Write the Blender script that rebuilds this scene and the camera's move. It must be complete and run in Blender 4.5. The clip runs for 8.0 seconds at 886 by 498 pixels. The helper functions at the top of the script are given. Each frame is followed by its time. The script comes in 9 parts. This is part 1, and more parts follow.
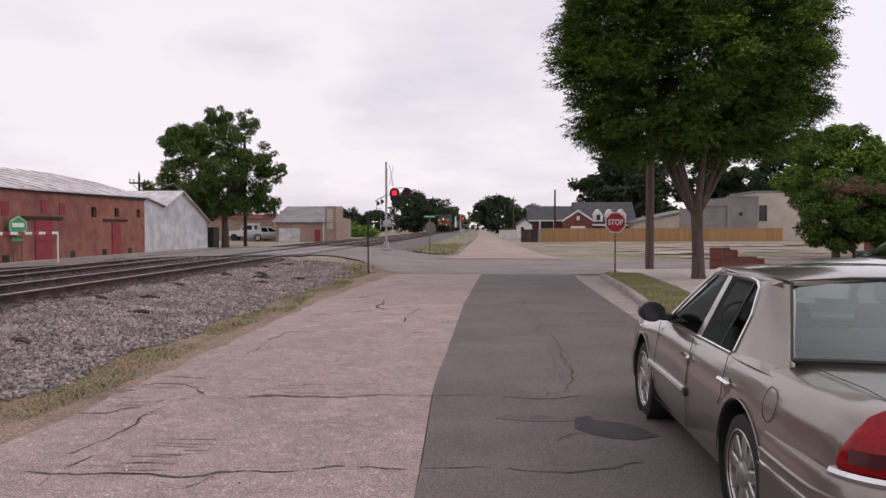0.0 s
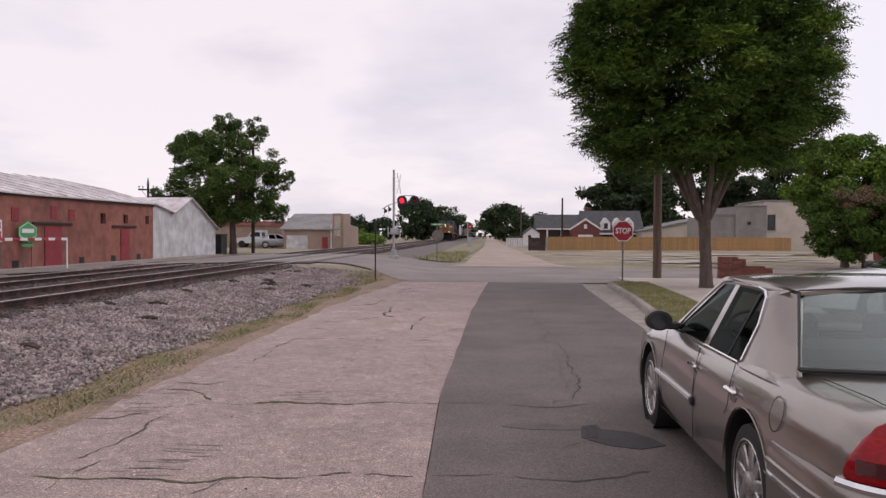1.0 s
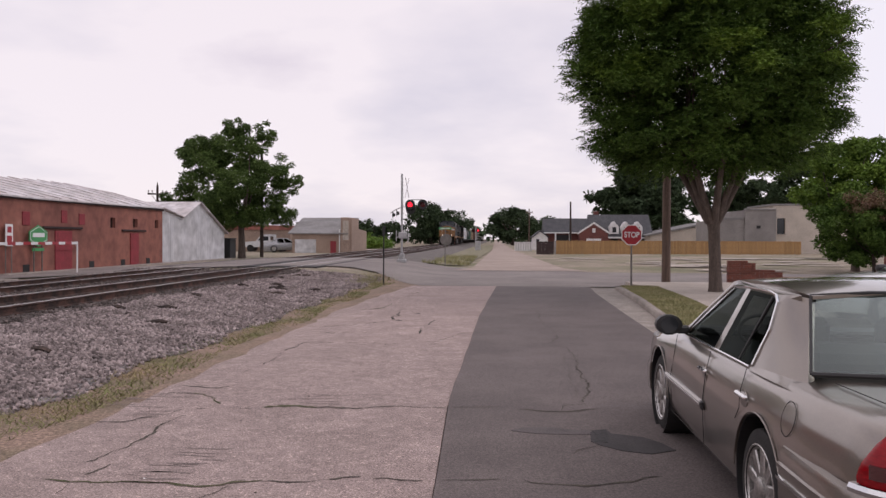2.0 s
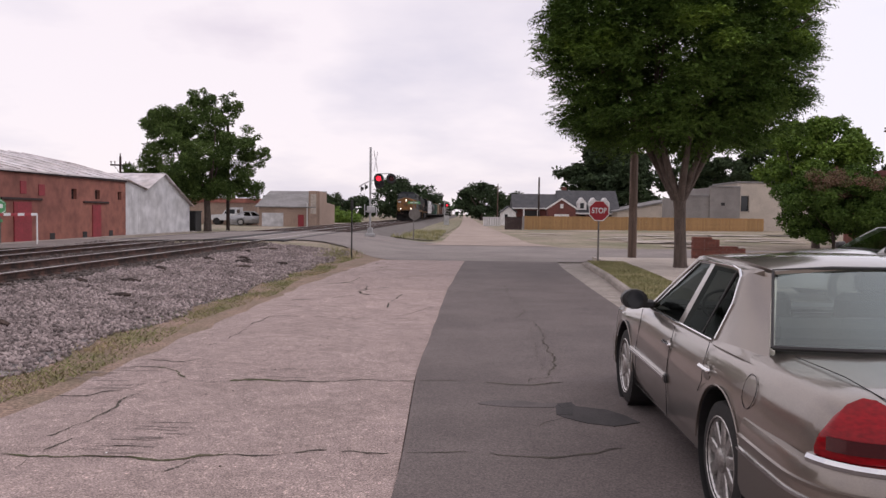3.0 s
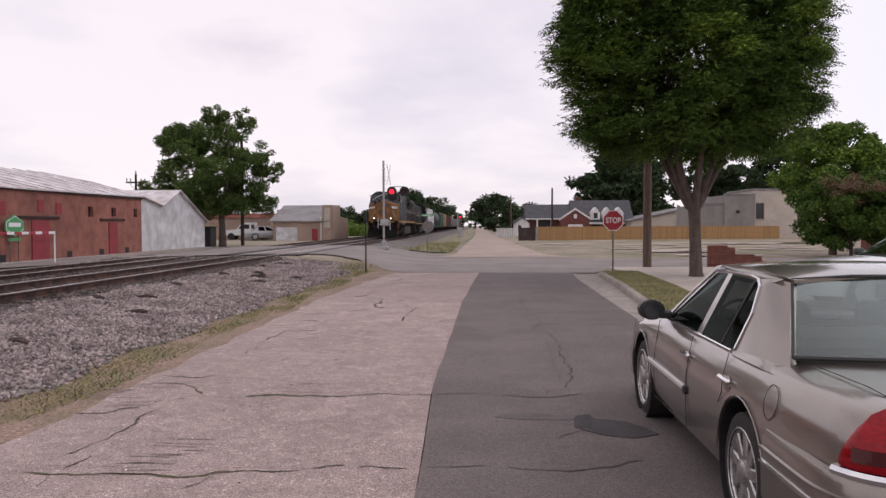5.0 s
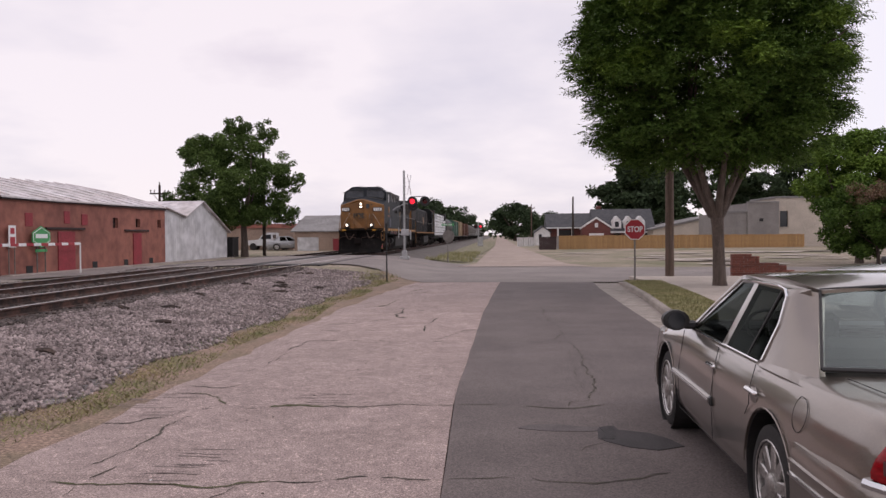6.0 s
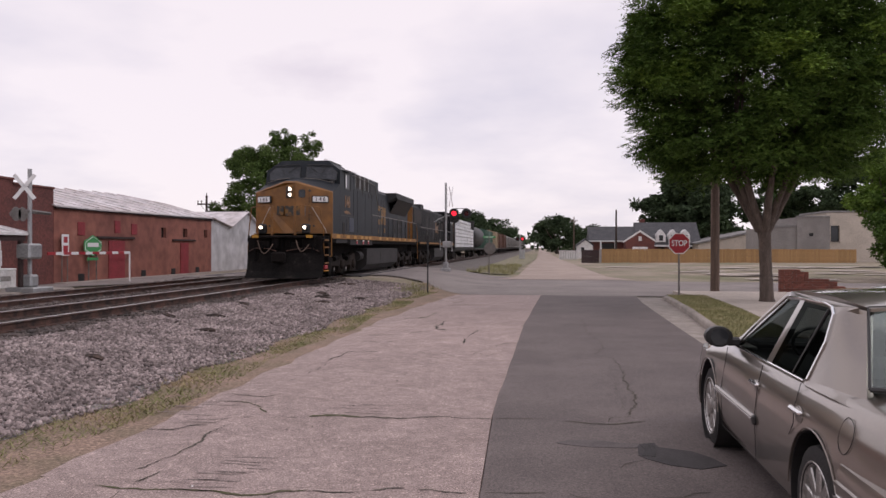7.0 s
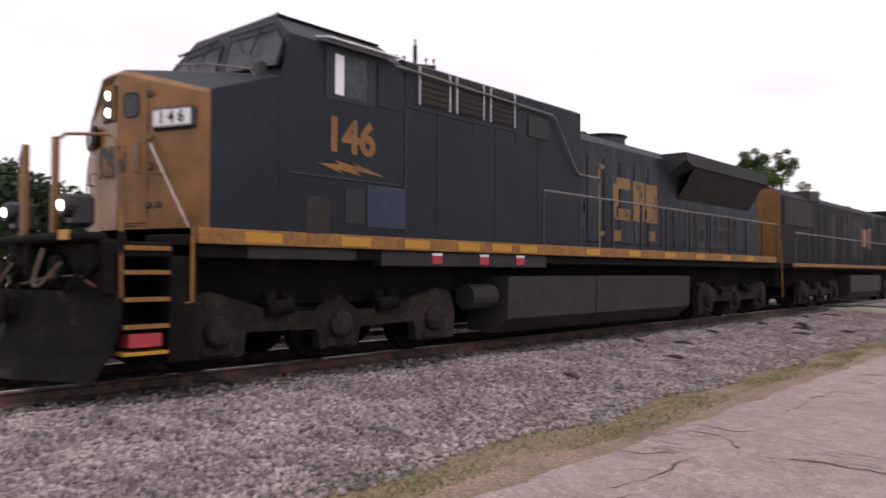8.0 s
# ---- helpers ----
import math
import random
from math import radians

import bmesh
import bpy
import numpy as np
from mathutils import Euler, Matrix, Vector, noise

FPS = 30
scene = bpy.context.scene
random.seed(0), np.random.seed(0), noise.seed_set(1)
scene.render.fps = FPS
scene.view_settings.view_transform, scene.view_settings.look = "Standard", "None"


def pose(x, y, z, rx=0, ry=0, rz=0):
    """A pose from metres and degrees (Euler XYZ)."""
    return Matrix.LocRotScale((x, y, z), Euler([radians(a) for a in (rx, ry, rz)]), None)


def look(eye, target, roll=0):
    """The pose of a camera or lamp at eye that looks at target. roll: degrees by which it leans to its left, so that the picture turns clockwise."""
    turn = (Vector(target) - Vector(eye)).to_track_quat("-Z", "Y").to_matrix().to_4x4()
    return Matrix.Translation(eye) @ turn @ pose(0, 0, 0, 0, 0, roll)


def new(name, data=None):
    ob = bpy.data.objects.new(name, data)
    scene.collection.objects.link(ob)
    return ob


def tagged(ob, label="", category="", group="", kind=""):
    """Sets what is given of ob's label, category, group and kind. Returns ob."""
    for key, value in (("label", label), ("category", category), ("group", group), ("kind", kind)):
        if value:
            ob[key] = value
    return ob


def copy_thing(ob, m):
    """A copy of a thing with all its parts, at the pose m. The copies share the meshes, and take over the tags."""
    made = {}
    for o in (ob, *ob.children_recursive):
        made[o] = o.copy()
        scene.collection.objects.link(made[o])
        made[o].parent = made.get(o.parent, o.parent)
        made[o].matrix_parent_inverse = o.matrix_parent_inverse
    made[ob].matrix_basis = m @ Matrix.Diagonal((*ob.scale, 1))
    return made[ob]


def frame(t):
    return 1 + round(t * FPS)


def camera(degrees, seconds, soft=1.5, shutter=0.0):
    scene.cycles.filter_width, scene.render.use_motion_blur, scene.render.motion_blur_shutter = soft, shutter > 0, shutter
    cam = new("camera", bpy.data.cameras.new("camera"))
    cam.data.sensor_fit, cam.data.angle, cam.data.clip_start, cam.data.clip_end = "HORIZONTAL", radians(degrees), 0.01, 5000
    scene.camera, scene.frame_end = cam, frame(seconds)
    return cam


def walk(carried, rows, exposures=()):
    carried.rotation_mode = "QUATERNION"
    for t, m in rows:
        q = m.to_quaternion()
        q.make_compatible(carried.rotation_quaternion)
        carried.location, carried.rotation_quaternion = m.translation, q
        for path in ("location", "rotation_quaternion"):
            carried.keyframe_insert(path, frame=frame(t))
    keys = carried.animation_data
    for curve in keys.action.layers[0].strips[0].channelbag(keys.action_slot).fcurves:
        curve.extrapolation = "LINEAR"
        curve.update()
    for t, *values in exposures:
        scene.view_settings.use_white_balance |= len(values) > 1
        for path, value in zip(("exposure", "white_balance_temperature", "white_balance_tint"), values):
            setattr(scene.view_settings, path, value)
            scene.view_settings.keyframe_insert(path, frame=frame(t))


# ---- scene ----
# camera: a person standing at the kerb, turning with the train
EYE = (0.0, 0.0, 1.75)


def aim(yaw, pitch, roll, dx=0.0, dy=0.0, dz=0.0):
    yaw, pitch = radians(yaw + 0.5), radians(pitch - 0.25)
    eye = Vector(EYE) + Vector((dx, dy, dz))
    way = Vector((-math.sin(yaw) * math.cos(pitch), math.cos(yaw) * math.cos(pitch), math.sin(pitch)))
    return look(eye, eye + 10 * way, roll)


cam = camera(60.46, 8.0, soft=1.45, shutter=0.12)
walk(cam, [
    (0.0, aim(2.30, -1.40, 0.0)), (0.5, aim(2.57, -0.91, -0.04, 0.0, -0.015, 0.0)), (1.0, aim(2.84, -0.81, 0.28, 0.0, -0.02, 0.0)),
    (1.6, aim(3.15, -0.75, 0.30, -0.005, -0.02, 0.0)), (2.3, aim(3.60, -0.40, 0.28, -0.01, -0.018, 0.0)),
    (2.5, aim(3.11, -1.70, 0.79, -0.01, -0.005, -0.01)), (3.0, aim(1.06, -2.40, 0.71, -0.005, 0.01, -0.01)),
    (3.5, aim(0.48, -2.40, 0.84, 0.0, 0.012, -0.01)), (4.0, aim(0.78, -2.05, 0.30, -0.01, 0.012, -0.008)),
    (4.5, aim(1.38, -1.83, 0.02, -0.012, 0.01, -0.005)), (5.2, aim(2.40, -1.40, -0.25, -0.02, 0.012, 0.002)),
    (6.0, aim(3.63, -0.79, -0.39, -0.03, 0.014, 0.009)), (6.5, aim(4.49, 0.22, 0.10, -0.026, -0.004, 0.015)),
    (7.0, aim(6.76, 0.12, 0.12, -0.01, 0.0, 0.015)), (7.2, aim(9.07, 0.32, 0.05, -0.005, 0.0, 0.015)),
    (7.4, aim(12.78, 1.12, 0.28, -0.005, 0.0, 0.015)), (7.5, aim(15.73, 1.41, 0.32, -0.005, 0.005, 0.015)),
    (7.6, aim(19.20, 1.76, 0.50, -0.01, 0.01, 0.018)), (7.7, aim(23.50, 2.20, 0.30, -0.015, 0.015, 0.018)),
    (7.8, aim(28.92, 2.17, 0.0, -0.02, 0.02, 0.02)), (7.9, aim(35.21, 2.45, -0.5, -0.025, 0.02, 0.02)),
    (8.0, aim(40.92, 1.98, 0.20, -0.03, 0.02, 0.025))],
    exposures=[(0.0, -0.03, 6800, 24), (1.2, -0.05, 6800, 24), (2.5, -0.08, 6800, 24), (3.1, 0.02, 6800, 24), (4.7, 0.03, 6800, 24), (6.2, -0.03, 6800, 24), (7.6, -0.02, 6800, 24), (8.0, 0.28, 6800, 24)])

# world: an overcast evening sky, brightest low down, thin blue far to the right
SUN_UP, SUN_TURN = radians(50), radians(95)
world = bpy.data.worlds.new("overcast_sky")
scene.world = world
world.use_nodes = True
wt = world.node_tree
wn, wl = wt.nodes, wt.links
background = wn["Background"]
sky = wn.new("ShaderNodeTexSky")
sky.sky_type, sky.sun_disc, sky.sun_elevation, sky.sun_rotation = "NISHITA", False, SUN_UP, SUN_TURN
dim = wn.new("ShaderNodeVectorMath")
dim.operation = "SCALE"
dim.inputs["Scale"].default_value = 0.13
wl.new(sky.outputs[0], dim.inputs[0])
coords = wn.new("ShaderNodeTexCoord")
split = wn.new("ShaderNodeSeparateXYZ")
wl.new(coords.outputs["Generated"], split.inputs[0])
lift = wn.new("ShaderNodeMath")
lift.operation, lift.inputs[1].default_value = "ADD", 0.22
wl.new(split.outputs["Z"], lift.inputs[0])
flat = wn.new("ShaderNodeVectorMath")
flat.operation = "DIVIDE"
wl.new(coords.outputs["Generated"], flat.inputs[0])
wl.new(lift.outputs[0], flat.inputs[1])
cloud = wn.new("ShaderNodeTexNoise")
cloud.inputs["Scale"].default_value, cloud.inputs["Detail"].default_value, cloud.inputs["Roughness"].default_value = 1.1, 5.0, 0.5
wl.new(flat.outputs[0], cloud.inputs["Vector"])
cloud_ramp = wn.new("ShaderNodeValToRGB")
cloud_ramp.color_ramp.elements[0].position, cloud_ramp.color_ramp.elements[0].color = 0.32, (0.72, 0.75, 0.83, 1)
cloud_ramp.color_ramp.elements[1].position, cloud_ramp.color_ramp.elements[1].color = 0.54, (0.95, 0.96, 0.98, 1)
wl.new(cloud.outputs[0], cloud_ramp.inputs[0])
cover = wn.new("ShaderNodeMix")
cover.data_type, cover.inputs[0].default_value = "RGBA", 0.9
wl.new(dim.outputs[0], cover.inputs[6])
wl.new(cloud_ramp.outputs[0], cover.inputs[7])
smudge_at = wn.new("ShaderNodeMapping")
smudge_at.vector_type = "POINT"
smudge_at.inputs["Scale"].default_value = (13.0, 4.0, 32.0)
smudge_at.inputs["Location"].default_value = (0.285 * 13.0, -0.934 * 4.0, -0.218 * 32.0)
wl.new(coords.outputs["Generated"], smudge_at.inputs[0])
ragged = wn.new("ShaderNodeTexNoise")
ragged.inputs["Scale"].default_value, ragged.inputs["Detail"].default_value = 1.3, 4.0
wl.new(smudge_at.outputs[0], ragged.inputs["Vector"])
reach = wn.new("ShaderNodeVectorMath")
reach.operation = "LENGTH"
wl.new(smudge_at.outputs[0], reach.inputs[0])
frayed = wn.new("ShaderNodeMath")
frayed.operation = "MULTIPLY_ADD"
frayed.inputs[1].default_value = 1.6
wl.new(ragged.outputs[0], frayed.inputs[0])
wl.new(reach.outputs["Value"], frayed.inputs[2])
fade = wn.new("ShaderNodeMapRange")
fade.inputs[1].default_value, fade.inputs[2].default_value, fade.inputs[3].default_value, fade.inputs[4].default_value = 0.9, 2.0, 0.55, 0.0
wl.new(frayed.outputs[0], fade.inputs[0])
smudged = wn.new("ShaderNodeMix")
smudged.data_type = "RGBA"
smudged.inputs[7].default_value = (0.66, 0.67, 0.76, 1)
wl.new(fade.outputs[0], smudged.inputs[0])
wl.new(cover.outputs[2], smudged.inputs[6])
east = wn.new("ShaderNodeMapRange")
east.inputs[1].default_value, east.inputs[2].default_value, east.inputs[3].default_value, east.inputs[4].default_value = 0.25, 0.52, 0.0, 0.45
wl.new(split.outputs["X"], east.inputs[0])
bluer = wn.new("ShaderNodeMix")
bluer.data_type = "RGBA"
bluer.inputs[7].default_value = (0.78, 0.94, 1.10, 1)
wl.new(east.outputs[0], bluer.inputs[0])
wl.new(smudged.outputs[2], bluer.inputs[6])
wl.new(bluer.outputs[2], background.inputs[0])
background.inputs[1].default_value = 1.0
sun = new("sun", bpy.data.lights.new("sun", "SUN"))
sun.data.energy, sun.data.angle, sun.data.color = 0.5, radians(25), (1.0, 0.95, 0.9)
sun.matrix_world = look((0, 0, 60), (0 + 30 * math.sin(SUN_TURN) * -1, -30 * math.cos(SUN_TURN), 60 - 30 * math.tan(SUN_UP)))


# ---- materials ----
def surface(name, base, rough=0.8, metal=0.0, second=None, third=None, scale=3.0, fine=60.0, bump=0.15, depth=0.01, island=0.0, each=0.0, coat=0.0, shine=0.5, stretch=(1, 1, 1), lo=0.4, hi=0.62):
    """Two-scale noise between two or three base colours, with fine relief. island / each: brightness spread by piece or by object."""
    m = bpy.data.materials.new(name)
    m.use_nodes = True
    n, l = m.node_tree.nodes, m.node_tree.links
    p = n["Principled BSDF"]
    p.inputs["Roughness"].default_value, p.inputs["Metallic"].default_value = rough, metal
    p.inputs["Specular IOR Level"].default_value = shine
    if coat:
        p.inputs["Coat Weight"].default_value, p.inputs["Coat Roughness"].default_value = coat, 0.08
    tc = n.new("ShaderNodeTexCoord")
    mp = n.new("ShaderNodeMapping")
    mp.inputs["Scale"].default_value = stretch
    l.new(tc.outputs["Object"], mp.inputs[0])
    big = n.new("ShaderNodeTexNoise")
    big.inputs["Scale"].default_value, big.inputs["Detail"].default_value, big.inputs["Roughness"].default_value = scale, 6, 0.62
    small = n.new("ShaderNodeTexNoise")
    small.inputs["Scale"].default_value, small.inputs["Detail"].default_value = fine, 3
    l.new(mp.outputs[0], big.inputs["Vector"])
    l.new(mp.outputs[0], small.inputs["Vector"])
    ramp = n.new("ShaderNodeValToRGB")
    e = ramp.color_ramp.elements
    second = second or tuple(c * 0.75 for c in base)
    e[0].position, e[0].color = lo, (*second, 1)
    e[1].position, e[1].color = hi, (*base, 1)
    if third:
        x = e.new(min(hi + 0.12, 1.0))
        x.color = (*third, 1)
    l.new(big.outputs[0], ramp.inputs[0])
    speck = n.new("ShaderNodeMapRange")
    speck.inputs[1].default_value, speck.inputs[2].default_value = 0.3, 0.7
    speck.inputs[3].default_value, speck.inputs[4].default_value = 1 - 0.25 - bump * 0.3, 1 + 0.2 + bump * 0.3
    l.new(small.outputs[0], speck.inputs[0])
    mul = n.new("ShaderNodeVectorMath")
    mul.operation = "SCALE"
    l.new(ramp.outputs[0], mul.inputs[0])
    l.new(speck.outputs[0], mul.inputs["Scale"])
    last = mul
    for amount, node, socket in ((island, "ShaderNodeNewGeometry", "Random Per Island"), (each, "ShaderNodeObjectInfo", "Random")):
        if amount:
            g = n.new(node)
            r = n.new("ShaderNodeMapRange")
            r.inputs[3].default_value, r.inputs[4].default_value = 1 - amount, 1 + amount
            l.new(g.outputs[socket], r.inputs[0])
            k = n.new("ShaderNodeVectorMath")
            k.operation = "SCALE"
            l.new(last.outputs[0], k.inputs[0])
            l.new(r.outputs[0], k.inputs["Scale"])
            last = k
    l.new(last.outputs[0], p.inputs["Base Color"])
    if bump:
        b = n.new("ShaderNodeBump")
        b.inputs["Strength"].default_value, b.inputs["Distance"].default_value = bump, depth
        l.new(small.outputs[0], b.inputs["Height"])
        l.new(b.outputs[0], p.inputs["Normal"])
    return m


def plain(name, base, rough=0.5, metal=0.0, glow=0.0, coat=0.0):
    m = bpy.data.materials.new(name)
    m.use_nodes = True
    p = m.node_tree.nodes["Principled BSDF"]
    p.inputs["Base Color"].default_value = (*base, 1)
    p.inputs["Roughness"].default_value, p.inputs["Metallic"].default_value, p.inputs["Coat Weight"].default_value = rough, metal, coat
    if glow:
        p.inputs["Emission Color"].default_value, p.inputs["Emission Strength"].default_value = (*base, 1), glow
    return m


def specked(m, scale, low, high, lo=0.15, hi=0.85):
    """Single light and dark grains of aggregate over a finished surface."""
    n, l = m.node_tree.nodes, m.node_tree.links
    p = n["Principled BSDF"]
    before = p.inputs["Base Color"].links[0].from_socket
    tc, vo, split_, rng, k = n.new("ShaderNodeTexCoord"), n.new("ShaderNodeTexVoronoi"), n.new("ShaderNodeSeparateColor"), n.new("ShaderNodeMapRange"), n.new("ShaderNodeVectorMath")
    vo.inputs["Scale"].default_value = scale
    rng.inputs[1].default_value, rng.inputs[2].default_value, rng.inputs[3].default_value, rng.inputs[4].default_value = lo, hi, low, high
    k.operation = "SCALE"
    l.new(tc.outputs["Object"], vo.inputs["Vector"])
    l.new(vo.outputs["Color"], split_.inputs[0])
    l.new(split_.outputs[0], rng.inputs[0])
    l.new(before, k.inputs[0])
    l.new(rng.outputs[0], k.inputs["Scale"])
    l.new(k.outputs[0], p.inputs["Base Color"])
    return m


def glass(name, tint, rough=0.02, power=2.6):
    m = bpy.data.materials.new(name)
    m.use_nodes = True
    n, l = m.node_tree.nodes, m.node_tree.links
    n.remove(n["Principled BSDF"])
    clear, shine, mix, edge, bend = n.new("ShaderNodeBsdfTransparent"), n.new("ShaderNodeBsdfGlossy"), n.new("ShaderNodeMixShader"), n.new("ShaderNodeLayerWeight"), n.new("ShaderNodeMath")
    clear.inputs[0].default_value, shine.inputs[0].default_value = (*tint, 1), (0.82, 0.93, 0.90, 1)
    shine.inputs["Roughness"].default_value, edge.inputs[0].default_value = rough, 0.5
    bend.operation, bend.inputs[1].default_value = "POWER", power
    l.new(edge.outputs["Facing"], bend.inputs[0])
    l.new(bend.outputs[0], mix.inputs[0])
    l.new(clear.outputs[0], mix.inputs[1])
    l.new(shine.outputs[0], mix.inputs[2])
    l.new(mix.outputs[0], n["Material Output"].inputs[0])
    return m


CONCRETE = surface("worn_concrete", (0.385, 0.295, 0.270), 0.9, second=(0.335, 0.256, 0.232), third=(0.425, 0.33, 0.304), scale=1.1, fine=75, bump=1.0, depth=0.012, each=0.05)
ASPHALT = surface("old_asphalt", (0.150, 0.122, 0.114), 0.85, second=(0.116, 0.094, 0.088), third=(0.170, 0.145, 0.140), scale=0.7, fine=70, bump=0.4, depth=0.008)
ASPHALT_PATCH = surface("asphalt_patch", (0.040, 0.036, 0.036), 0.8, scale=6, fine=80, bump=0.5)
ASPHALT_STAIN = surface("oil_stained_asphalt", (0.052, 0.046, 0.046), 0.8, scale=4, fine=80, bump=0.4)
OIL = surface("faint_oil_stain", (0.112, 0.094, 0.091), 0.8, scale=4, fine=80, bump=0.4)
CROSS_ROAD = surface("grey_cross_road", (0.26, 0.225, 0.205), 0.9, second=(0.20, 0.17, 0.16), scale=0.35, fine=30, bump=0.3, depth=0.01)
FAR_ROAD = surface("dusty_road", (0.40, 0.315, 0.265), 0.95, second=(0.32, 0.25, 0.21), third=(0.44, 0.36, 0.31), scale=0.25, fine=14, bump=0.3, depth=0.02)
PAVING = surface("pale_sidewalk", (0.50, 0.43, 0.375), 0.9, second=(0.41, 0.35, 0.30), scale=0.8, fine=40, bump=0.25)
KERB = surface("kerb_concrete", (0.38, 0.33, 0.29), 0.9, second=(0.27, 0.235, 0.205), scale=2, fine=40, bump=0.3)
CRACK = surface("crack_dirt", (0.045, 0.038, 0.03), 1.0, second=(0.10, 0.085, 0.065), scale=3, fine=50, bump=0.3)
SCRAPE = surface("scraped_concrete", (0.27, 0.215, 0.195), 0.95, second=(0.20, 0.16, 0.145), scale=5, fine=60, bump=0.4)
WEED_CRACK = surface("weedy_crack", (0.07, 0.075, 0.03), 1.0, second=(0.10, 0.085, 0.05), scale=6, fine=60, bump=0.4)
GROUND = surface("dry_ground", (0.30, 0.245, 0.185), 1.0, second=(0.165, 0.16, 0.085), third=(0.38, 0.315, 0.25), scale=0.16, fine=9, bump=0.5, depth=0.04, lo=0.36, hi=0.56)
LAWN = surface("grass_soil", (0.28, 0.235, 0.14), 1.0, second=(0.21, 0.19, 0.10), third=(0.27, 0.21, 0.15), scale=1.2, fine=30, bump=0.6, depth=0.03)
ROUGH_VERGE = surface("gravelly_weeds", (0.27, 0.23, 0.165), 1.0, second=(0.15, 0.155, 0.07), third=(0.34, 0.285, 0.235), scale=0.7, fine=16, bump=0.5, depth=0.03, lo=0.42, hi=0.56)
EARTH = surface("reddish_earth", (0.30, 0.205, 0.155), 1.0, second=(0.215, 0.16, 0.11), scale=1.5, fine=30, bump=0.5, depth=0.02)
BALLAST = surface("ballast_bed", (0.25, 0.22, 0.215), 0.95, second=(0.13, 0.115, 0.11), scale=9, fine=24, bump=0.9, depth=0.05)
STONE = surface("ballast_stone", (0.345, 0.283, 0.27), 0.95, second=(0.215, 0.175, 0.166), scale=1.3, fine=40, bump=0.3, island=0.55, shine=0.2)
TRACK_BED = surface("oily_track_gravel", (0.135, 0.096, 0.082), 0.95, second=(0.06, 0.046, 0.04), scale=2.5, fine=18, bump=0.8, depth=0.04)
STONE_DARK = surface("stained_ballast_stone", (0.15, 0.12, 0.11), 0.9, second=(0.08, 0.064, 0.058), scale=4, fine=30, bump=0.3, island=0.5)
FARBED = surface("dark_gravel", (0.17, 0.15, 0.135), 0.95, second=(0.11, 0.095, 0.085), scale=1.5, fine=14, bump=0.6, depth=0.04)
RAIL_SIDE = surface("rusty_rail", (0.125, 0.062, 0.046), 0.75, 0.3, second=(0.035, 0.022, 0.018), scale=4, fine=40, bump=0.2)
RAIL_TOP = surface("polished_railhead", (0.55, 0.52, 0.50), 0.28, 1.0, second=(0.42, 0.39, 0.37), scale=2, fine=30, bump=0.05, stretch=(1, 0.1, 1))
TIE = surface("creosoted_tie", (0.085, 0.057, 0.046), 0.9, second=(0.035, 0.027, 0.023), scale=5, fine=40, bump=0.5, each=0.3)
BRICK_RED = surface("painted_brick", (0.31, 0.118, 0.085), 0.85, second=(0.235, 0.088, 0.066), third=(0.35, 0.165, 0.125), scale=0.4, fine=2.2, bump=0.05, depth=0.01)
BRICK_DARK = surface("dark_red_brick", (0.165, 0.055, 0.045), 0.85, second=(0.12, 0.042, 0.036), scale=0.8, fine=16, bump=0.4)
BRICK_PIER = surface("pier_brick", (0.24, 0.085, 0.06), 0.9, second=(0.17, 0.06, 0.045), scale=4, fine=30, bump=0.4, each=0.25)
BRICK_TAN = surface("tan_brick", (0.38, 0.27, 0.21), 0.9, second=(0.31, 0.22, 0.17), scale=0.8, fine=14, bump=0.3)
RED_DOOR = surface("faded_red_paint", (0.30, 0.035, 0.045), 0.7, second=(0.24, 0.03, 0.036), scale=2, fine=30, bump=0.2)
TIN_ROOF = surface("weathered_tin", (0.68, 0.64, 0.65), 0.5, 0.1, second=(0.54, 0.48, 0.47), third=(0.76, 0.72, 0.73), scale=0.35, fine=2.0, bump=0.04)
TIN_WALL = surface("galvanised_wall", (0.60, 0.59, 0.60), 0.6, 0.05, second=(0.53, 0.52, 0.52), scale=0.35, fine=1.6, bump=0.03)
SHINGLE = surface("grey_shingles", (0.085, 0.085, 0.09), 0.95, second=(0.065, 0.065, 0.07), scale=1.2, fine=12, bump=0.5)
GREY_METAL_ROOF = surface("grey_roofing", (0.25, 0.24, 0.235), 0.8, second=(0.19, 0.18, 0.175), scale=0.6, fine=8, bump=0.3)
WHITE = surface("white_paint", (0.74, 0.73, 0.72), 0.55, second=(0.62, 0.60, 0.58), scale=2, fine=30, bump=0.1)
CREAM = surface("cream_wall", (0.54, 0.47, 0.40), 0.85, second=(0.46, 0.40, 0.34), scale=0.6, fine=10, bump=0.2)
GREY_WALL = surface("grey_block_wall", (0.27, 0.25, 0.235), 0.85, second=(0.22, 0.20, 0.19), scale=0.5, fine=10, bump=0.2)
FENCE = surface("cedar_board", (0.40, 0.235, 0.10), 0.85, second=(0.31, 0.175, 0.075), scale=2, fine=20, bump=0.3, stretch=(3, 3, 0.5), each=0.12)
DARK_WOOD = surface("dark_board", (0.05, 0.03, 0.028), 0.9, scale=2, fine=20, bump=0.3)
POLE_WOOD = surface("weathered_pole", (0.155, 0.105, 0.08), 0.9, second=(0.10, 0.068, 0.053), scale=3, fine=40, bump=0.5, stretch=(4, 4, 0.3))
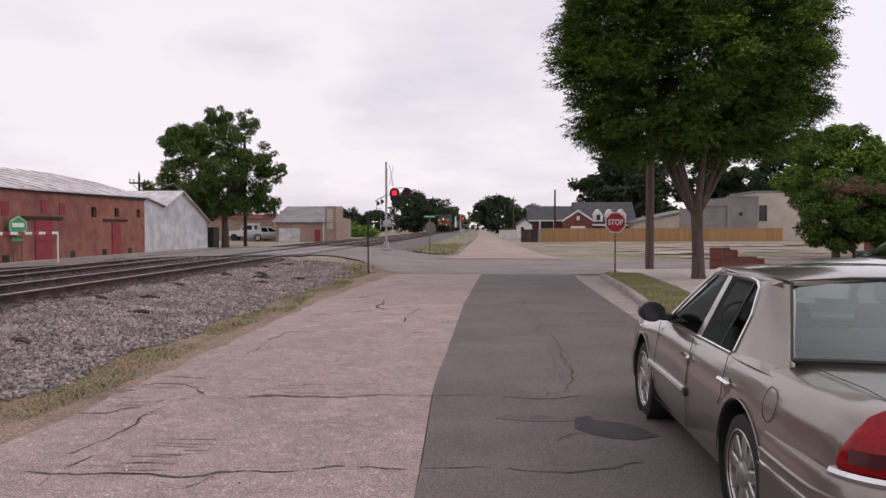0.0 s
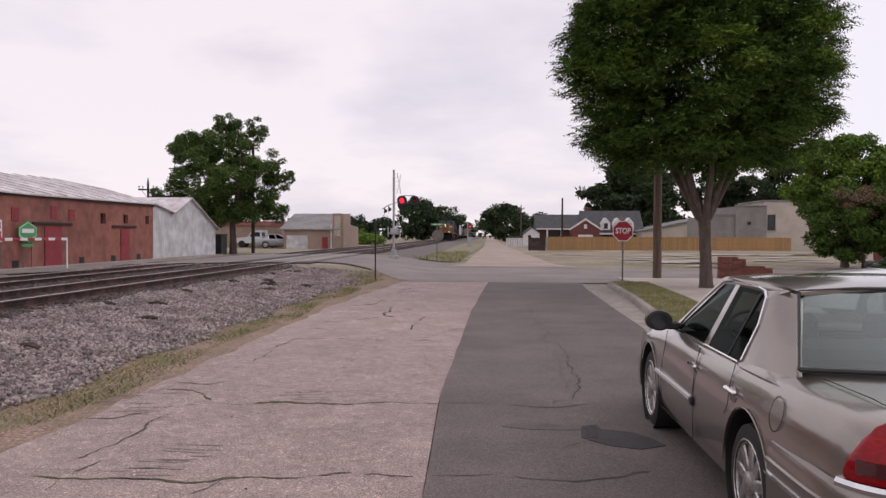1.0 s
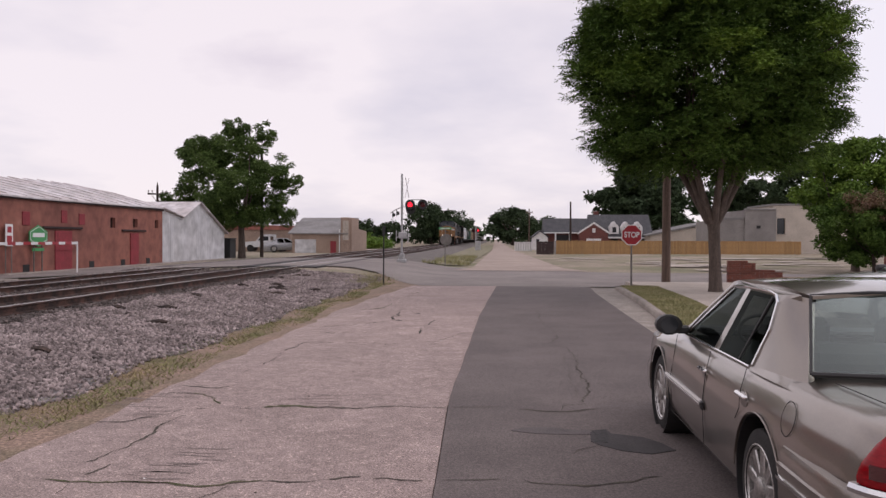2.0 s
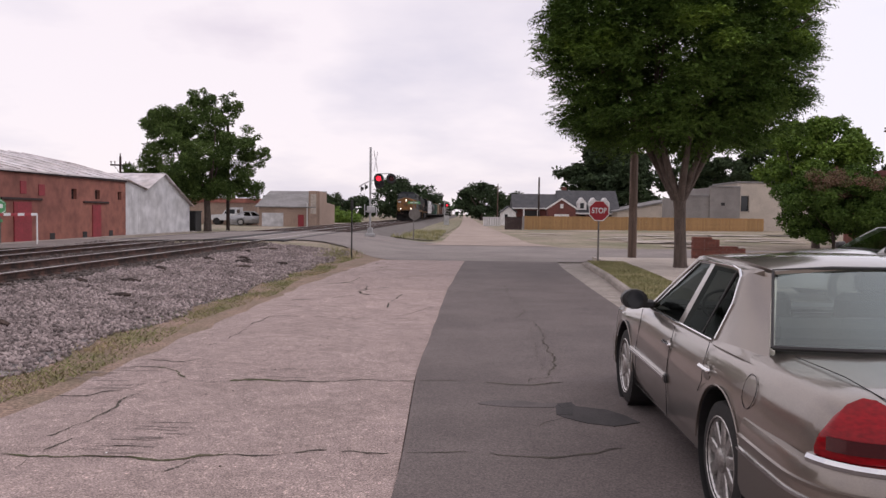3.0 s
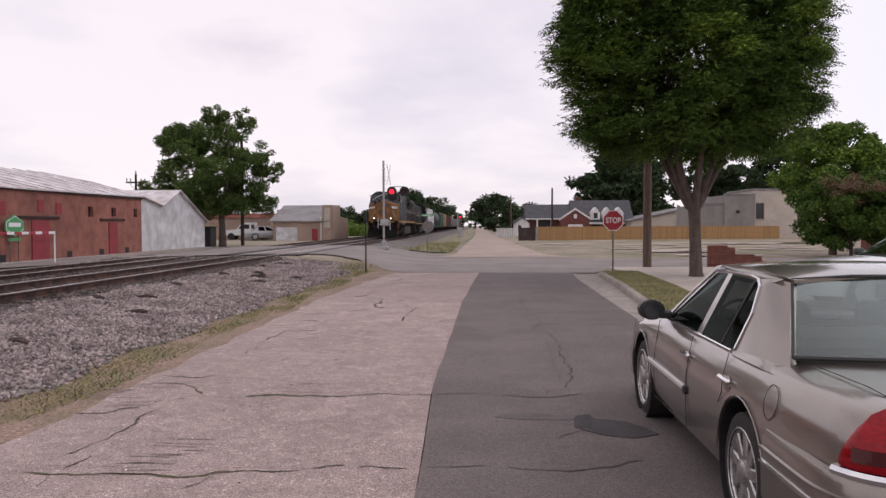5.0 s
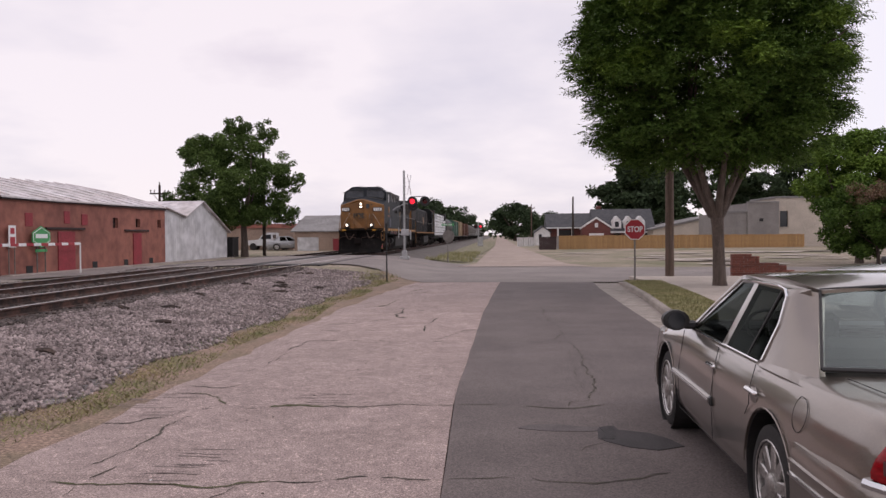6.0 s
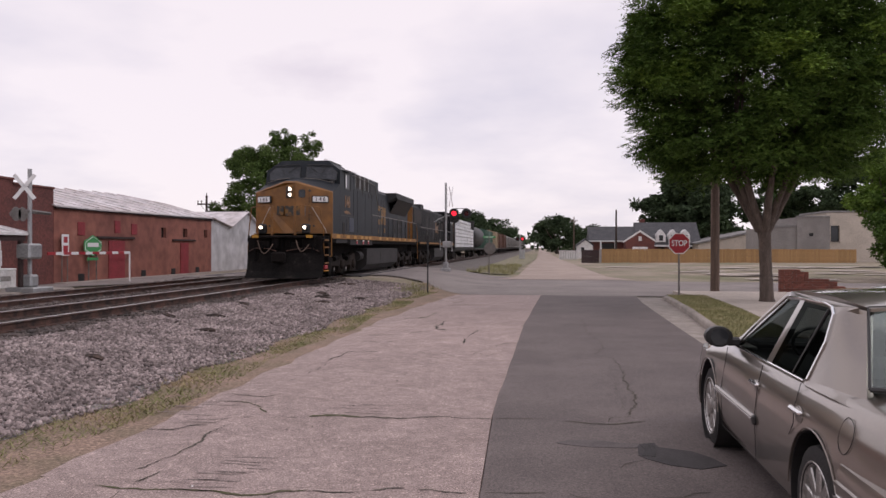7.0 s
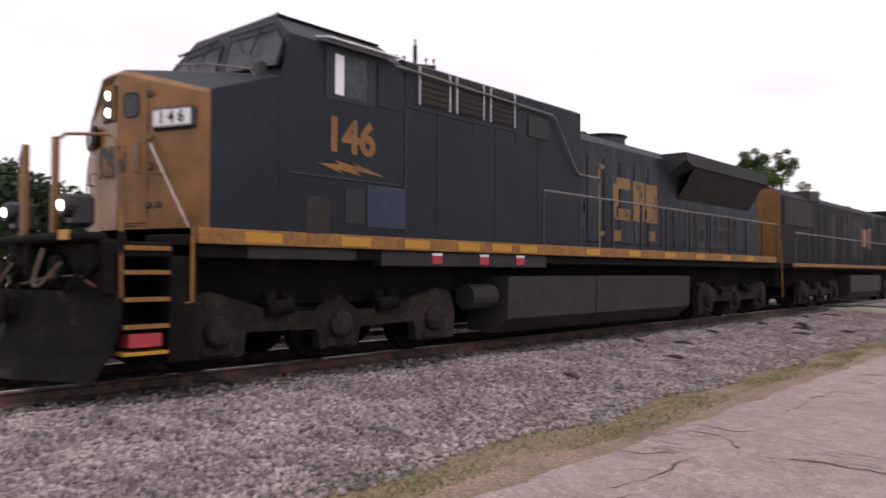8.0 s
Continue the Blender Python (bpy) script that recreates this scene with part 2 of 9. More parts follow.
BARK = surface("smooth_bark", (0.135, 0.10, 0.082), 0.9, second=(0.085, 0.063, 0.052), scale=3, fine=30, bump=0.7, depth=0.03, stretch=(3, 3, 0.5))
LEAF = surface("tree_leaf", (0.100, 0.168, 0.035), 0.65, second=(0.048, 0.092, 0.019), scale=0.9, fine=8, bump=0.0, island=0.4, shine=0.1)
LEAF_MID = surface("mid_green_leaf", (0.100, 0.155, 0.042), 0.7, second=(0.055, 0.092, 0.026), scale=0.7, fine=8, bump=0.0, island=0.4, shine=0.1)
# own green of the lighter plants; also paints sunlight onto the street tree
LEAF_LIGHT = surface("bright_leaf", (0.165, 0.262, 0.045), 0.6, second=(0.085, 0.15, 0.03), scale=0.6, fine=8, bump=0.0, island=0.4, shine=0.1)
LEAF_DARK = surface("far_leaf", (0.058, 0.088, 0.042), 0.85, second=(0.036, 0.055, 0.029), scale=0.3, fine=3, bump=0.0, island=0.4, shine=0.1)
LEAF_RUST = surface("faded_blossom", (0.19, 0.10, 0.065), 0.8, second=(0.12, 0.10, 0.04), scale=2, fine=8, bump=0.0, island=0.3)
BLADE = surface("dry_grass_blade", (0.33, 0.26, 0.14), 0.9, second=(0.19, 0.20, 0.075), scale=0.9, fine=7, bump=0.0, island=0.35, lo=0.47, hi=0.64)
BLADE_GREEN = surface("green_grass_blade", (0.34, 0.305, 0.165), 0.9, second=(0.24, 0.235, 0.11), scale=1.5, fine=7, bump=0.0, island=0.35, shine=0.1)
STEEL = surface("galvanised_steel", (0.46, 0.46, 0.46), 0.5, 0.6, second=(0.36, 0.36, 0.36), scale=3, fine=30, bump=0.1)
POST_STEEL = surface("dull_steel_post", (0.22, 0.20, 0.185), 0.6, 0.5, scale=5, fine=40, bump=0.2)
BLACK = surface("black_paint", (0.018, 0.017, 0.017), 0.5, second=(0.012, 0.012, 0.012), scale=4, fine=40, bump=0.1)
SIGN_RED = surface("sign_red", (0.42, 0.018, 0.028), 0.45, second=(0.38, 0.016, 0.025), scale=4, fine=40, bump=0.0)
SIGN_WHITE = plain("sign_white", (0.78, 0.77, 0.76), 0.45)
SIGN_GREEN = plain("sign_green", (0.05, 0.30, 0.10), 0.5)
RED_LIT = plain("lit_red_lens", (1.0, 0.02, 0.04), 0.3, glow=1.8)
RED_DULL = plain("unlit_red_lens", (0.10, 0.008, 0.01), 0.25)
LAMP_LIT = plain("lit_headlight", (1.0, 0.88, 0.70), 0.3, glow=6.0)
# near-black on flat sheets: shade of openings painted on; also black vents
OPENING_SHADE = plain("painted_opening_shade", (0.012, 0.011, 0.011), 0.6)
PANE = plain("window_pane", (0.03, 0.032, 0.035), 0.08)
LOCO_BLUE = surface("grimy_dark_blue", (0.0110, 0.0160, 0.0215), 0.55, second=(0.0075, 0.0112, 0.0155), third=(0.019, 0.0235, 0.0285), scale=0.8, fine=14, bump=0.05, shine=0.3)
UNIT_BLACK = surface("streaked_dark_paint", (0.014, 0.013, 0.014), 0.7, second=(0.007, 0.007, 0.008), third=(0.085, 0.075, 0.075), scale=1.5, fine=12, bump=0.1, shine=0.2, stretch=(1, 1.6, 0.25), lo=0.4, hi=0.6)
POLE_DARK = surface("dark_creosoted_pole", (0.060, 0.044, 0.038), 0.95, second=(0.038, 0.028, 0.024), scale=3, fine=40, bump=0.4, stretch=(4, 4, 0.3), shine=0.2)
BENCH_GREEN = surface("dark_green_paint", (0.022, 0.085, 0.045), 0.6, scale=4, fine=30, bump=0.1)
HYDRANT = surface("faded_yellow_paint", (0.42, 0.32, 0.11), 0.7, scale=6, fine=40, bump=0.1)
LOCO_YELLOW = surface("dirty_gold", (0.245, 0.102, 0.020), 0.45, second=(0.18, 0.075, 0.016), third=(0.28, 0.122, 0.028), scale=1.4, fine=2.6, bump=0.02)
STRIPE = surface("gold_sill_stripe", (0.30, 0.13, 0.022), 0.65, second=(0.20, 0.09, 0.02), scale=1.5, fine=20, bump=0.1)
GOLD_WORN = surface("worn_gold_marking", (0.24, 0.125, 0.04), 0.7, second=(0.03, 0.032, 0.034), scale=2.2, fine=20, bump=0.1, lo=0.36, hi=0.46)
NOSE_WORN = surface("worn_blue_marking", (0.045, 0.04, 0.035), 0.7, second=(0.22, 0.105, 0.028), scale=4.0, fine=20, bump=0.1, lo=0.40, hi=0.50)
STRIPE_BRIGHT = plain("bright_reflective_yellow", (0.45, 0.215, 0.018), 0.45)
STRIPE_RED = plain("red_reflective", (0.38, 0.03, 0.04), 0.45)
HOOD_BLUE = surface("dusty_streaked_blue", (0.026, 0.030, 0.036), 0.6, second=(0.012, 0.015, 0.020), third=(0.062, 0.060, 0.060), scale=1.6, fine=16, bump=0.05, shine=0.3, stretch=(1, 1.8, 0.22), lo=0.38, hi=0.56)
PATCH_BLUE = surface("fresh_blue_panel", (0.020, 0.030, 0.062), 0.45, second=(0.015, 0.022, 0.045), scale=2, fine=20, bump=0.03)
SKIRT_GREY = surface("dusty_grey_skirt", (0.024, 0.021, 0.020), 0.8, second=(0.014, 0.012, 0.012), third=(0.034, 0.029, 0.027), scale=1.2, fine=14, bump=0.1)
LOCO_ROOF = surface("sooty_roof", (0.036, 0.037, 0.038), 0.8, second=(0.024, 0.024, 0.024), scale=1.2, fine=16, bump=0.2)
UNDER = surface("greasy_undergear", (0.014, 0.011, 0.010), 0.9, second=(0.008, 0.0065, 0.006), third=(0.028, 0.022, 0.019), scale=1.8, fine=20, bump=0.3, shine=0.12)
PLOW = surface("grimy_plow_steel", (0.0135, 0.0115, 0.0108), 0.85, second=(0.006, 0.0055, 0.0052), third=(0.060, 0.050, 0.045), scale=1.6, fine=16, bump=0.2, shine=0.12)
HOSE = surface("hose_rubber", (0.008, 0.0075, 0.0075), 0.95, scale=6, fine=40, bump=0.0, shine=0.05)
TRUCK = surface("dusty_truck_frame", (0.033, 0.0245, 0.0205), 0.9, second=(0.015, 0.0115, 0.010), third=(0.054, 0.041, 0.035), scale=2.2, fine=20, bump=0.3, shine=0.15)
TANK = surface("dusty_tank", (0.028, 0.0235, 0.0225), 0.8, second=(0.018, 0.015, 0.0145), scale=1.0, fine=18, bump=0.15)
GRILLE = surface("black_grille", (0.014, 0.012, 0.011), 0.8, second=(0.03, 0.02, 0.016), scale=3, fine=30, bump=0.2)
# grey base stands in for sky reflected in the glass
CAB_GLASS = surface("sky_grey_glass", (0.085, 0.090, 0.098), 0.30, second=(0.060, 0.064, 0.070), scale=2.5, fine=20, bump=0.0, shine=0.12)
LUMBER = surface("white_lumber_wrap", (0.78, 0.775, 0.78), 0.45, second=(0.52, 0.52, 0.53), scale=1.0, fine=8, bump=0.2)
CAR_BLACK = surface("black_freight_car", (0.026, 0.024, 0.023), 0.6, scale=0.8, fine=10, bump=0.2)
CAR_GREEN = surface("faded_green_car", (0.055, 0.12, 0.085), 0.6, scale=0.8, fine=10, bump=0.2)
CAR_TAN = surface("tan_freight_car", (0.36, 0.27, 0.17), 0.7, second=(0.27, 0.19, 0.12), scale=0.8, fine=10, bump=0.2)
CAR_BROWN = surface("boxcar_brown", (0.15, 0.065, 0.042), 0.7, second=(0.10, 0.045, 0.03), scale=0.8, fine=10, bump=0.2)
CAR_GREY = surface("grey_hopper", (0.30, 0.285, 0.27), 0.65, second=(0.21, 0.195, 0.18), scale=0.6, fine=10, bump=0.2)
PAINT = surface("champagne_metallic", (0.245, 0.206, 0.174), 0.30, 0.85, second=(0.23, 0.193, 0.163), scale=1.2, fine=350, bump=0.03, depth=0.001, coat=1.0)
PAINT_WHITE = surface("white_car_paint", (0.66, 0.66, 0.66), 0.35, 0.0, second=(0.62, 0.62, 0.62), scale=1.2, fine=200, bump=0.02, depth=0.001, coat=1.0)
PAINT_SILVER = surface("silver_car_paint", (0.42, 0.42, 0.43), 0.35, 0.5, scale=1.2, fine=200, bump=0.02, depth=0.001, coat=0.6)
CHROME = plain("chrome", (0.78, 0.78, 0.78), 0.12, 1.0)
RIM = surface("alloy_rim", (0.66, 0.64, 0.62), 0.35, 0.9, second=(0.40, 0.38, 0.36), scale=8, fine=60, bump=0.05)
TYRE = surface("tyre_rubber", (0.022, 0.02, 0.019), 0.8, scale=8, fine=60, bump=0.2)
SEAM = plain("panel_gap", (0.015, 0.013, 0.012), 0.7)
TRIM = plain("black_plastic_trim", (0.02, 0.019, 0.019), 0.45)
CLOTH = surface("grey_seat_cloth", (0.07, 0.067, 0.064), 0.9, scale=8, fine=80, bump=0.3)
# very dark tint stands in for the cabin's shade behind the side windows
AUTO_GLASS = glass("shade_tinted_auto_glass", (0.16, 0.17, 0.165), 0.02, 10.0)
REAR_GLASS = glass("tinted_rear_glass", (0.60, 0.68, 0.66), 0.03, 1.35)
LAMP_RED = surface("red_tail_lens", (0.30, 0.004, 0.008), 0.12, second=(0.13, 0.002, 0.004), scale=2.2, fine=60, bump=0.0, coat=0.0, shine=0.3, stretch=(0.6, 0.6, 1.6))
LAMP_RED_DARK = plain("dark_red_tail_lens", (0.06, 0.002, 0.004), 0.10, coat=1.0)
specked(CONCRETE, 80, 0.80, 1.20)
specked(CONCRETE, 9, 0.90, 1.10)
specked(CONCRETE, 46, 1.0, 1.45, 0.90, 0.97)
specked(ASPHALT, 80, 0.86, 1.16)
specked(BALLAST, 24, 0.55, 1.4)
PAINT.node_tree.nodes["Principled BSDF"].inputs["Coat IOR"].default_value = 1.75
specked(EARTH, 45, 0.8, 1.2)


# ---- building helpers ----
class Shape:
    """Collects corners and faces of one mesh."""

    def __init__(self):
        self.v, self.f = [], []

    def add(self, verts, faces):
        k = len(self.v)
        self.v += [tuple(p) for p in verts]
        self.f += [tuple(i + k for i in f) for f in faces]
        return self

    def box(self, x0, x1, y0, y1, z0, z1, c=0.0, m=None):
        """A box, its edges cut back by c."""
        if c <= 0:
            v = [(x, y, z) for x in (x0, x1) for y in (y0, y1) for z in (z0, z1)]
            f = [(0, 1, 3, 2), (4, 6, 7, 5), (0, 4, 5, 1), (2, 3, 7, 6), (0, 2, 6, 4), (1, 5, 7, 3)]
        else:
            v, ends, ids = [], ((x0, x1), (y0, y1), (z0, z1)), {}
            for i in range(8):
                s = ((i >> 2) & 1, (i >> 1) & 1, i & 1)
                for a in range(3):
                    ids[s, a] = len(v)
                    v.append(tuple(ends[b][s[b]] if b == a else ends[b][s[b]] + (c if s[b] == 0 else -c) for b in range(3)))
            f = []
            for a in range(3):
                b, d = (a + 1) % 3, (a + 2) % 3
                for s in (0, 1):
                    q = []
                    for sb, sd in ((0, 0), (1, 0), (1, 1), (0, 1)):
                        k = [0, 0, 0]
                        k[a], k[b], k[d] = s, sb, sd
                        q.append(ids[tuple(k), a])
                    f.append(tuple(q))
                for sb in (0, 1):
                    for sd in (0, 1):
                        k0, k1 = [0, 0, 0], [0, 0, 0]
                        k0[b] = k1[b] = sb
                        k0[d] = k1[d] = sd
                        k1[a] = 1
                        f.append((ids[tuple(k0), b], ids[tuple(k1), b], ids[tuple(k1), d], ids[tuple(k0), d]))
            for i in range(8):
                s = ((i >> 2) & 1, (i >> 1) & 1, i & 1)
                f.append((ids[s, 0], ids[s, 1], ids[s, 2]))
        if m is not None:
            v = [m @ Vector(p) for p in v]
        return self.add(v, f)

    def prism(self, outline, axis, a, b):
        """A flat outline pushed along an axis from a to b. The outline names the two other axes in xyz order."""
        def at(p, d):
            return {"x": (d, p[0], p[1]), "y": (p[0], d, p[1]), "z": (p[0], p[1], d)}[axis]
        n = len(outline)
        v = [at(p, a) for p in outline] + [at(p, b) for p in outline]
        f = [tuple(range(n)), tuple(range(2 * n - 1, n - 1, -1))] + [(i, (i + 1) % n, n + (i + 1) % n, n + i) for i in range(n)]
        return self.add(v, f)

    def loft(self, rings, close=True, caps=True):
        n = len(rings[0])
        v = [p for r in rings for p in r]
        f = []
        for k in range(len(rings) - 1):
            for i in range(n if close else n - 1):
                j = (i + 1) % n
                f.append((k * n + i, k * n + j, (k + 1) * n + j, (k + 1) * n + i))
        if caps and close:
            f += [tuple(range(n)), tuple(range(len(v) - 1, len(v) - n - 1, -1))]
        return self.add(v, f)

    def tube(self, path, r, n=6, r2=None, caps=True):
        """A round bar along a path; r may be one radius or one for each point."""
        path = [Vector(p) for p in path]
        radii = r if isinstance(r, (list, tuple)) else [r + ((r2 if r2 is not None else r) - r) * i / (len(path) - 1) for i in range(len(path))]
        rings, side = [], None
        for i, p in enumerate(path):
            d = (path[min(i + 1, len(path) - 1)] - path[max(i - 1, 0)]).normalized()
            if side is None:
                side = d.cross(Vector((0, 0, 1)) if abs(d.z) < 0.9 else Vector((1, 0, 0))).normalized()
            side = (side - d * side.dot(d)).normalized()
            up = d.cross(side)
            rings.append([p + radii[i] * (math.cos(2 * math.pi * k / n) * side + math.sin(2 * math.pi * k / n) * up) for k in range(n)])
        return self.loft(rings, True, caps)

    def lathe(self, profile, axis="x", at=(0, 0, 0), n=20, hollow=False):
        """A profile of (along, radius) turned round an axis through at."""
        rings = []
        for a, r in profile:
            ring = []
            for k in range(n):
                c, s = r * math.cos(2 * math.pi * k / n), r * math.sin(2 * math.pi * k / n)
                ring.append({"x": (a, c, s), "y": (c, a, s), "z": (c, s, a)}[axis])
            rings.append([Vector(p) + Vector(at) for p in ring])
        return self.loft(rings + rings[:1], True, False) if hollow else self.loft(rings)

    def mesh(self, name, material, smooth=0.0):
        me = bpy.data.meshes.new(name)
        me.from_pydata(self.v, [], self.f)
        b = bmesh.new()
        b.from_mesh(me)
        bmesh.ops.recalc_face_normals(b, faces=b.faces)
        b.to_mesh(me)
        b.free()
        if smooth:
            me.polygons.foreach_set("use_smooth", [True] * len(me.polygons))
            me.set_sharp_from_angle(angle=radians(smooth))
        me.materials.append(material)
        return me


def part(name, shape, material, parent=None, label="", smooth=0.0, m=None):
    me = shape if isinstance(shape, bpy.types.Mesh) else shape.mesh(name, material, smooth)
    ob = new(name, me)
    ob.parent = parent
    if m is not None:
        ob.matrix_basis = m
    return tagged(ob, label)


def thing(name, m, label, category, group="", kind=""):
    ob = new(name)
    ob.matrix_basis = m
    return tagged(ob, label, category, group, kind)


def writing(body, size, material, m, depth=0.004, squeeze=1.0, bold=0.0):
    """Raised characters as a mesh, centred, in the xy plane of m."""
    cu = bpy.data.curves.new("writing", "FONT")
    cu.body, cu.size, cu.extrude, cu.align_x, cu.align_y = body, size, depth, "CENTER", "CENTER"
    cu.offset = bold
    tmp = new("writing", cu)
    me = bpy.data.meshes.new_from_object(tmp.evaluated_get(bpy.context.evaluated_depsgraph_get()))
    bpy.data.objects.remove(tmp)
    me.transform(m @ Matrix.Diagonal((squeeze, 1, 1, 1)))
    me.materials.clear()
    me.materials.append(material)
    return me


def smoothstep(a, b, x):
    t = min(max((x - a) / (b - a), 0.0), 1.0)
    return t * t * (3 - 2 * t)


def between(x, pairs):
    return float(np.interp(x, [p[0] for p in pairs], [p[1] for p in pairs]))


TRACK, TRACK_2 = -9.6, -13.35
RAIL_Z, RAIL_Z2 = 0.50, 0.46


def ground_z(x, y):
    """The lie of the land: the street at 0, the line on a low bank, the ground behind it a little higher."""
    bank = between(x, [(-40, 0.30), (-17, 0.30), (-15.6, 0.31), (-12, 0.30), (-8.15, 0.31), (-7.7, 0.27), (-5.0, 0.02), (-4.6, 0.0), (40, 0.0)])
    ramp = between(x, [(-40, 0.30), (-17.5, 0.32), (-15.4, 0.44), (-14.4, 0.455), (-11.2, 0.475), (-10.4, 0.492), (-8.2, 0.492), (-6.5, 0.40), (-3.0, 0.03), (-2.0, 0.0), (40, 0.0)])
    k = smoothstep(29.0, 33.5, y) * (1 - smoothstep(49.0, 53.0, y))
    return bank + (ramp - bank) * k


def sheet(name, material, ys, left, right, dz=0.0, nx=6, parent=None, kind="structure", thick=0.0, wave=0.0):
    """A strip of surface that follows the land between two edges given for each y."""
    rnd = random.Random(name + str(ys[0]))
    s = Shape()
    rows = []
    for y in ys:
        a, b = left(y) + rnd.uniform(-wave, wave), right(y)
        rows.append([(a + (b - a) * i / nx, y, ground_z(a + (b - a) * i / nx, y) + dz) for i in range(nx + 1)])
    s.loft(rows, close=False)
    if thick:
        for k in range(len(rows) - 1):
            for e in (0, -1):
                p, q = rows[k][e], rows[k + 1][e]
                s.add([p, q, (q[0], q[1], q[2] - thick), (p[0], p[1], p[2] - thick)], [(0, 1, 2, 3)])
        for r in (rows[0], rows[-1]):
            for i in range(nx):
                p, q = r[i], r[i + 1]
                s.add([p, q, (q[0], q[1], q[2] - thick), (p[0], p[1], p[2] - thick)], [(0, 1, 2, 3)])
    me = bpy.data.meshes.new(name)
    me.from_pydata(s.v, [], s.f)
    me.materials.append(material)
    flip = [p.index for p in me.polygons if abs(p.normal.z) > 0.5 and p.normal.z < 0]
    if flip:
        me.flip_normals()
    ob = new(name, me)
    ob.parent = parent
    if kind:
        tagged(ob, kind=kind)
    return ob


def steps(a, b, d):
    n = max(1, round((b - a) / d))
    return [a + (b - a) * i / n for i in range(n + 1)]


# ---- the lie of the land, road and railway ----
def build_ground():
    xs = [-1500, -500, -200, -100, -60, -40, -30, -24, -20, -17.5, -16, -15, -14, -12.5, -11.2, -10, -9, -8.2, -7.7, -7, -6.3, -5.6, -5, -4.6, -4, -3, -2, 0, 3, 6, 10, 16, 25, 40, 60, 100, 200, 500, 1500]
    ys = [-1500, -300, -100, -40, -20, -8, 0, 8, 16, 22, 26, 28, 29, 30, 31, 32, 33, 34, 37, 40, 44, 48, 49, 50, 51, 52, 53, 54, 58, 70, 90, 130, 200, 300, 500, 900, 3000]
    s = Shape()
    s.loft([[(x, y, ground_z(x, y) - 0.05) for x in xs] for y in ys], close=False)
    me = bpy.data.meshes.new("ground")
    me.from_pydata(s.v, [], s.f)
    me.materials.append(GROUND)
    tagged(new("ground", me), "dry sandy ground with patches of thin grass", "ground", kind="structure")


def seam(y):
    return between(y, [(-20, -0.42), (5, -0.42), (8, -0.50), (12, -0.44), (17, -0.37), (23, -0.16), (28.2, 0.05)])


def gutter(y):
    return between(y, [(-20, 2.62), (13.8, 2.94), (18, 3.03), (25, 3.24), (28.2, 3.45)])


def kerb_x(y):
    return between(y, [(-20, 2.75), (10, 3.02), (14.2, 3.24), (16.6, 3.52), (21, 3.88), (27.6, 4.22)])


def street_edge(y):
    return between(y, [(-20, -3.8), (18, -3.8), (22, -3.6), (28.2, -3.1)])


def crack(name, path, width, material, road, seed, dz=0.006, wander=0.03):
    """A ragged crack between given turning points, wide and narrow by turns; those across the street gape more."""
    rnd = random.Random(seed)
    pts = []
    for (ax, ay), (bx, by) in zip(path, path[1:]):
        n = max(2, int(math.hypot(bx - ax, by - ay) / 0.05))
        pts += [(ax + (bx - ax) * i / n, ay + (by - ay) * i / n) for i in range(n)]
    pts.append(path[-1])
    drift, out, swell = 0.0, [], 0.6
    for i, p in enumerate(pts):
        drift = drift * 0.75 + rnd.uniform(-wander, wander)
        q, o = pts[min(i + 1, len(pts) - 1)], pts[max(i - 1, 0)]
        d = Vector((q[0] - o[0], q[1] - o[1])).normalized()
        c = Vector(p) + Vector((-d.y, d.x)) * drift
        swell = min(1.0, max(0.22, swell + rnd.uniform(-0.22, 0.22)))
        w = width * (0.55 + 0.45 * abs(d.x)) * swell * rnd.uniform(0.5, 1.25) * (0.35 if i in (0, len(pts) - 1) else 1)
        out.append([(c.x + d.y * w / 2, c.y - d.x * w / 2, ground_z(c.x, c.y) + dz), (c.x - d.y * w / 2, c.y + d.x * w / 2, ground_z(c.x, c.y) + dz)])
    s = Shape()
    s.loft(out, close=False)
    me = bpy.data.meshes.new(name)
    me.from_pydata(s.v, [], s.f)
    me.materials.append(material)
    ob = new(name, me)
    ob.parent = road
    return ob


def blot(name, cx, cy, rx, ry, material, road, seed, dz=0.018, n=40, rough=0.25, turn=0.0):
    rnd = random.Random(seed)
    ph = [rnd.uniform(0, 6.28) for _ in range(5)]
    pts = []
    for k in range(n):
        a = 2 * math.pi * k / n
        r = 1 + rough * sum(math.sin(a * (j + 2) + ph[j]) / (j + 1.5) for j in range(5)) * 0.6
        x, y = rx * r * math.cos(a), ry * r * math.sin(a)
        pts.append((cx + x * math.cos(turn) - y * math.sin(turn), cy + x * math.sin(turn) + y * math.cos(turn)))
    s = Shape()
    s.prism(pts, "z", dz - 0.012, dz)
    return part(name, s, material, road)


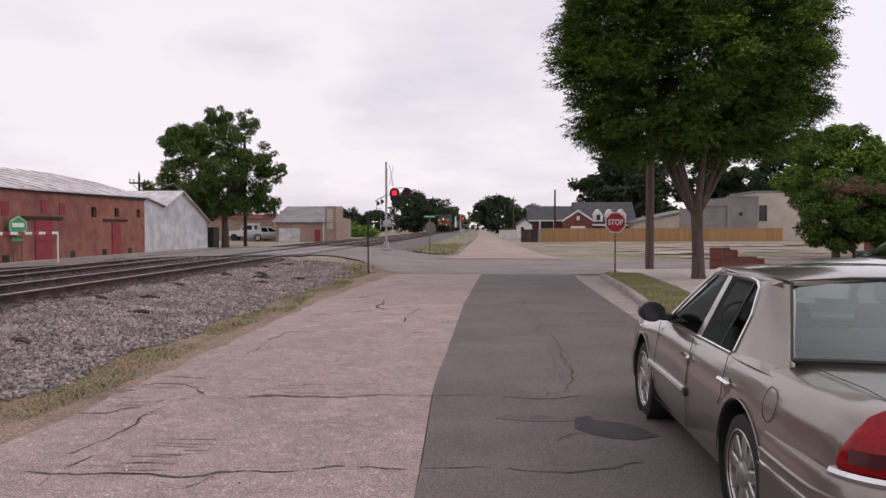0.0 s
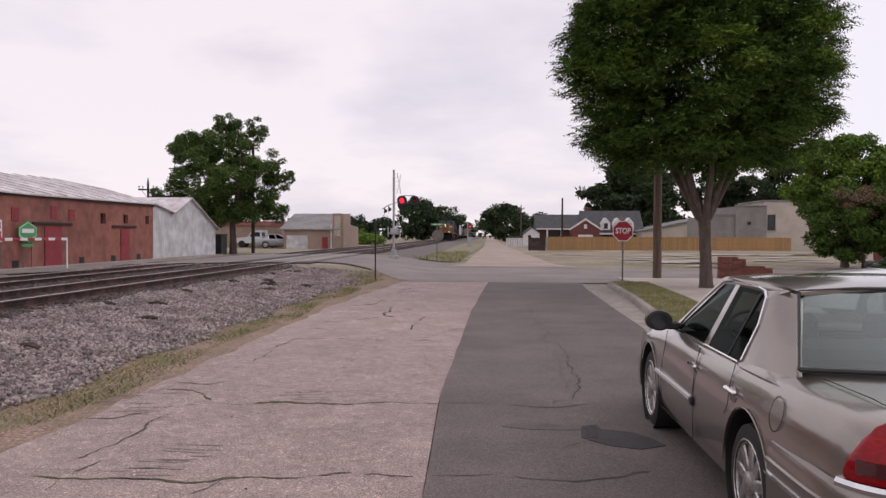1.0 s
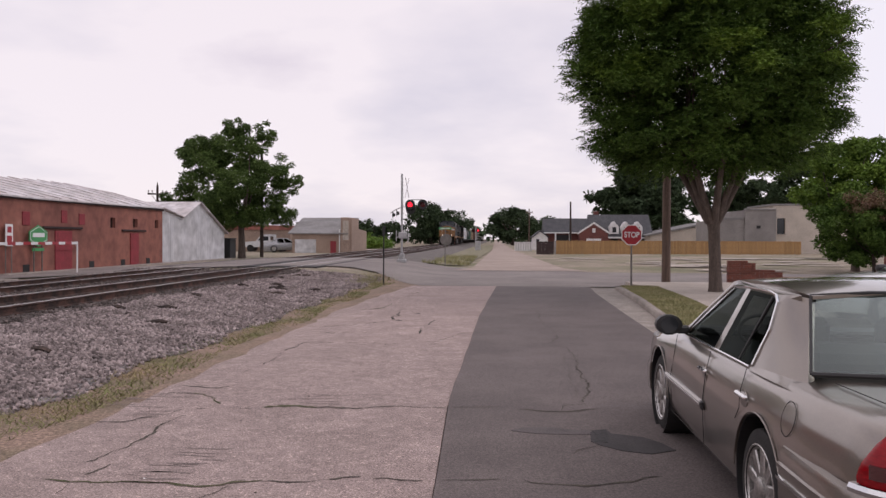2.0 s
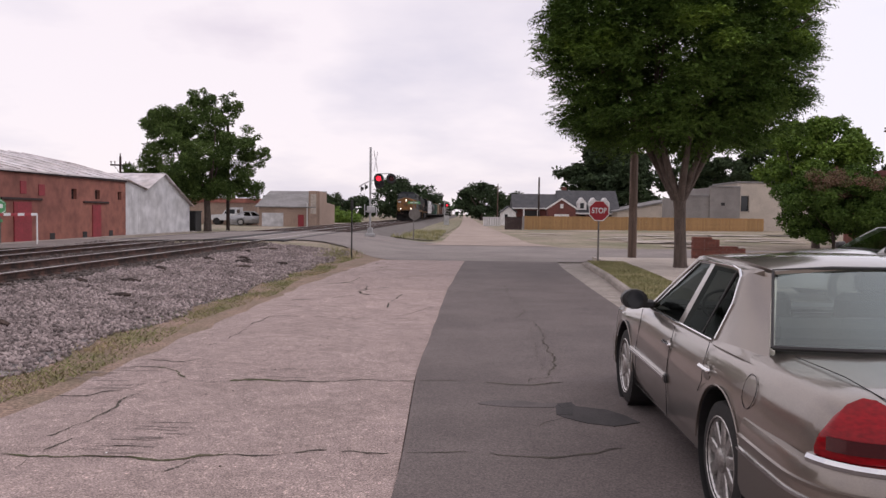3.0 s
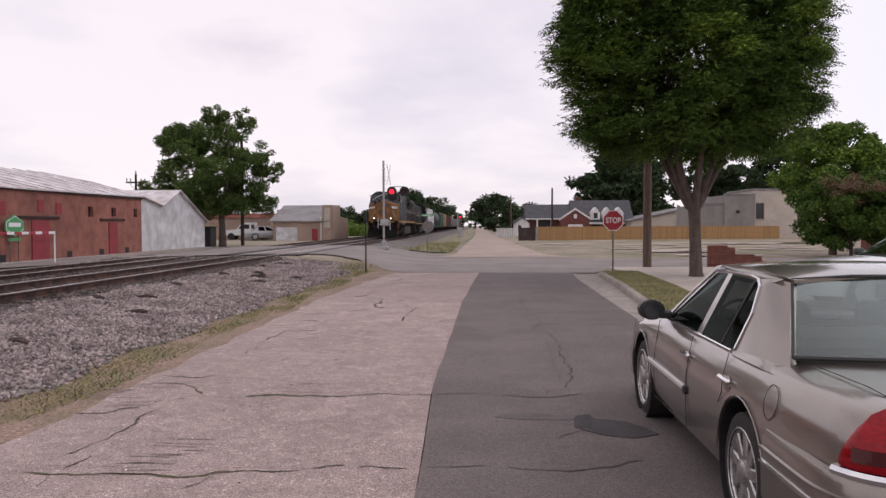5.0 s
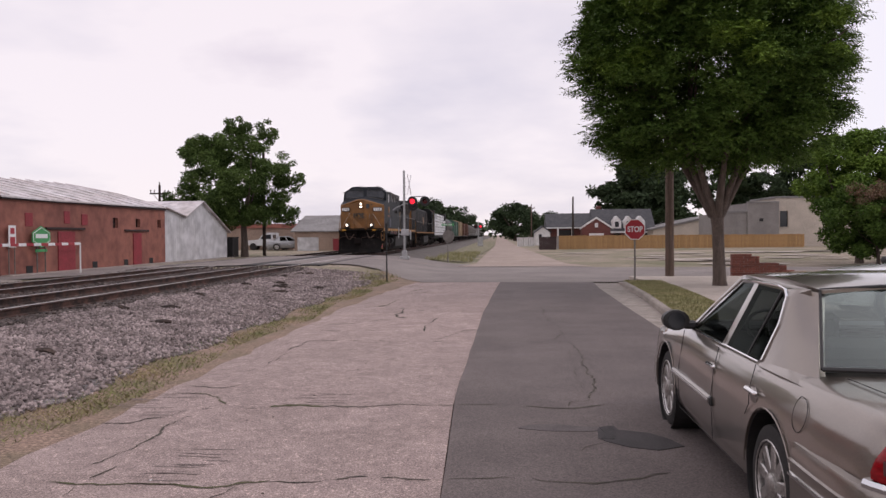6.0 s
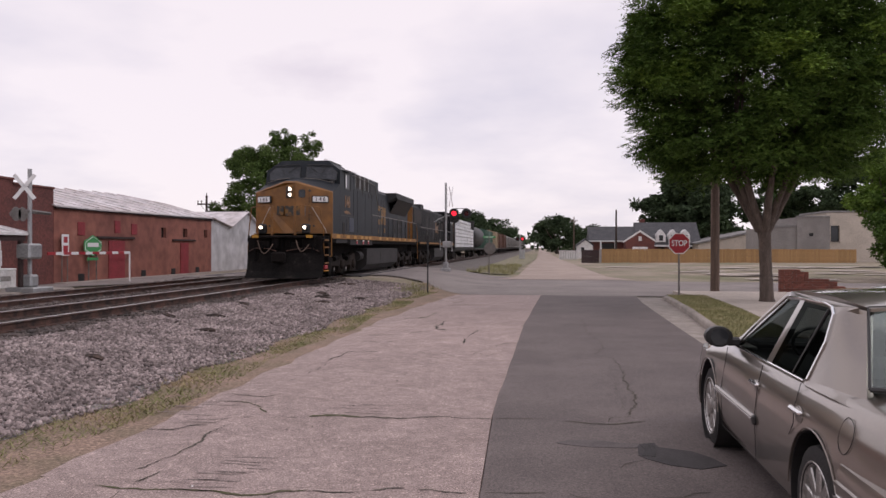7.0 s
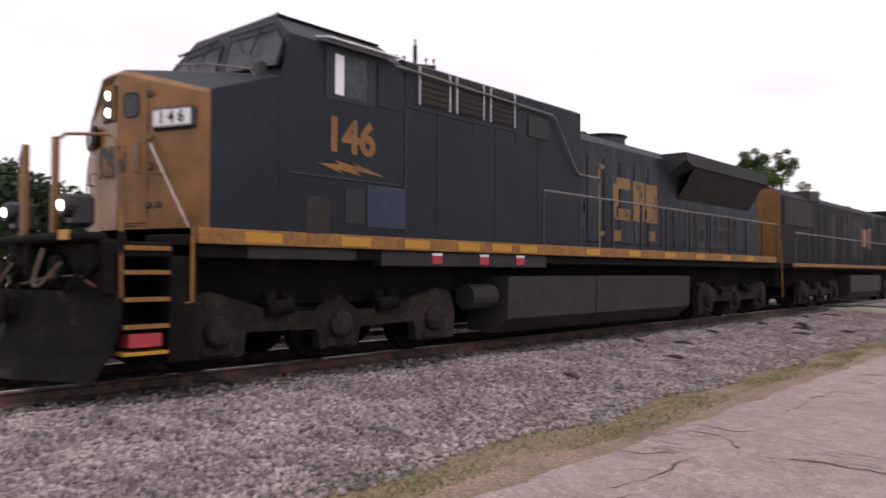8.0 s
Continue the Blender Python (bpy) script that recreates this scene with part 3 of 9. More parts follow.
def build_street():
    road = tagged(new("road"), "old street, concrete lane beside a resurfaced asphalt lane", "road", kind="structure")
    breaks = [-14, -6, 0.5, 5.40, 7.78, 12.6, 17.2, 22.4, 28.2]
    for a, b in zip(breaks, breaks[1:]):
        sheet("concrete_slab", CONCRETE, steps(a + 0.002, b - 0.002, 0.5), street_edge, lambda y: seam(y) - 0.004, 0.0, 8, road, "", 0.06, 0.07)
    sheet("asphalt_lane", ASPHALT, steps(-14, 28.2, 0.8), seam, gutter, 0.010, 6, road, "", 0.05, 0.012)
    sheet("gutter", KERB, steps(-14, 27.6, 1.4), lambda y: gutter(y) + 0.004, kerb_x, 0.006, 2, road, "", 0.05)
    seed = iter(range(30, 200))
    crack("crack", [(-3.27, 5.24), (-3.03, 5.2), (-2.82, 5.19), (-2.62, 5.24), (-2.3, 5.2), (-2.11, 5.16), (-1.93, 5.21), (-1.87, 5.28), (-1.67, 5.34)], 0.045, WEED_CRACK, road, next(seed), 0.004, 0.018)
    crack("crack", [(-2.67, 5.25), (-2.48, 5.24), (-2.29, 5.2)], 0.078, WEED_CRACK, road, next(seed), 0.004, 0.018)
    crack("crack", [(-1.67, 5.34), (-1.48, 5.32), (-1.29, 5.37)], 0.04, CRACK, road, next(seed), 0.004, 0.018)
    crack("crack", [(-1.21, 5.4), (-1.1, 5.45), (-0.98, 5.47)], 0.035, CRACK, road, next(seed), 0.004, 0.018)
    crack("crack", [(-0.89, 5.45), (-0.68, 5.43), (-0.52, 5.42)], 0.03, CRACK, road, next(seed), 0.004, 0.018)
    crack("crack", [(-1.99, 4.93), (-1.88, 5.08), (-1.86, 5.25)], 0.02, CRACK, road, next(seed), 0.004, 0.018)
    crack("crack", [(-2.39, 7.67), (-2.24, 7.74), (-2.03, 7.73), (-1.84, 7.69)], 0.078, WEED_CRACK, road, next(seed), 0.004, 0.018)
    crack("crack", [(-1.84, 7.69), (-1.74, 7.73), (-1.41, 7.7), (-1.33, 7.73), (-1.22, 7.8), (-0.99, 7.84), (-0.75, 7.81), (-0.49, 7.83)], 0.075, CRACK, road, next(seed), 0.004, 0.018)
    crack("crack", [(-3.78, 6.93), (-3.53, 6.95), (-3.42, 7.12), (-3.26, 7.2), (-3.22, 7.42), (-3.16, 7.5)], 0.045, CRACK, road, next(seed), 0.004, 0.018)
    crack("crack", [(-3.19, 5.68), (-3.15, 5.73), (-3.13, 5.98), (-3.08, 6.16), (-3.08, 6.41), (-3.11, 6.81), (-3.08, 6.96), (-3.07, 7.26)], 0.055, CRACK, road, next(seed), 0.004, 0.018)
    crack("crack", [(-3.02, 5.33), (-3.0, 5.49), (-2.97, 5.64)], 0.03, CRACK, road, next(seed), 0.004, 0.018)
    crack("crack", [(-2.99, 4.93), (-2.98, 5.02), (-3.0, 5.15)], 0.02, CRACK, road, next(seed), 0.004, 0.018)
    crack("crack", [(-3.4, 8.3), (-3.23, 8.23), (-3.12, 8.15), (-2.99, 7.87), (-2.91, 7.76)], 0.078, WEED_CRACK, road, next(seed), 0.004, 0.018)
    crack("crack", [(-3.7, 8.31), (-3.38, 8.31)], 0.03, CRACK, road, next(seed), 0.004, 0.018)
    crack("crack", [(-3.05, 7.54), (-2.92, 7.6)], 0.05, CRACK, road, next(seed), 0.004, 0.018)
    crack("crack", [(-2.79, 7.56), (-2.5, 7.64)], 0.03, CRACK, road, next(seed), 0.004, 0.018)
    crack("crack", [(-3.72, 8.7), (-3.24, 8.61), (-3.09, 8.87)], 0.04, CRACK, road, next(seed), 0.004, 0.018)
    crack("crack", [(-3.3, 9.7), (-3.27, 9.88)], 0.06, CRACK, road, next(seed), 0.004, 0.018)
    crack("crack", [(-3.21, 10.25), (-3.21, 10.8), (-3.21, 11.18)], 0.078, CRACK, road, next(seed), 0.004, 0.018)
    crack("crack", [(-3.27, 11.46), (-3.27, 11.76), (-3.2, 11.96), (-3.23, 12.49), (-3.02, 12.59), (-2.71, 12.56)], 0.088, CRACK, road, next(seed), 0.004, 0.018)
    crack("crack", [(-3.54, 12.25), (-3.24, 12.35)], 0.06, CRACK, road, next(seed), 0.004, 0.018)
    crack("crack", [(-3.37, 13.96), (-2.93, 13.84)], 0.088, CRACK, road, next(seed), 0.004, 0.018)
    crack("crack", [(-2.87, 13.94), (-2.29, 13.93)], 0.06, CRACK, road, next(seed), 0.004, 0.018)
    crack("crack", [(-3.4, 14.89), (-3.04, 15.04), (-2.79, 15.27)], 0.072, CRACK, road, next(seed), 0.004, 0.018)
    crack("crack", [(-2.67, 15.4), (-2.32, 15.88)], 0.072, CRACK, road, next(seed), 0.004, 0.018)
    crack("crack", [(-3.32, 18.45), (-2.87, 18.68), (-2.52, 18.43), (-2.27, 17.89), (-2.2, 17.09), (-2.31, 16.82), (-2.18, 16.24), (-1.98, 16.04)], 0.1, CRACK, road, next(seed), 0.004, 0.018)
    crack("crack", [(-2.99, 18.66), (-2.8, 19.17), (-2.8, 20.37)], 0.144, WEED_CRACK, road, next(seed), 0.004, 0.018)
    crack("crack", [(-1.4, 13.87), (-1.43, 14.76), (-1.4, 15.26), (-1.34, 15.8), (-1.32, 16.25)], 0.07, CRACK, road, next(seed), 0.004, 0.018)
    crack("crack", [(-1.08, 12.61), (-0.92, 13.06), (-0.76, 13.62), (-0.67, 13.96), (-0.42, 14.17)], 0.06, CRACK, road, next(seed), 0.004, 0.018)
    crack("crack", [(-1.12, 12.54), (-0.92, 12.56)], 0.07, CRACK, road, next(seed), 0.004, 0.018)
    crack("crack", [(-2.54, 12.58), (-2.27, 12.54)], 0.05, CRACK, road, next(seed), 0.004, 0.018)
    crack("crack", [(-2.05, 12.63), (-1.73, 12.53), (-1.46, 12.43)], 0.05, CRACK, road, next(seed), 0.004, 0.018)
    crack("crack", [(-2.74, 22.63), (-2.43, 23.15), (-2.0, 23.47)], 0.144, CRACK, road, next(seed), 0.004, 0.018)
    crack("crack", [(-2.71, 23.82), (-2.49, 24.64)], 0.16, WEED_CRACK, road, next(seed), 0.004, 0.018)
    crack("crack", [(-3.05, 25.93), (-2.83, 26.59)], 0.133, CRACK, road, next(seed), 0.004, 0.018)
    crack("crack", [(-2.43, 26.37), (-1.61, 26.24)], 0.088, CRACK, road, next(seed), 0.004, 0.018)
    crack("crack", [(-1.91, 17.67), (-1.73, 17.7)], 0.16, CRACK, road, next(seed), 0.004, 0.018)
    crack("crack", [(-0.46, 7.81), (-0.17, 7.86), (0.05, 7.9)], 0.025, CRACK, road, next(seed), 0.014, 0.02)
    crack("crack", [(0.24, 7.76), (0.47, 7.7), (0.76, 7.72), (1.05, 7.85)], 0.045, CRACK, road, next(seed), 0.014, 0.02)
    crack("crack", [(0.68, 7.77), (0.76, 7.99), (0.96, 8.09)], 0.03, CRACK, road, next(seed), 0.014, 0.03)
    crack("crack", [(0.93, 8.12), (0.96, 8.5), (1.05, 8.73), (1.1, 9.01), (1.08, 9.29), (1.08, 9.56), (1.11, 10.41)], 0.055, CRACK, road, next(seed), 0.014, 0.025)
    crack("crack", [(1.11, 10.41), (1.16, 11.43), (1.14, 12.2), (0.86, 12.77), (1.11, 13.54), (1.14, 14.2), (1.04, 15.1), (0.96, 16.12), (1.04, 18.71)], 0.050, CRACK, road, next(seed), 0.014, 0.025)
    crack("crack", [(0.89, 8.29), (0.91, 9.28), (0.96, 10.4), (1.03, 11.42)], 0.012, CRACK, road, next(seed), 0.014, 0.03)
    crack("crack", [(-0.4, 5.43), (-0.15, 5.46), (0.05, 5.46)], 0.022, CRACK, road, next(seed), 0.014, 0.02)
    crack("crack", [(0.2, 5.45), (0.32, 5.39), (0.54, 5.39), (0.74, 5.4), (0.96, 5.48), (1.09, 5.57), (1.22, 5.62)], 0.03, CRACK, road, next(seed), 0.014, 0.02)
    crack("crack", [(0.63, 6.16), (0.69, 6.29), (0.88, 6.45)], 0.02, CRACK, road, next(seed), 0.014, 0.02)
    crack("crack", [(0.38, 9.85), (0.48, 9.78)], 0.02, CRACK, road, next(seed), 0.014, 0.02)
    patch = [(0.85, 6.88), (1.01, 7.0), (1.03, 6.85), (1.29, 6.75), (1.41, 6.57), (1.49, 6.35), (1.26, 6.22), (1.04, 6.30), (0.88, 6.46), (0.82, 6.57)]
    part("asphalt_patch", Shape().prism(patch, "z", 0.004, 0.016), ASPHALT_STAIN, road, "dark tar patch")
    part("asphalt_patch", Shape().prism([(0.87, 6.93), (1.005, 6.985), (0.99, 6.75), (0.96, 6.53), (0.845, 6.55), (0.90, 6.75)], "z", 0.008, 0.019), ASPHALT_PATCH, road, "darker square of tar")
    blot("oil_stain", 0.52, 6.90, 0.36, 0.12, OIL, road, 9, 0.0145, 30, 0.3)
    rnd = random.Random(5)
    for cx, cy, n, half in ((-3.72, 7.95, 9, 0.30), (-2.0, 8.12, 9, 0.30), (-2.36, 6.05, 3, 0.30), (-2.50, 5.62, 4, 0.26), (-2.55, 5.42, 3, 0.24), (-2.32, 5.78, 2, 0.14), (-3.45, 7.30, 4, 0.22)):
        for k in range(n):
            y = cy + (k - n / 2) * 0.085 + rnd.uniform(-0.02, 0.02)
            x = cx + rnd.uniform(-0.15, 0.15)
            crack("scrape", [(x - half * rnd.uniform(0.5, 1.0), y), (x + half * rnd.uniform(0.5, 1.0), y + rnd.uniform(-0.03, 0.03))], 0.03, SCRAPE, road, 300 + k + int(cx * 10), 0.0035, 0.008)
    for k in range(60):
        x, y = rnd.uniform(-3.7, -0.6), rnd.uniform(4.5, 27)
        r = rnd.uniform(0.004, 0.013)
        part("pebble", Shape().lathe([(0.0, r), (r * 0.5, r * 0.8), (r * 0.7, r * 0.2)], "z", (x, y, 0.002), 6), SIGN_WHITE if k % 9 == 0 else STONE if k % 3 else CRACK, road)
    # kerb stones, each about three metres long
    ys = steps(-14, 27.3, 3.0)
    for a, b in zip(ys, ys[1:]):
        s = Shape()
        rings = []
        for y in steps(a + 0.006, b - 0.006, 0.75):
            x, h = kerb_x(y), 0.14 - 0.09 * smoothstep(26.2, 27.3, y)
            rings.append([(x, y, -0.1), (x + 0.015, y, h - 0.03), (x + 0.045, y, h), (x + 0.16, y, h), (x + 0.17, y, -0.1)])
        s.loft(rings)
        part("kerb_stone", s, KERB, road, smooth=25)

    def near(x):
        return between(x, [(-30, 25.0), (-17, 25.0), (-15.5, 30.0), (-13.8, 32.5), (-6.8, 35.2), (-5.2, 33.2), (-2.9, 28.4), (-2.6, 28.2), (4.3, 28.2), (5.5, 30.2), (200, 30.2)])

    def far(x):
        return between(x, [(-30, 34), (-17, 36), (-15, 48), (-8, 50), (-5, 49), (-1.4, 45), (1, 44), (4.1, 42), (6, 40.5), (200, 40.5)])
    s = Shape()
    rows = []
    for x in steps(-19, 4.3, 0.6) + steps(5.5, 150, 6.0):
        a, b = near(x), far(x)
        rows.append([(x, a + (b - a) * i / 14, ground_z(x, a + (b - a) * i / 14) + 0.006) for i in range(15)])
    s.loft(rows, close=False)
    me = bpy.data.meshes.new("cross_road")
    me.from_pydata(s.v, [], s.f)
    me.materials.append(CROSS_ROAD)
    tagged(new("cross_road", me), "grey cross street that climbs to the level crossing", "road", kind="structure")
    sheet("far_road", FAR_ROAD, steps(42, 60, 2) + steps(64, 160, 8) + steps(200, 900, 50), lambda y: between(y, [(42, -2.4), (45, -1.4), (119, -0.5), (900, -0.5)]), lambda y: between(y, [(42, 5.2), (46, 4.0), (119, 2.9), (900, 2.9)]), 0.02)
    crack("road_seam", [(-7.5, 43.6), (-3, 42.2), (1.5, 41.2), (5.6, 40.6)], 0.22, FAR_ROAD, road, 7, 0.022, 0.05)
    # sidewalk, verge and the dusty lot beyond the cross street
    sheet("sidewalk", PAVING, steps(15.0, 29.8, 1.6), lambda y: kerb_x(min(y, 27.6)) + between(y, [(15, 1.45), (25.5, 1.55), (27.6, 0.9), (29.8, 0.8)]), lambda y: 45.0, 0.125, 8, None, "structure", 0.2)
    sheet("parking_lot", PAVING, steps(-14, 14.99, 4), lambda y: kerb_x(y) + 1.45, lambda y: 45.0, 0.115, 8, None, "structure", 0.2)
    sheet("verge", LAWN, steps(-14, 27.2, 1.0), lambda y: kerb_x(y) + 0.172, lambda y: kerb_x(y) + between(y, [(-14, 1.45), (25.5, 1.55), (27.2, 1.05)]) - 0.01, 0.12, 3)
    sheet("grass_strip", EARTH, steps(-14, 32.6, 0.9), lambda y: -5.2 + 0.15 * math.sin(y), lambda y: street_edge(y) + between(y, [(26, 0.05), (32, 0.3)]), -0.006, 5)
    rnd = random.Random(3)
    for k in range(40):
        x, y = rnd.uniform(6, 34), rnd.uniform(43, 76)
        slab = blot("broken_slab", x, y, rnd.uniform(0.5, 2.4), rnd.uniform(0.4, 1.5), PAVING, None, 50 + k, 0.03, 14, 0.5)
        tagged(slab, "pale broken concrete slab lying in the lot", "slab", "broken slabs in the lot")
    sheet("far_verge", ROUGH_VERGE, steps(49.5, 62, 1.5) + steps(66, 200, 10), lambda y: between(y, [(49, -4.6), (60, -4.9), (200, -4.9)]), lambda y: between(y, [(49, -2.0), (119, -0.6), (900, -0.6)]), 0.012, 4)
    sheet("paved_yard", PAVING, steps(5, 17, 2), lambda y: -36.0, lambda y: -20.9, 0.02, 4)
    sheet("west_street", CROSS_ROAD, steps(-40, 24.9, 2.5), lambda y: -18.3, lambda y: -16.2, 0.012, 2)


def rail(name, x, top, y0, y1, parent):
    """A rail with foot, web and head, and its worn bright running surface."""
    half = [(0.075, -0.17), (0.075, -0.155), (0.012, -0.135), (0.010, -0.05), (0.036, -0.035), (0.036, -0.008), (0.028, -0.001)]
    ring = [(x + a, top + b) for a, b in half] + [(x - a, top + b) for a, b in reversed(half)]
    ys = [y0, 0, 20, 40, 60, 120, y1]
    bar = part(name, Shape().loft([[(p[0], y, p[1]) for p in ring] for y in ys]), RAIL_SIDE, parent)
    s = Shape()
    s.loft([[(x - 0.036, y, top - 0.010), (x - 0.029, y, top + 0.001), (x + 0.029, y, top + 0.001), (x + 0.0365, y, top - 0.016)] for y in ys], close=False)
    part("running_surface", s, RAIL_TOP, bar, "bright worn railhead")


def build_line():
    def bed_left(y):
        return -15.9

    def bed_right(y):
        return -4.75 + 0.12 * math.sin(y * 1.7) + 0.08 * math.sin(y * 4.1)
    sheet("ballast_bed", BALLAST, steps(-30, 31.5, 0.5), lambda y: -8.08 + 0.06 * math.sin(y * 3.1), bed_right, 0.0, 14)
    sheet("track_bed", TRACK_BED, steps(-30, 31.5, 1.0), bed_left, lambda y: -8.02, -0.004, 14)
    sheet("ballast_bed", FARBED, steps(51, 60, 1.0) + steps(64, 200, 8) + steps(240, 900, 60), bed_left, lambda y: -4.9, 0.0, 16)
    for name, x, top, label in (("main_track", TRACK, RAIL_Z, "railway track with bright-topped rusty rails on dark ties"), ("second_track", TRACK_2, RAIL_Z2, "second railway track with dull rails and buried ties")):
        t = tagged(new(name), label, "track", kind="structure")
        for d in (-0.755, 0.755):
            rail("rail", x + d, top, -60, 900, t)
        tie = Shape().box(-1.32, 1.32, -0.115, 0.115, -0.17, 0.0, 0.012).mesh("tie", TIE)
        rnd = random.Random(int(-x))
        for k in range(-14, 62):
            y = k * 0.52 + rnd.uniform(-0.04, 0.04)
            o = part("tie", tie, TIE, t)
            o.matrix_basis = pose(x + rnd.uniform(-0.06, 0.06), y, top - 0.165, 0, 0, rnd.uniform(-1.5, 1.5))
        s = Shape()
        for k in range(98, 260):
            s.box(x - 1.3, x + 1.3, k * 0.52 - 0.11, k * 0.52 + 0.11, top - 0.3, top - 0.165)
        tagged(part("far_ties", s, TIE, t), kind="stuff")
        # dark panels between the rails on the level crossing
        s = Shape()
        for a, b in ((-0.68, 0.68), (-1.9, -0.83), (0.83, 1.7)):
            s.box(x + a, x + b, 33.2, 49.3, top - 0.12, top - 0.008, 0.01)
        part("crossing_panel", s, ASPHALT_PATCH, t, "dark asphalt panel between the rails")
    rnd = random.Random(12)
    for k in range(15):
        x, y = rnd.uniform(-7.8, -5.6), rnd.uniform(9, 31)
        m = pose(x, y, ground_z(x, y) + 0.05, rnd.uniform(-6, 6), rnd.uniform(-6, 6), rnd.uniform(-40, 40))
        old = Shape().tube([(-rnd.uniform(0.12, 0.3), rnd.uniform(-0.04, 0.04), 0.0), (0, rnd.uniform(-0.03, 0.03), 0.01), (rnd.uniform(0.08, 0.25), rnd.uniform(-0.05, 0.05), -0.01)], [rnd.uniform(0.015, 0.03), 0.045, rnd.uniform(0.012, 0.03)], 5)
        tagged(part("old_tie", old, TIE, None, "", 0, m), "split dark piece of an old tie lying on ballast", "tie", "tie pieces on the ballast")


def stones(name, count, place, size, material, seed):
    """Very many broken stones, each a small uneven solid, as one mesh."""
    r = np.random.RandomState(seed)
    xyz = place(r, count)
    base = np.array([(1, 0, 0), (0, 1, 0), (-1, 0, 0), (0, -1, 0), (0, 0, 1), (0, 0, -1)], float)
    tri = np.array([(0, 1, 4), (1, 2, 4), (2, 3, 4), (3, 0, 4), (1, 0, 5), (2, 1, 5), (3, 2, 5), (0, 3, 5)])
    n = len(xyz)
    v = base[None] * r.uniform(0.55, 1.25, (n, 6, 1)) + r.uniform(-0.22, 0.22, (n, 6, 3))
    q = r.normal(size=(n, 4))
    q /= np.linalg.norm(q, axis=1, keepdims=True)
    w, x, y, z = q.T
    rot = np.stack([1 - 2 * (y * y + z * z), 2 * (x * y - z * w), 2 * (x * z + y * w), 2 * (x * y + z * w), 1 - 2 * (x * x + z * z), 2 * (y * z - x * w), 2 * (x * z - y * w), 2 * (y * z + x * w), 1 - 2 * (x * x + y * y)], -1).reshape(n, 3, 3)
    v = np.einsum("nij,nkj->nki", rot, v) * r.uniform(size[0], size[1], (n, 1, 1)) + xyz[:, None]
    f = (np.arange(n)[:, None, None] * 6 + tri[None]).reshape(-1, 3)
    me = bpy.data.meshes.new(name)
    me.vertices.add(n * 6)
    me.vertices.foreach_set("co", v.ravel())
    me.loops.add(len(f) * 3)
    me.loops.foreach_set("vertex_index", f.ravel().astype(np.int32))
    me.polygons.add(len(f))
    me.polygons.foreach_set("loop_start", np.arange(0, len(f) * 3, 3, dtype=np.int32))
    me.update(calc_edges=True)
    me.materials.append(material)
    return new(name, me)


def blades(name, count, place, height, material, seed, width=0.006, lean=0.5):
    r = np.random.RandomState(seed)
    xyz = place(r, count)
    n = len(xyz)
    a = r.uniform(0, 2 * np.pi, n)
    h = r.uniform(height[0], height[1], n)
    side = np.stack([np.cos(a), np.sin(a), 0 * a], -1) * width
    b = r.uniform(0, 2 * np.pi, n)
    tip = np.stack([np.cos(b) * lean * h, np.sin(b) * lean * h, h], -1)
    v = np.stack([xyz - side, xyz + side, xyz + tip], 1)
    me = bpy.data.meshes.new(name)
    me.vertices.add(n * 3)
    me.vertices.foreach_set("co", v.ravel())
    me.loops.add(n * 3)
    me.loops.foreach_set("vertex_index", np.arange(n * 3, dtype=np.int32))
    me.polygons.add(n)
    me.polygons.foreach_set("loop_start", np.arange(0, n * 3, 3, dtype=np.int32))
    me.update(calc_edges=True)
    me.materials.append(material)
    return new(name, me)


LAND = np.vectorize(ground_z)


def near_bank(r, n):
    y = 1.5 + 30 * r.uniform(0, 1, n) ** 1.5
    x = r.uniform(-8.12, -4.72, n) + 0.12 * np.sin(y * 1.7)
    keep = (x < -5.0) | (r.uniform(0, 1, n) < 0.35)
    x, y = x[keep], y[keep]
    return np.stack([x, y, LAND(x, y) + r.uniform(-0.005, 0.022, len(x))], -1)


def track_fill(r, n):
    y = -4 + 36 * r.uniform(0, 1, n) ** 1.2
    x = r.uniform(-15.6, -8.05, n)
    return np.stack([x, y, LAND(x, y) + r.uniform(0.0, 0.02, n)], -1)


def strip_place(r, n):
    y = 2 + 30 * r.uniform(0, 1, n) ** 1.4
    k = r.uniform(0, 1, n)
    x = -5.0 + 0.25 * np.sin(y * 0.9) * 0.5 + 0.92 * k
    keep = np.sin(x * 5.1 + y * 1.3) + np.sin(y * 2.3 - x * 2.2) + r.uniform(-1.4, 2.2, n) > 0
    x, y = x[keep], y[keep]
    return np.stack([x, y, 0 * x - 0.005], -1)


def verge_place(r, n):
    y = r.uniform(11, 27.1, n)
    x = np.array([kerb_x(b) for b in y]) + 0.19 + r.uniform(0, 1.25, n)
    return np.stack([x, y, 0 * x + 0.12], -1)


def far_verge_place(r, n):
    y = r.uniform(49, 75, n)
    x = r.uniform(-4.8, -1.7, n)
    keep = np.sin(x * 2 + y * 0.6) + r.uniform(-1, 1.6, n) > 0
    x, y = x[keep], y[keep]
    return np.stack([x, y, LAND(x, y)], -1)


def corner_place(r, n):
    y = r.uniform(26.5, 33, n)
    x = r.uniform(-6.0, -4.0, n)
    keep = r.uniform(0, 1, n) < np.exp(-((x + 5.1) ** 2 / 0.3 + (y - 30.2) ** 2 / 2))
    return np.stack([x[keep], y[keep], LAND(x[keep], y[keep])], -1)


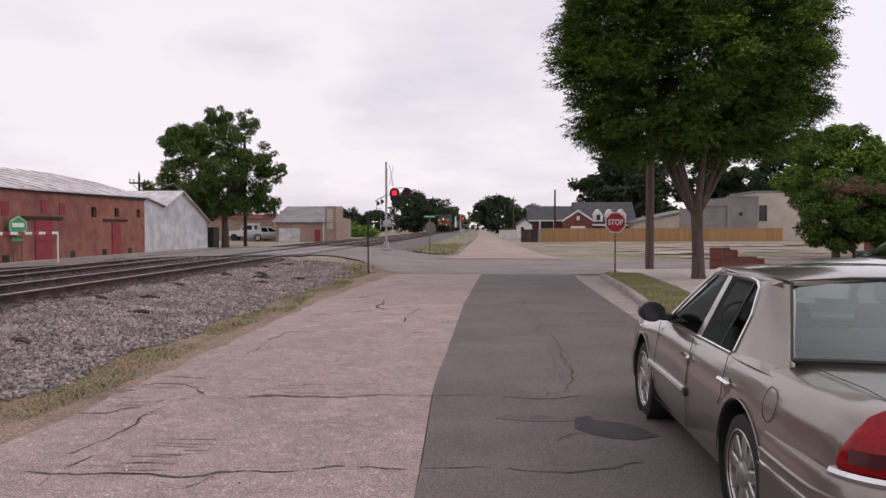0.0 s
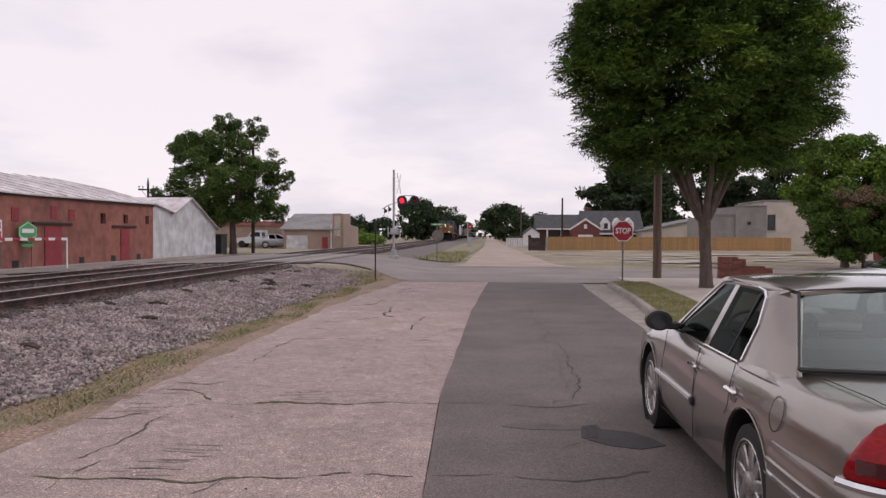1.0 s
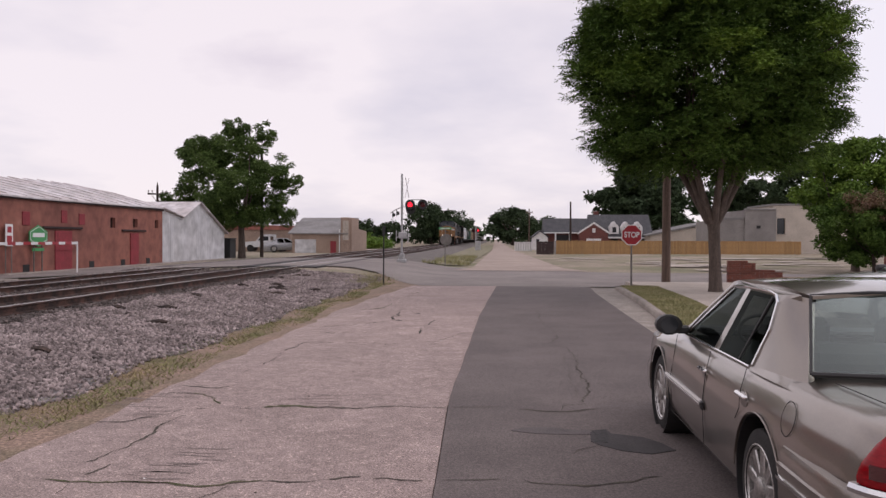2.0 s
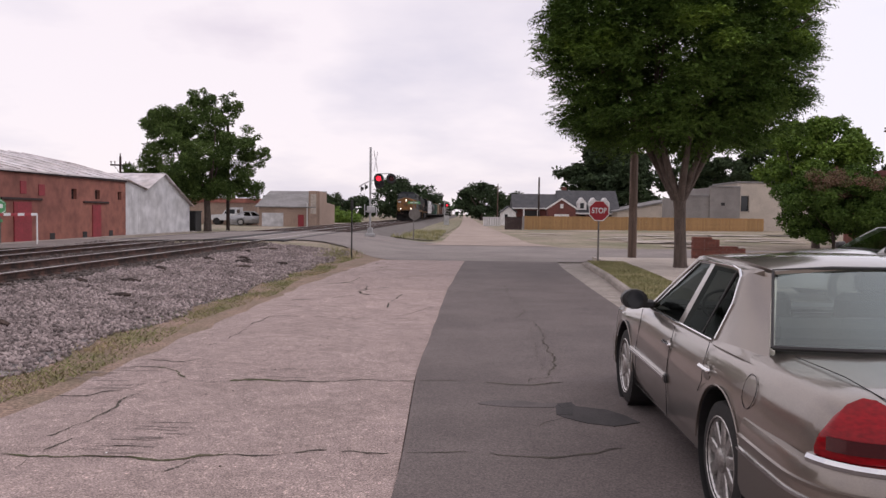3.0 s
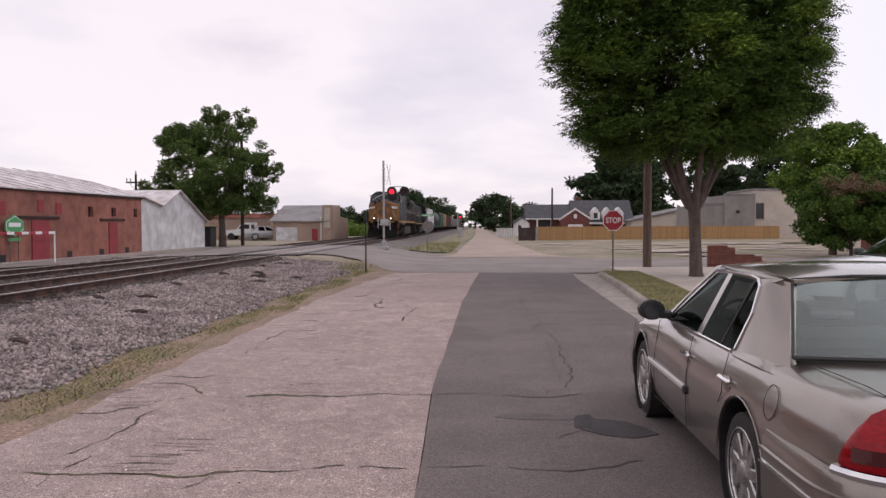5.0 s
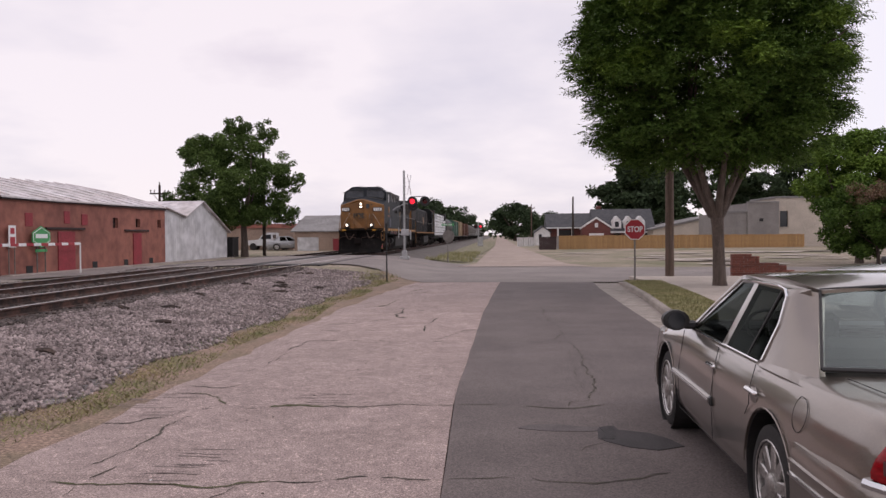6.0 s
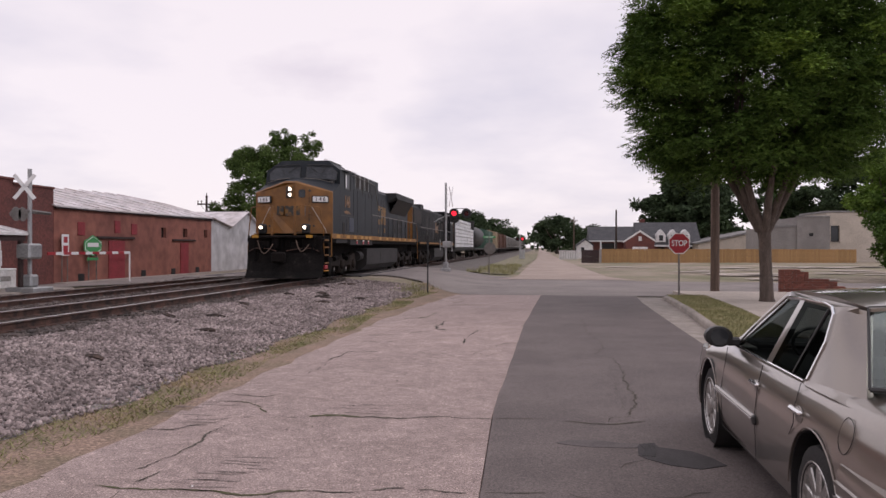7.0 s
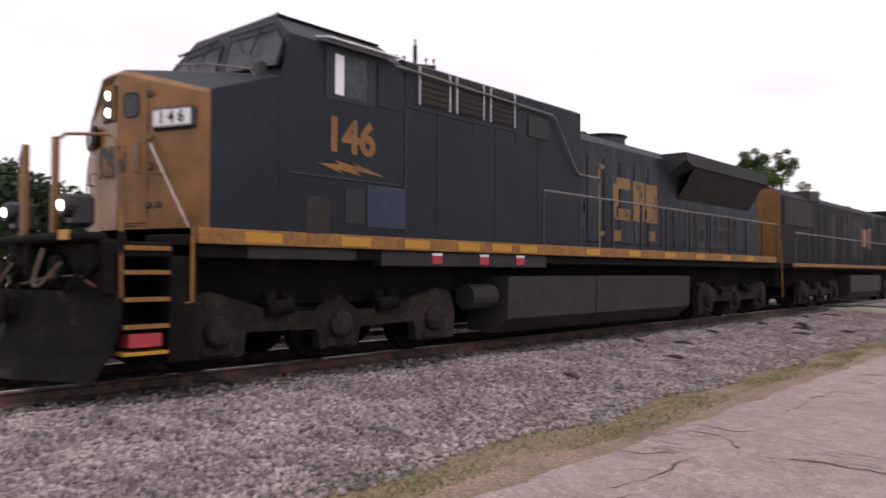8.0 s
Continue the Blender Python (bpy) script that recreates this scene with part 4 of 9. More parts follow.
def build_loose_ground():
    tagged(stones("ballast", 62000, near_bank, (0.022, 0.05), STONE, 1), "grey crushed-stone ballast on the track shoulder", "ballast", kind="stuff")
    tagged(stones("ballast", 22000, track_fill, (0.03, 0.055), STONE_DARK, 2), "grey crushed stone between and beside the rails", "ballast", kind="stuff")
    tagged(blades("grass", 34000, strip_place, (0.015, 0.06), BLADE, 3, 0.006, 1.3), "dry yellowish grass along the street edge", "grass", kind="stuff")
    tagged(blades("grass", 22000, verge_place, (0.02, 0.06), BLADE_GREEN, 4, 0.008, 0.8), "short grass between kerb and sidewalk", "grass", kind="stuff")
    tagged(blades("weeds", 2600, far_verge_place, (0.08, 0.40), BLADE_GREEN, 5, 0.02, 0.5), "tall weeds beside the far road", "weeds", kind="stuff")
    tagged(blades("weeds", 5000, corner_place, (0.04, 0.15), BLADE_GREEN, 6, 0.012, 0.7), "low weeds at the corner of the bank", "weeds", kind="stuff")


# ---- the train ----
def bar(shape, *pts, r=0.02):
    return shape.tube(pts, r, 6)


def wheelsets(parent, ys, r, keep, half=0.755):
    """Each axle with its two wheels is one part that turns."""
    prof = [(-0.07, 0.10), (-0.07, r - 0.10), (-0.075, r - 0.06), (-0.065, r), (0.045, r + 0.005), (0.05, r + 0.03), (0.075, r + 0.03), (0.08, r - 0.06), (0.05, r - 0.12), (0.06, 0.12), (0.12, 0.10)]
    me = None
    for y in ys:
        if me is None:
            s = Shape()
            s.lathe([(half + 0.0 - a, b) for a, b in prof], "x", (0, 0, 0), 24)
            s.lathe([(-half + a, b) for a, b in prof], "x", (0, 0, 0), 24)
            s.tube([(-half - 0.3, 0, 0), (half + 0.3, 0, 0)], 0.09, 8)
            me = s.mesh("wheelset", UNDER, 30)
        o = part("wheelset", me, UNDER, parent)
        o.matrix_basis = pose(0, y, RAIL_Z + r)
        keep.append((o, y, RAIL_Z + r, r))


TURNING, TURNING_BACK, ROLLING = [], [], []


def side_frame(parent, centre, spread, sx, r=0.53):
    """A cast three-axle truck side with pedestals, journal boxes and springs."""
    z, x = RAIL_Z, sx * 1.12
    y0, y1 = centre - spread - 0.55, centre + spread + 0.55
    out = [(y0, z + 0.66), (y0 + 0.12, z + 0.95), (centre - spread - 0.1, z + 1.02), (centre - spread * 0.55, z + 0.74), (centre - 0.35, z + 0.72), (centre, z + 0.95), (centre + 0.35, z + 0.72), (centre + spread * 0.55, z + 0.74), (centre + spread + 0.1, z + 1.02), (y1 - 0.12, z + 0.95), (y1, z + 0.66),
           (y1 - 0.02, z + 0.2), (centre + spread - 0.38, z + 0.2), (centre + spread - 0.42, z + 0.5), (centre + 0.4, z + 0.48), (centre + 0.34, z + 0.2), (centre - 0.34, z + 0.2), (centre - 0.4, z + 0.48), (centre - spread + 0.42, z + 0.5), (centre - spread + 0.38, z + 0.2), (y0 + 0.02, z + 0.2)]
    a = min(x, x + sx * 0.16)
    part("truck_frame", Shape().prism(out, "x", a, a + 0.16), TRUCK, parent, "dusty cast truck side frame")
    for k in (-1, 0, 1):
        y = centre + k * spread
        s = Shape()
        s.lathe([(x + sx * 0.10, 0.20), (x + sx * 0.24, 0.19), (x + sx * 0.27, 0.15), (x + sx * 0.28, 0.04)], "x", (0, y, z + r), 14)
        s.box(min(x, x + sx * 0.2), max(x, x + sx * 0.2), y - 0.24, y + 0.24, z + 0.22, z + 0.36, 0.02)
        part("journal_box", s, TRUCK, parent)
    for k in (-0.5, 0.5):
        y = centre + k * spread
        s = Shape()
        for d in (-0.14, 0.14):
            s.tube([(x + sx * 0.05, y + d, z + 0.70), (x + sx * 0.05, y + d, z + 1.0)], 0.09, 10)
        s.tube([(x + sx * 0.2, y - 0.3, z + 0.78), (x + sx * 0.2, y + 0.1, z + 0.82)], 0.10, 10)
        part("spring", s, UNDER, parent)


def handrail(parent, y0, y1, x, z0, z1, gap, m=None):
    s = Shape()
    bar(s, (x, y0, z1), (x, y1, z1), r=0.024)
    r = part("handrail", s, POST_STEEL, parent, "dull steel handrail")
    for y in steps(y0, y1, gap):
        part("stanchion", Shape().box(x - 0.02, x + 0.02, y - 0.035, y + 0.035, z0, z1, 0.006), m or BLACK, r)


def build_locomotive():
    """The leading unit: wide nose, tall cab, wide cabinet behind it, narrow hood with flared radiator. It runs towards -y; y 0 is the nose's corner."""
    loco = thing("lead_locomotive", pose(TRACK, 0, 0), "dark blue and dirty gold freight locomotive with lit headlights", "locomotive", "train on the main track")
    W, D = 1.56, 2.29
    s = Shape()
    # frame and deck
    s.box(-1.5, 1.5, -1.05, 20.9, 1.93, 2.1, 0.02)
    s.box(-W, W, 0.02, 20.3, 2.085, 2.14, 0.0)
    s.box(-0.9, 0.9, -0.9, 20.6, 1.3, 1.95, 0.03)
    part("underframe", s, UNDER, loco)
    for sx in (-1, 1):
        s = Shape().box(min(sx * 1.5, sx * (W + 0.012)), max(sx * 1.5, sx * (W + 0.012)), -0.1, 20.2, 2.10, D, 0.006)
        st = part("sill_stripe", s, STRIPE, loco, "gold sill stripe")
        for y in (0.55, 2.1, 3.35, 4.6, 5.5, 6.3, 8.6, 10.4, 12.2, 14.0, 15.8, 17.6):
            part("reflective_patch", Shape().box(min(sx * W, sx * (W + 0.016)), max(sx * W, sx * (W + 0.016)), y, y + 0.55, 2.13, 2.26), STRIPE_BRIGHT, st)
        for y in (4.0, 5.2, 6.25):
            part("reflector", Shape().box(min(sx * 1.5, sx * (W - 0.02)), max(sx * 1.5, sx * (W - 0.02)), y, y + 0.24, 1.90, 2.03), STRIPE_RED, st)
            part("reflector_top", Shape().box(min(sx * 1.5, sx * (W - 0.019)), max(sx * 1.5, sx * (W - 0.019)), y, y + 0.24, 2.032, 2.075), SIGN_WHITE, st)
        for y0, y1, z0 in ((0.62, 2.41, 1.93), (2.91, 7.23, 1.86)):
            part("skirt", Shape().box(min(sx * 1.3, sx * (W - 0.03)), max(sx * 1.3, sx * (W - 0.03)), y0, y1, z0, 2.10, 0.01), SKIRT_GREY, loco, "dusty grey side skirt")
        part("skirt_post", Shape().box(min(sx * 1.3, sx * (W - 0.05)), max(sx * 1.3, sx * (W - 0.05)), 2.47, 2.85, 1.97, 2.10, 0.01), UNDER, loco)
    # nose: a narrow flat middle with two long facets swept back to the corners
    def ring(y, top_c, top_s, fwd):
        return [(-W, y, D), (-W, y, top_s), (-0.25, y - fwd, top_c), (0.20, y - fwd, top_c), (W, y, top_s), (W, y, D), (0.20, y - fwd, D), (-0.25, y - fwd, D)]
    s = Shape()
    front, mid, back = ring(0.0, 4.26, 3.89, 0.42), ring(0.05, 4.33, 3.94, 0.39), ring(1.045, 4.58, 4.30, 0.0)
    s.loft([front, mid], True, True)
    nose = part("nose", s, LOCO_YELLOW, loco, "dirty gold snub nose")
    s = Shape().loft([[(a, b + 0.002, c) for a, b, c in mid], back])
    part("nose_side", s, LOCO_BLUE, loco)
    facet = {1: pose(0.20, -0.42, 0, 0, 0, 18.3), -1: pose(-0.25, -0.42, 0, 0, 0, -18.96)}
    door = part("nose_door", Shape().box(0.0, 0.50, -0.022, 0.01, 2.36, 4.12, 0.008), LOCO_YELLOW, nose, "gold nose door with rounded window", 0.0, facet[1])
    part("door_seam", Shape().tube([(0.515, -0.004, 2.34), (0.515, -0.004, 4.10)], 0.012, 6).tube([(0.0, -0.004, 2.33), (0.52, -0.004, 2.33)], 0.012, 6), NOSE_WORN, nose, "", 0.0, facet[1])
    for z in (2.55, 3.02, 3.38, 3.92):
        part("hinge", Shape().box(0.49, 0.58, -0.045, 0.0, z, z + 0.07, 0.01), NOSE_WORN, door)
    pane = [(0.24 + 0.12 * (abs(c) ** 0.5) * (1 if c > 0 else -1), 3.84 + 0.15 * (abs(d) ** 0.5) * (1 if d > 0 else -1)) for c, d in [(math.cos(2 * math.pi * (k + 0.5) / 16), math.sin(2 * math.pi * (k + 0.5) / 16)) for k in range(16)]]
    part("door_window", Shape().prism(pane, "y", -0.032, -0.015), CAB_GLASS, door, "small rounded door window")
    part("window_gasket", Shape().tube([(a, -0.03, b) for a, b in pane + pane[:1]], 0.014, 6), TRIM, door)
    part("door_handle", Shape().tube([(0.36, -0.03, 2.98), (0.36, -0.06, 3.0), (0.36, -0.06, 3.35), (0.36, -0.03, 3.37)], 0.013, 6), POST_STEEL, door)
    hb = part("headlight_housing", Shape().box(-0.19, 0.13, -0.445, -0.40, 3.66, 4.14, 0.02), NOSE_WORN, nose, "rusty recessed headlight housing")
    for z in (3.79, 4.01):
        part("headlight", Shape().lathe([(-0.462, 0.03), (-0.458, 0.052), (-0.44, 0.066)], "y", (-0.03, 0, z), 18), LAMP_LIT, hb, "lit round headlight")
        part("headlight_rim", Shape().lathe([(-0.45, 0.066), (-0.466, 0.09), (-0.468, 0.105), (-0.44, 0.108)], "y", (-0.03, 0, z), 18, True), NOSE_WORN, hb)
    part("nose_marking", Shape().box(-0.22, 0.17, -0.426, -0.40, 2.98, 3.36), NOSE_WORN, nose, "dark worn block marking")
    part("nose_marking", Shape().box(0.02, 0.17, -0.027, 0.0, 3.0, 3.34), NOSE_WORN, nose, "dark worn block marking", 0.0, facet[1])
    part("nose_marking", Shape().box(-0.36, -0.04, -0.006, 0.02, 3.0, 3.36), NOSE_WORN, nose, "dark worn block marking", 0.0, facet[-1])
    for sx in (-1, 1):
        nb = part("number_board", Shape().box(-0.33, 0.33, -0.05, 0.05, -0.14, 0.14, 0.035), TRIM, nose, "black-framed white number board")
        nb.matrix_basis = facet[sx] @ pose(sx * 0.94, -0.03, 3.62)
        part("number_face", Shape().box(-0.295, 0.295, -0.062, -0.03, -0.108, 0.108, 0.025), SIGN_WHITE, nb)
        part("number", writing("1 4 6", 0.205, BLACK, pose(0, -0.066, 0, 90), 0.003, 0.95, 0.003), BLACK, nb, "black road number 146")
        part("grab_rail", Shape().tube([(sx * 0.60, -0.02, 3.33), (sx * 0.62, -0.09, 3.32), (sx * 0.74, -0.10, 3.12), (sx * 1.16, -0.10, 2.42), (sx * 1.18, -0.04, 2.30)], 0.014, 6), CREAM, nose, "pale worn grab rail", 0.0, facet[sx])
        part("foot_rung", Shape().tube([(sx * 0.58, 0.0, 3.10), (sx * 0.58, -0.09, 3.08), (sx * 0.58, -0.09, 2.96), (sx * 0.80, -0.09, 2.95), (sx * 0.80, 0.0, 2.95)], 0.011, 6), LOCO_YELLOW, nose, "", 0.0, facet[sx])
        part("rung_bracket", Shape().box(min(sx * 0.66, sx * 0.74), max(sx * 0.66, sx * 0.74), -0.05, 0.0, 2.55, 2.62, 0.01), NOSE_WORN, nose, "", 0.0, facet[sx])
        part("placard", Shape().box(min(sx * 1.06, sx * 1.20), max(sx * 1.06, sx * 1.20), -0.012, 0.0, 3.36, 3.43), LUMBER, nose, "", 0.0, facet[sx])
        # ditch lights on their brackets
        y = -1.36
        dl = part("ditch_light", Shape().lathe([(y, 0.11), (y + 0.05, 0.14), (y + 0.22, 0.12), (y + 0.24, 0.05)], "y", (sx * 0.85, 0, 2.50), 16).box(sx * 0.85 - 0.15, sx * 0.85 + 0.15, y + 0.1, y + 0.33, 2.26, 2.64, 0.05), BLACK, loco, "black ditch light housing, lamp lit")
        part("lamp", Shape().lathe([(y - 0.014, 0.05), (y + 0.01, 0.07)], "y", (sx * 0.85, 0, 2.50), 16), LAMP_LIT, dl)
        # front platform rails
        s = Shape()
        bar(s, (sx * 0.47, -1.24, 3.30), (sx * 0.62, -1.22, 3.34), (sx * 1.30, -1.02, 3.28), (sx * 1.36, -1.0, 3.22), (sx * 1.47, -0.97, 2.3), (sx * 1.50, -0.97, 1.5), (sx * 1.44, -0.97, 1.42), r=0.02)
        part("platform_rail", s, LOCO_YELLOW, loco, "gold platform handrail")
        part("rail_foot", Shape().box(sx * 1.47 - 0.03, sx * 1.47 + 0.03, -1.0, -0.92, 2.08, 2.2, 0.008), UNDER, loco)
        s = Shape().box(sx * 0.45 - 0.045, sx * 0.45 + 0.045, -1.30, -1.23, 2.2, 3.32, 0.01)
        part("platform_post", s, LOCO_YELLOW, loco, "dirty gold platform post")
        # steps in the front corner
        for k, z in enumerate((0.86, 1.16, 1.46, 1.76, 2.03)):
            s = Shape().box(min(sx * 0.95, sx * 1.52), max(sx * 0.95, sx * 1.52), -0.95, -0.42, z - 0.02, z + 0.02, 0.004)
            part("step", s, UNDER if k else STRIPE_BRIGHT, loco)
            if k:
                part("step_edge", Shape().box(sx * 1.525 - 0.008, sx * 1.525 + 0.008, -0.95, -0.42, z - 0.025, z + 0.025), STRIPE, loco)
        part("step_well", Shape().box(min(sx * 0.9, sx * 0.94), max(sx * 0.9, sx * 0.94), -1.0, -0.3, 0.8, 2.1).box(min(sx * 0.9, sx * 1.5), max(sx * 0.9, sx * 1.5), -0.40, -0.05, 0.72, 2.2, 0.02), UNDER, loco)
        part("step_reflector", Shape().box(min(sx * 1.3, sx * 1.51), max(sx * 1.3, sx * 1.51), -0.88, -0.5, 0.93, 1.08), STRIPE_RED, loco)
        s = Shape()
        bar(s, (sx * 1.56, -0.16, 2.3), (sx * 1.56, -0.16, 1.42), (sx * 1.5, -0.2, 1.4), r=0.022)
        part("grab_iron", s, STRIPE, loco)
    part("anticlimber", Shape().box(-1.25, 1.25, -1.40, -1.0, 2.10, 2.20, 0.03), UNDER, loco, "greasy front platform edge")
    for sx in (-1, 1):
        part("edge_patch", Shape().box(sx * 1.05 - 0.13, sx * 1.05 + 0.13, -1.406, -1.39, 2.11, 2.22), STRIPE_BRIGHT, loco, "yellow reflective patch")
    # plow, coupler and hoses
    s = Shape()
    pl = [(-1.5, -1.15), (-0.75, -1.55), (0, -1.72), (0.75, -1.55), (1.5, -1.15)]
    rows = []
    for z, o in ((1.55, 0.16), (1.15, 0.12), (0.85, 0.02), (0.6, -0.16)):
        rows.append([(x, y + o, z) for x, y in pl] + [(x, y + o + 0.06, z) for x, y in reversed(pl)])
    s.loft(rows)
    part("snow_plow", s, PLOW, loco, "dusty dark snow plow")
    s = Shape().box(-1.45, 1.45, -1.1, -0.98, 1.5, 2.12, 0.03).box(-0.2, 0.2, -1.75, -1.0, 1.25, 1.5, 0.04).box(-0.26, 0.26, -1.95, -1.65, 1.18, 1.58, 0.06)
    part("coupler", s, UNDER, loco)
    rnd = random.Random(2)
    for k in range(9):
        x, sag = -1.15 + k * 0.28, rnd.uniform(0.25, 0.6)
        w, z0 = rnd.uniform(-0.25, 0.25), 2.02 + rnd.uniform(-0.15, 0.06)
        pts = [(x + w * t, -1.12 - 0.30 * math.sin(math.pi * t), z0 - sag * math.sin(math.pi * t) - 0.1 * t) for t in [i / 10 for i in range(11)]]
        part("air_hose", Shape().tube(pts, 0.026, 7), HOSE, loco)
    for x0, x1, z0, z1, d in ((-1.1, -0.55, 1.62, 2.0, 0.14), (-0.42, -0.2, 1.7, 2.2, 0.2), (0.3, 0.62, 1.55, 1.95, 0.18), (0.7, 1.2, 1.75, 2.1, 0.12)):
        part("brake_gear", Shape().box(x0, x1, -1.1 - d, -1.08, z0, z1, 0.04), UNDER, loco)
    for x0, x1, sag in ((0.55, 1.05, 0.34), (-0.95, -0.35, 0.42)):
        part("brake_hose", Shape().tube([(x0 + (x1 - x0) * t, -1.42 - 0.18 * math.sin(math.pi * t), 2.02 - sag * math.sin(math.pi * t) - 0.15 * t) for t in [i / 10 for i in range(11)]], 0.018, 7), POLE_WOOD, loco, "dusty brown brake hose")
    for sx in (-1, 1):
        part("cut_lever", Shape().tube([(sx * 0.2, -1.5, 1.62), (sx * 0.6, -1.38, 1.7), (sx * 1.1, -1.25, 1.72), (sx * 1.38, -1.2, 1.6)], 0.018, 6), RAIL_SIDE, loco)
    # cab: windscreen slopes back, roof with cut-back corners
    def cab(y, lean=0.0):
        return [(-W, y, D), (-W, y, 4.28), (-W + 0.02, y + lean * 0.554, 4.90), (-0.98, y + lean, 5.30), (0.98, y + lean, 5.30), (W - 0.02, y + lean * 0.554, 4.90), (W, y, 4.28), (W, y, D)]
    s = Shape().loft([cab(1.05, 0.30), cab(1.55, 0.05), cab(3.35)])
    c = part("cab", s, LOCO_BLUE, loco, "dark blue cab")
    for sx in (-1, 1):
        # the pane's grey carries the reflected sky
        q = [Vector((sx * a, 1.05 + 0.268 * (z - 4.28) - 0.004, z)) for a, z in ((0.12, 4.58), (1.40, 4.48), (1.42, 4.80), (1.20, 5.02), (0.12, 5.05))]
        part("windscreen", Shape().loft([q, [p + Vector((0, 0.03, 0)) for p in q]]), CAB_GLASS, c, "grey windscreen with the sky's reflection in its colour")
        part("screen_frame", Shape().tube(q + q[:1], 0.014, 5), BLACK, c)
        s = Shape()
        s.tube([(sx * 0.25, 1.18, 5.08), (sx * 0.60, 1.13, 4.80)], 0.014, 5)
        s.tube([(sx * 0.95, 1.18, 5.06), (sx * 0.78, 1.12, 4.74)], 0.014, 5)
        s.tube([(sx * 0.16, 1.20, 5.12), (sx * 1.22, 1.19, 5.09)], 0.02, 5)
        part("wiper", s, BLACK, c)
        x = sx * W
        part("side_window", Shape().box(min(x, x + sx * 0.012), max(x, x + sx * 0.012), 1.95, 2.55, 4.20, 4.80, 0.004), CAB_GLASS, c, "open sliding cab window")
        # near-black sheet behind the pane paints the shade of the recess
        part("window_recess", Shape().box(min(x, x + sx * 0.008), max(x, x + sx * 0.008), 1.80, 2.72, 4.14, 4.86), OPENING_SHADE, c)
        part("rear_window", Shape().box(min(x, x + sx * 0.010), max(x, x + sx * 0.010), 2.78, 3.24, 4.18, 4.78, 0.004), LOCO_BLUE, c)
        part("curtain", Shape().box(min(x, x + sx * 0.014), max(x, x + sx * 0.014), 1.96, 2.12, 4.22, 4.78), SIGN_WHITE, c)
        part("sunshade", Shape().add([(x - sx * 0.12, y, z) for y, z in ((1.72, 4.985), (3.12, 4.985), (3.12, 5.005), (1.72, 5.005))] + [(x + sx * 0.20, y, z) for y, z in ((1.72, 4.915), (3.12, 4.915), (3.12, 4.935), (1.72, 4.935))], [(0, 1, 2, 3), (4, 5, 6, 7), (0, 1, 5, 4), (1, 2, 6, 5), (2, 3, 7, 6), (3, 0, 4, 7)]), SIGN_WHITE, c, "white metal sunshade over the window")
        nm = pose(x + sx * 0.006, 2.26, 3.64, 90, 0, 90 * sx)
        part("number", writing("146", 0.64, LOCO_YELLOW, nm, 0.006, 0.97, 0.024), LOCO_YELLOW, c, "gold road number 146")
        zig = [(-0.62, 0.05), (-0.25, 0.07), (-0.33, 0.12), (0.10, 0.06), (0.0, 0.12), (0.62, -0.03), (0.06, 0.01), (0.16, -0.06), (-0.28, 0.0), (-0.17, -0.06)]
        b = Shape().prism([(2.30 + p, 3.19 + q) for p, q in zig], "x", min(x, x + sx * 0.006), max(x, x + sx * 0.006))
        part("bolt_mark", b, LOCO_YELLOW, c, "gold jagged bolt mark")
        # the near-black hatch paints the shade of an opening
        for y0, y1, z0, z1, mt in ((1.48, 1.88, 2.14, 2.78, GRILLE), (2.16, 2.52, 2.45, 2.94, OPENING_SHADE), (2.58, 3.35, 2.41, 3.02, PATCH_BLUE), (1.2, 3.4, 3.05, 3.08, BLACK), (3.34, 3.37, 2.3, 4.25, BLACK)):
            part("side_door" if y1 - y0 > 0.5 else "side_hatch", Shape().box(min(x, x + sx * 0.012), max(x, x + sx * 0.012), y0, y1, z0, z1, 0.003), mt, c)
    s = Shape().box(-0.9, -0.5, 1.95, 2.3, 5.30, 5.38, 0.02)
    s.tube([(-0.5, 2.0, 5.30), (-0.5, 2.0, 5.40), (-0.2, 2.0, 5.40), (-0.2, 2.0, 5.30)], 0.012, 5)
    s.tube([(0.8, 1.5, 5.30), (0.8, 1.5, 5.38), (0.9, 1.5, 5.38), (0.9, 1.5, 5.30)], 0.012, 5)
    part("roof_fitting", s, BLACK, c)
    part("roof_panel", Shape().box(-1.04, 1.04, 1.4, 3.3, 5.298, 5.312), LOCO_ROOF, c)
    # cab-front rail and lamp box above the nose
    for sx in (-1, 1):
        part("nose_rail", Shape().tube([(sx * 0.3, 0.35, 4.40), (sx * 0.3, 0.30, 4.50), (sx * 0.8, 0.45, 4.46), (sx * 1.35, 0.75, 4.36), (sx * 1.38, 0.8, 4.22)], 0.014, 6), POST_STEEL, loco)
    part("mirror_box", Shape().box(1.22, 1.36, 0.86, 1.0, 4.24, 4.50, 0.02), BLACK, loco)
    # wide cabinet behind the cab
    def cabinet(y):
        return [(-W + 0.01, y, D), (-W + 0.01, y, 4.97), (-W + 0.10, y, 5.02), (W - 0.10, y, 5.02), (W - 0.01, y, 4.97), (W - 0.01, y, D)]
    s = Shape().loft([cabinet(3.37), cabinet(8.42)])
    k = part("inverter_cabinet", s, LOCO_BLUE, loco, "dark blue equipment cabinet")
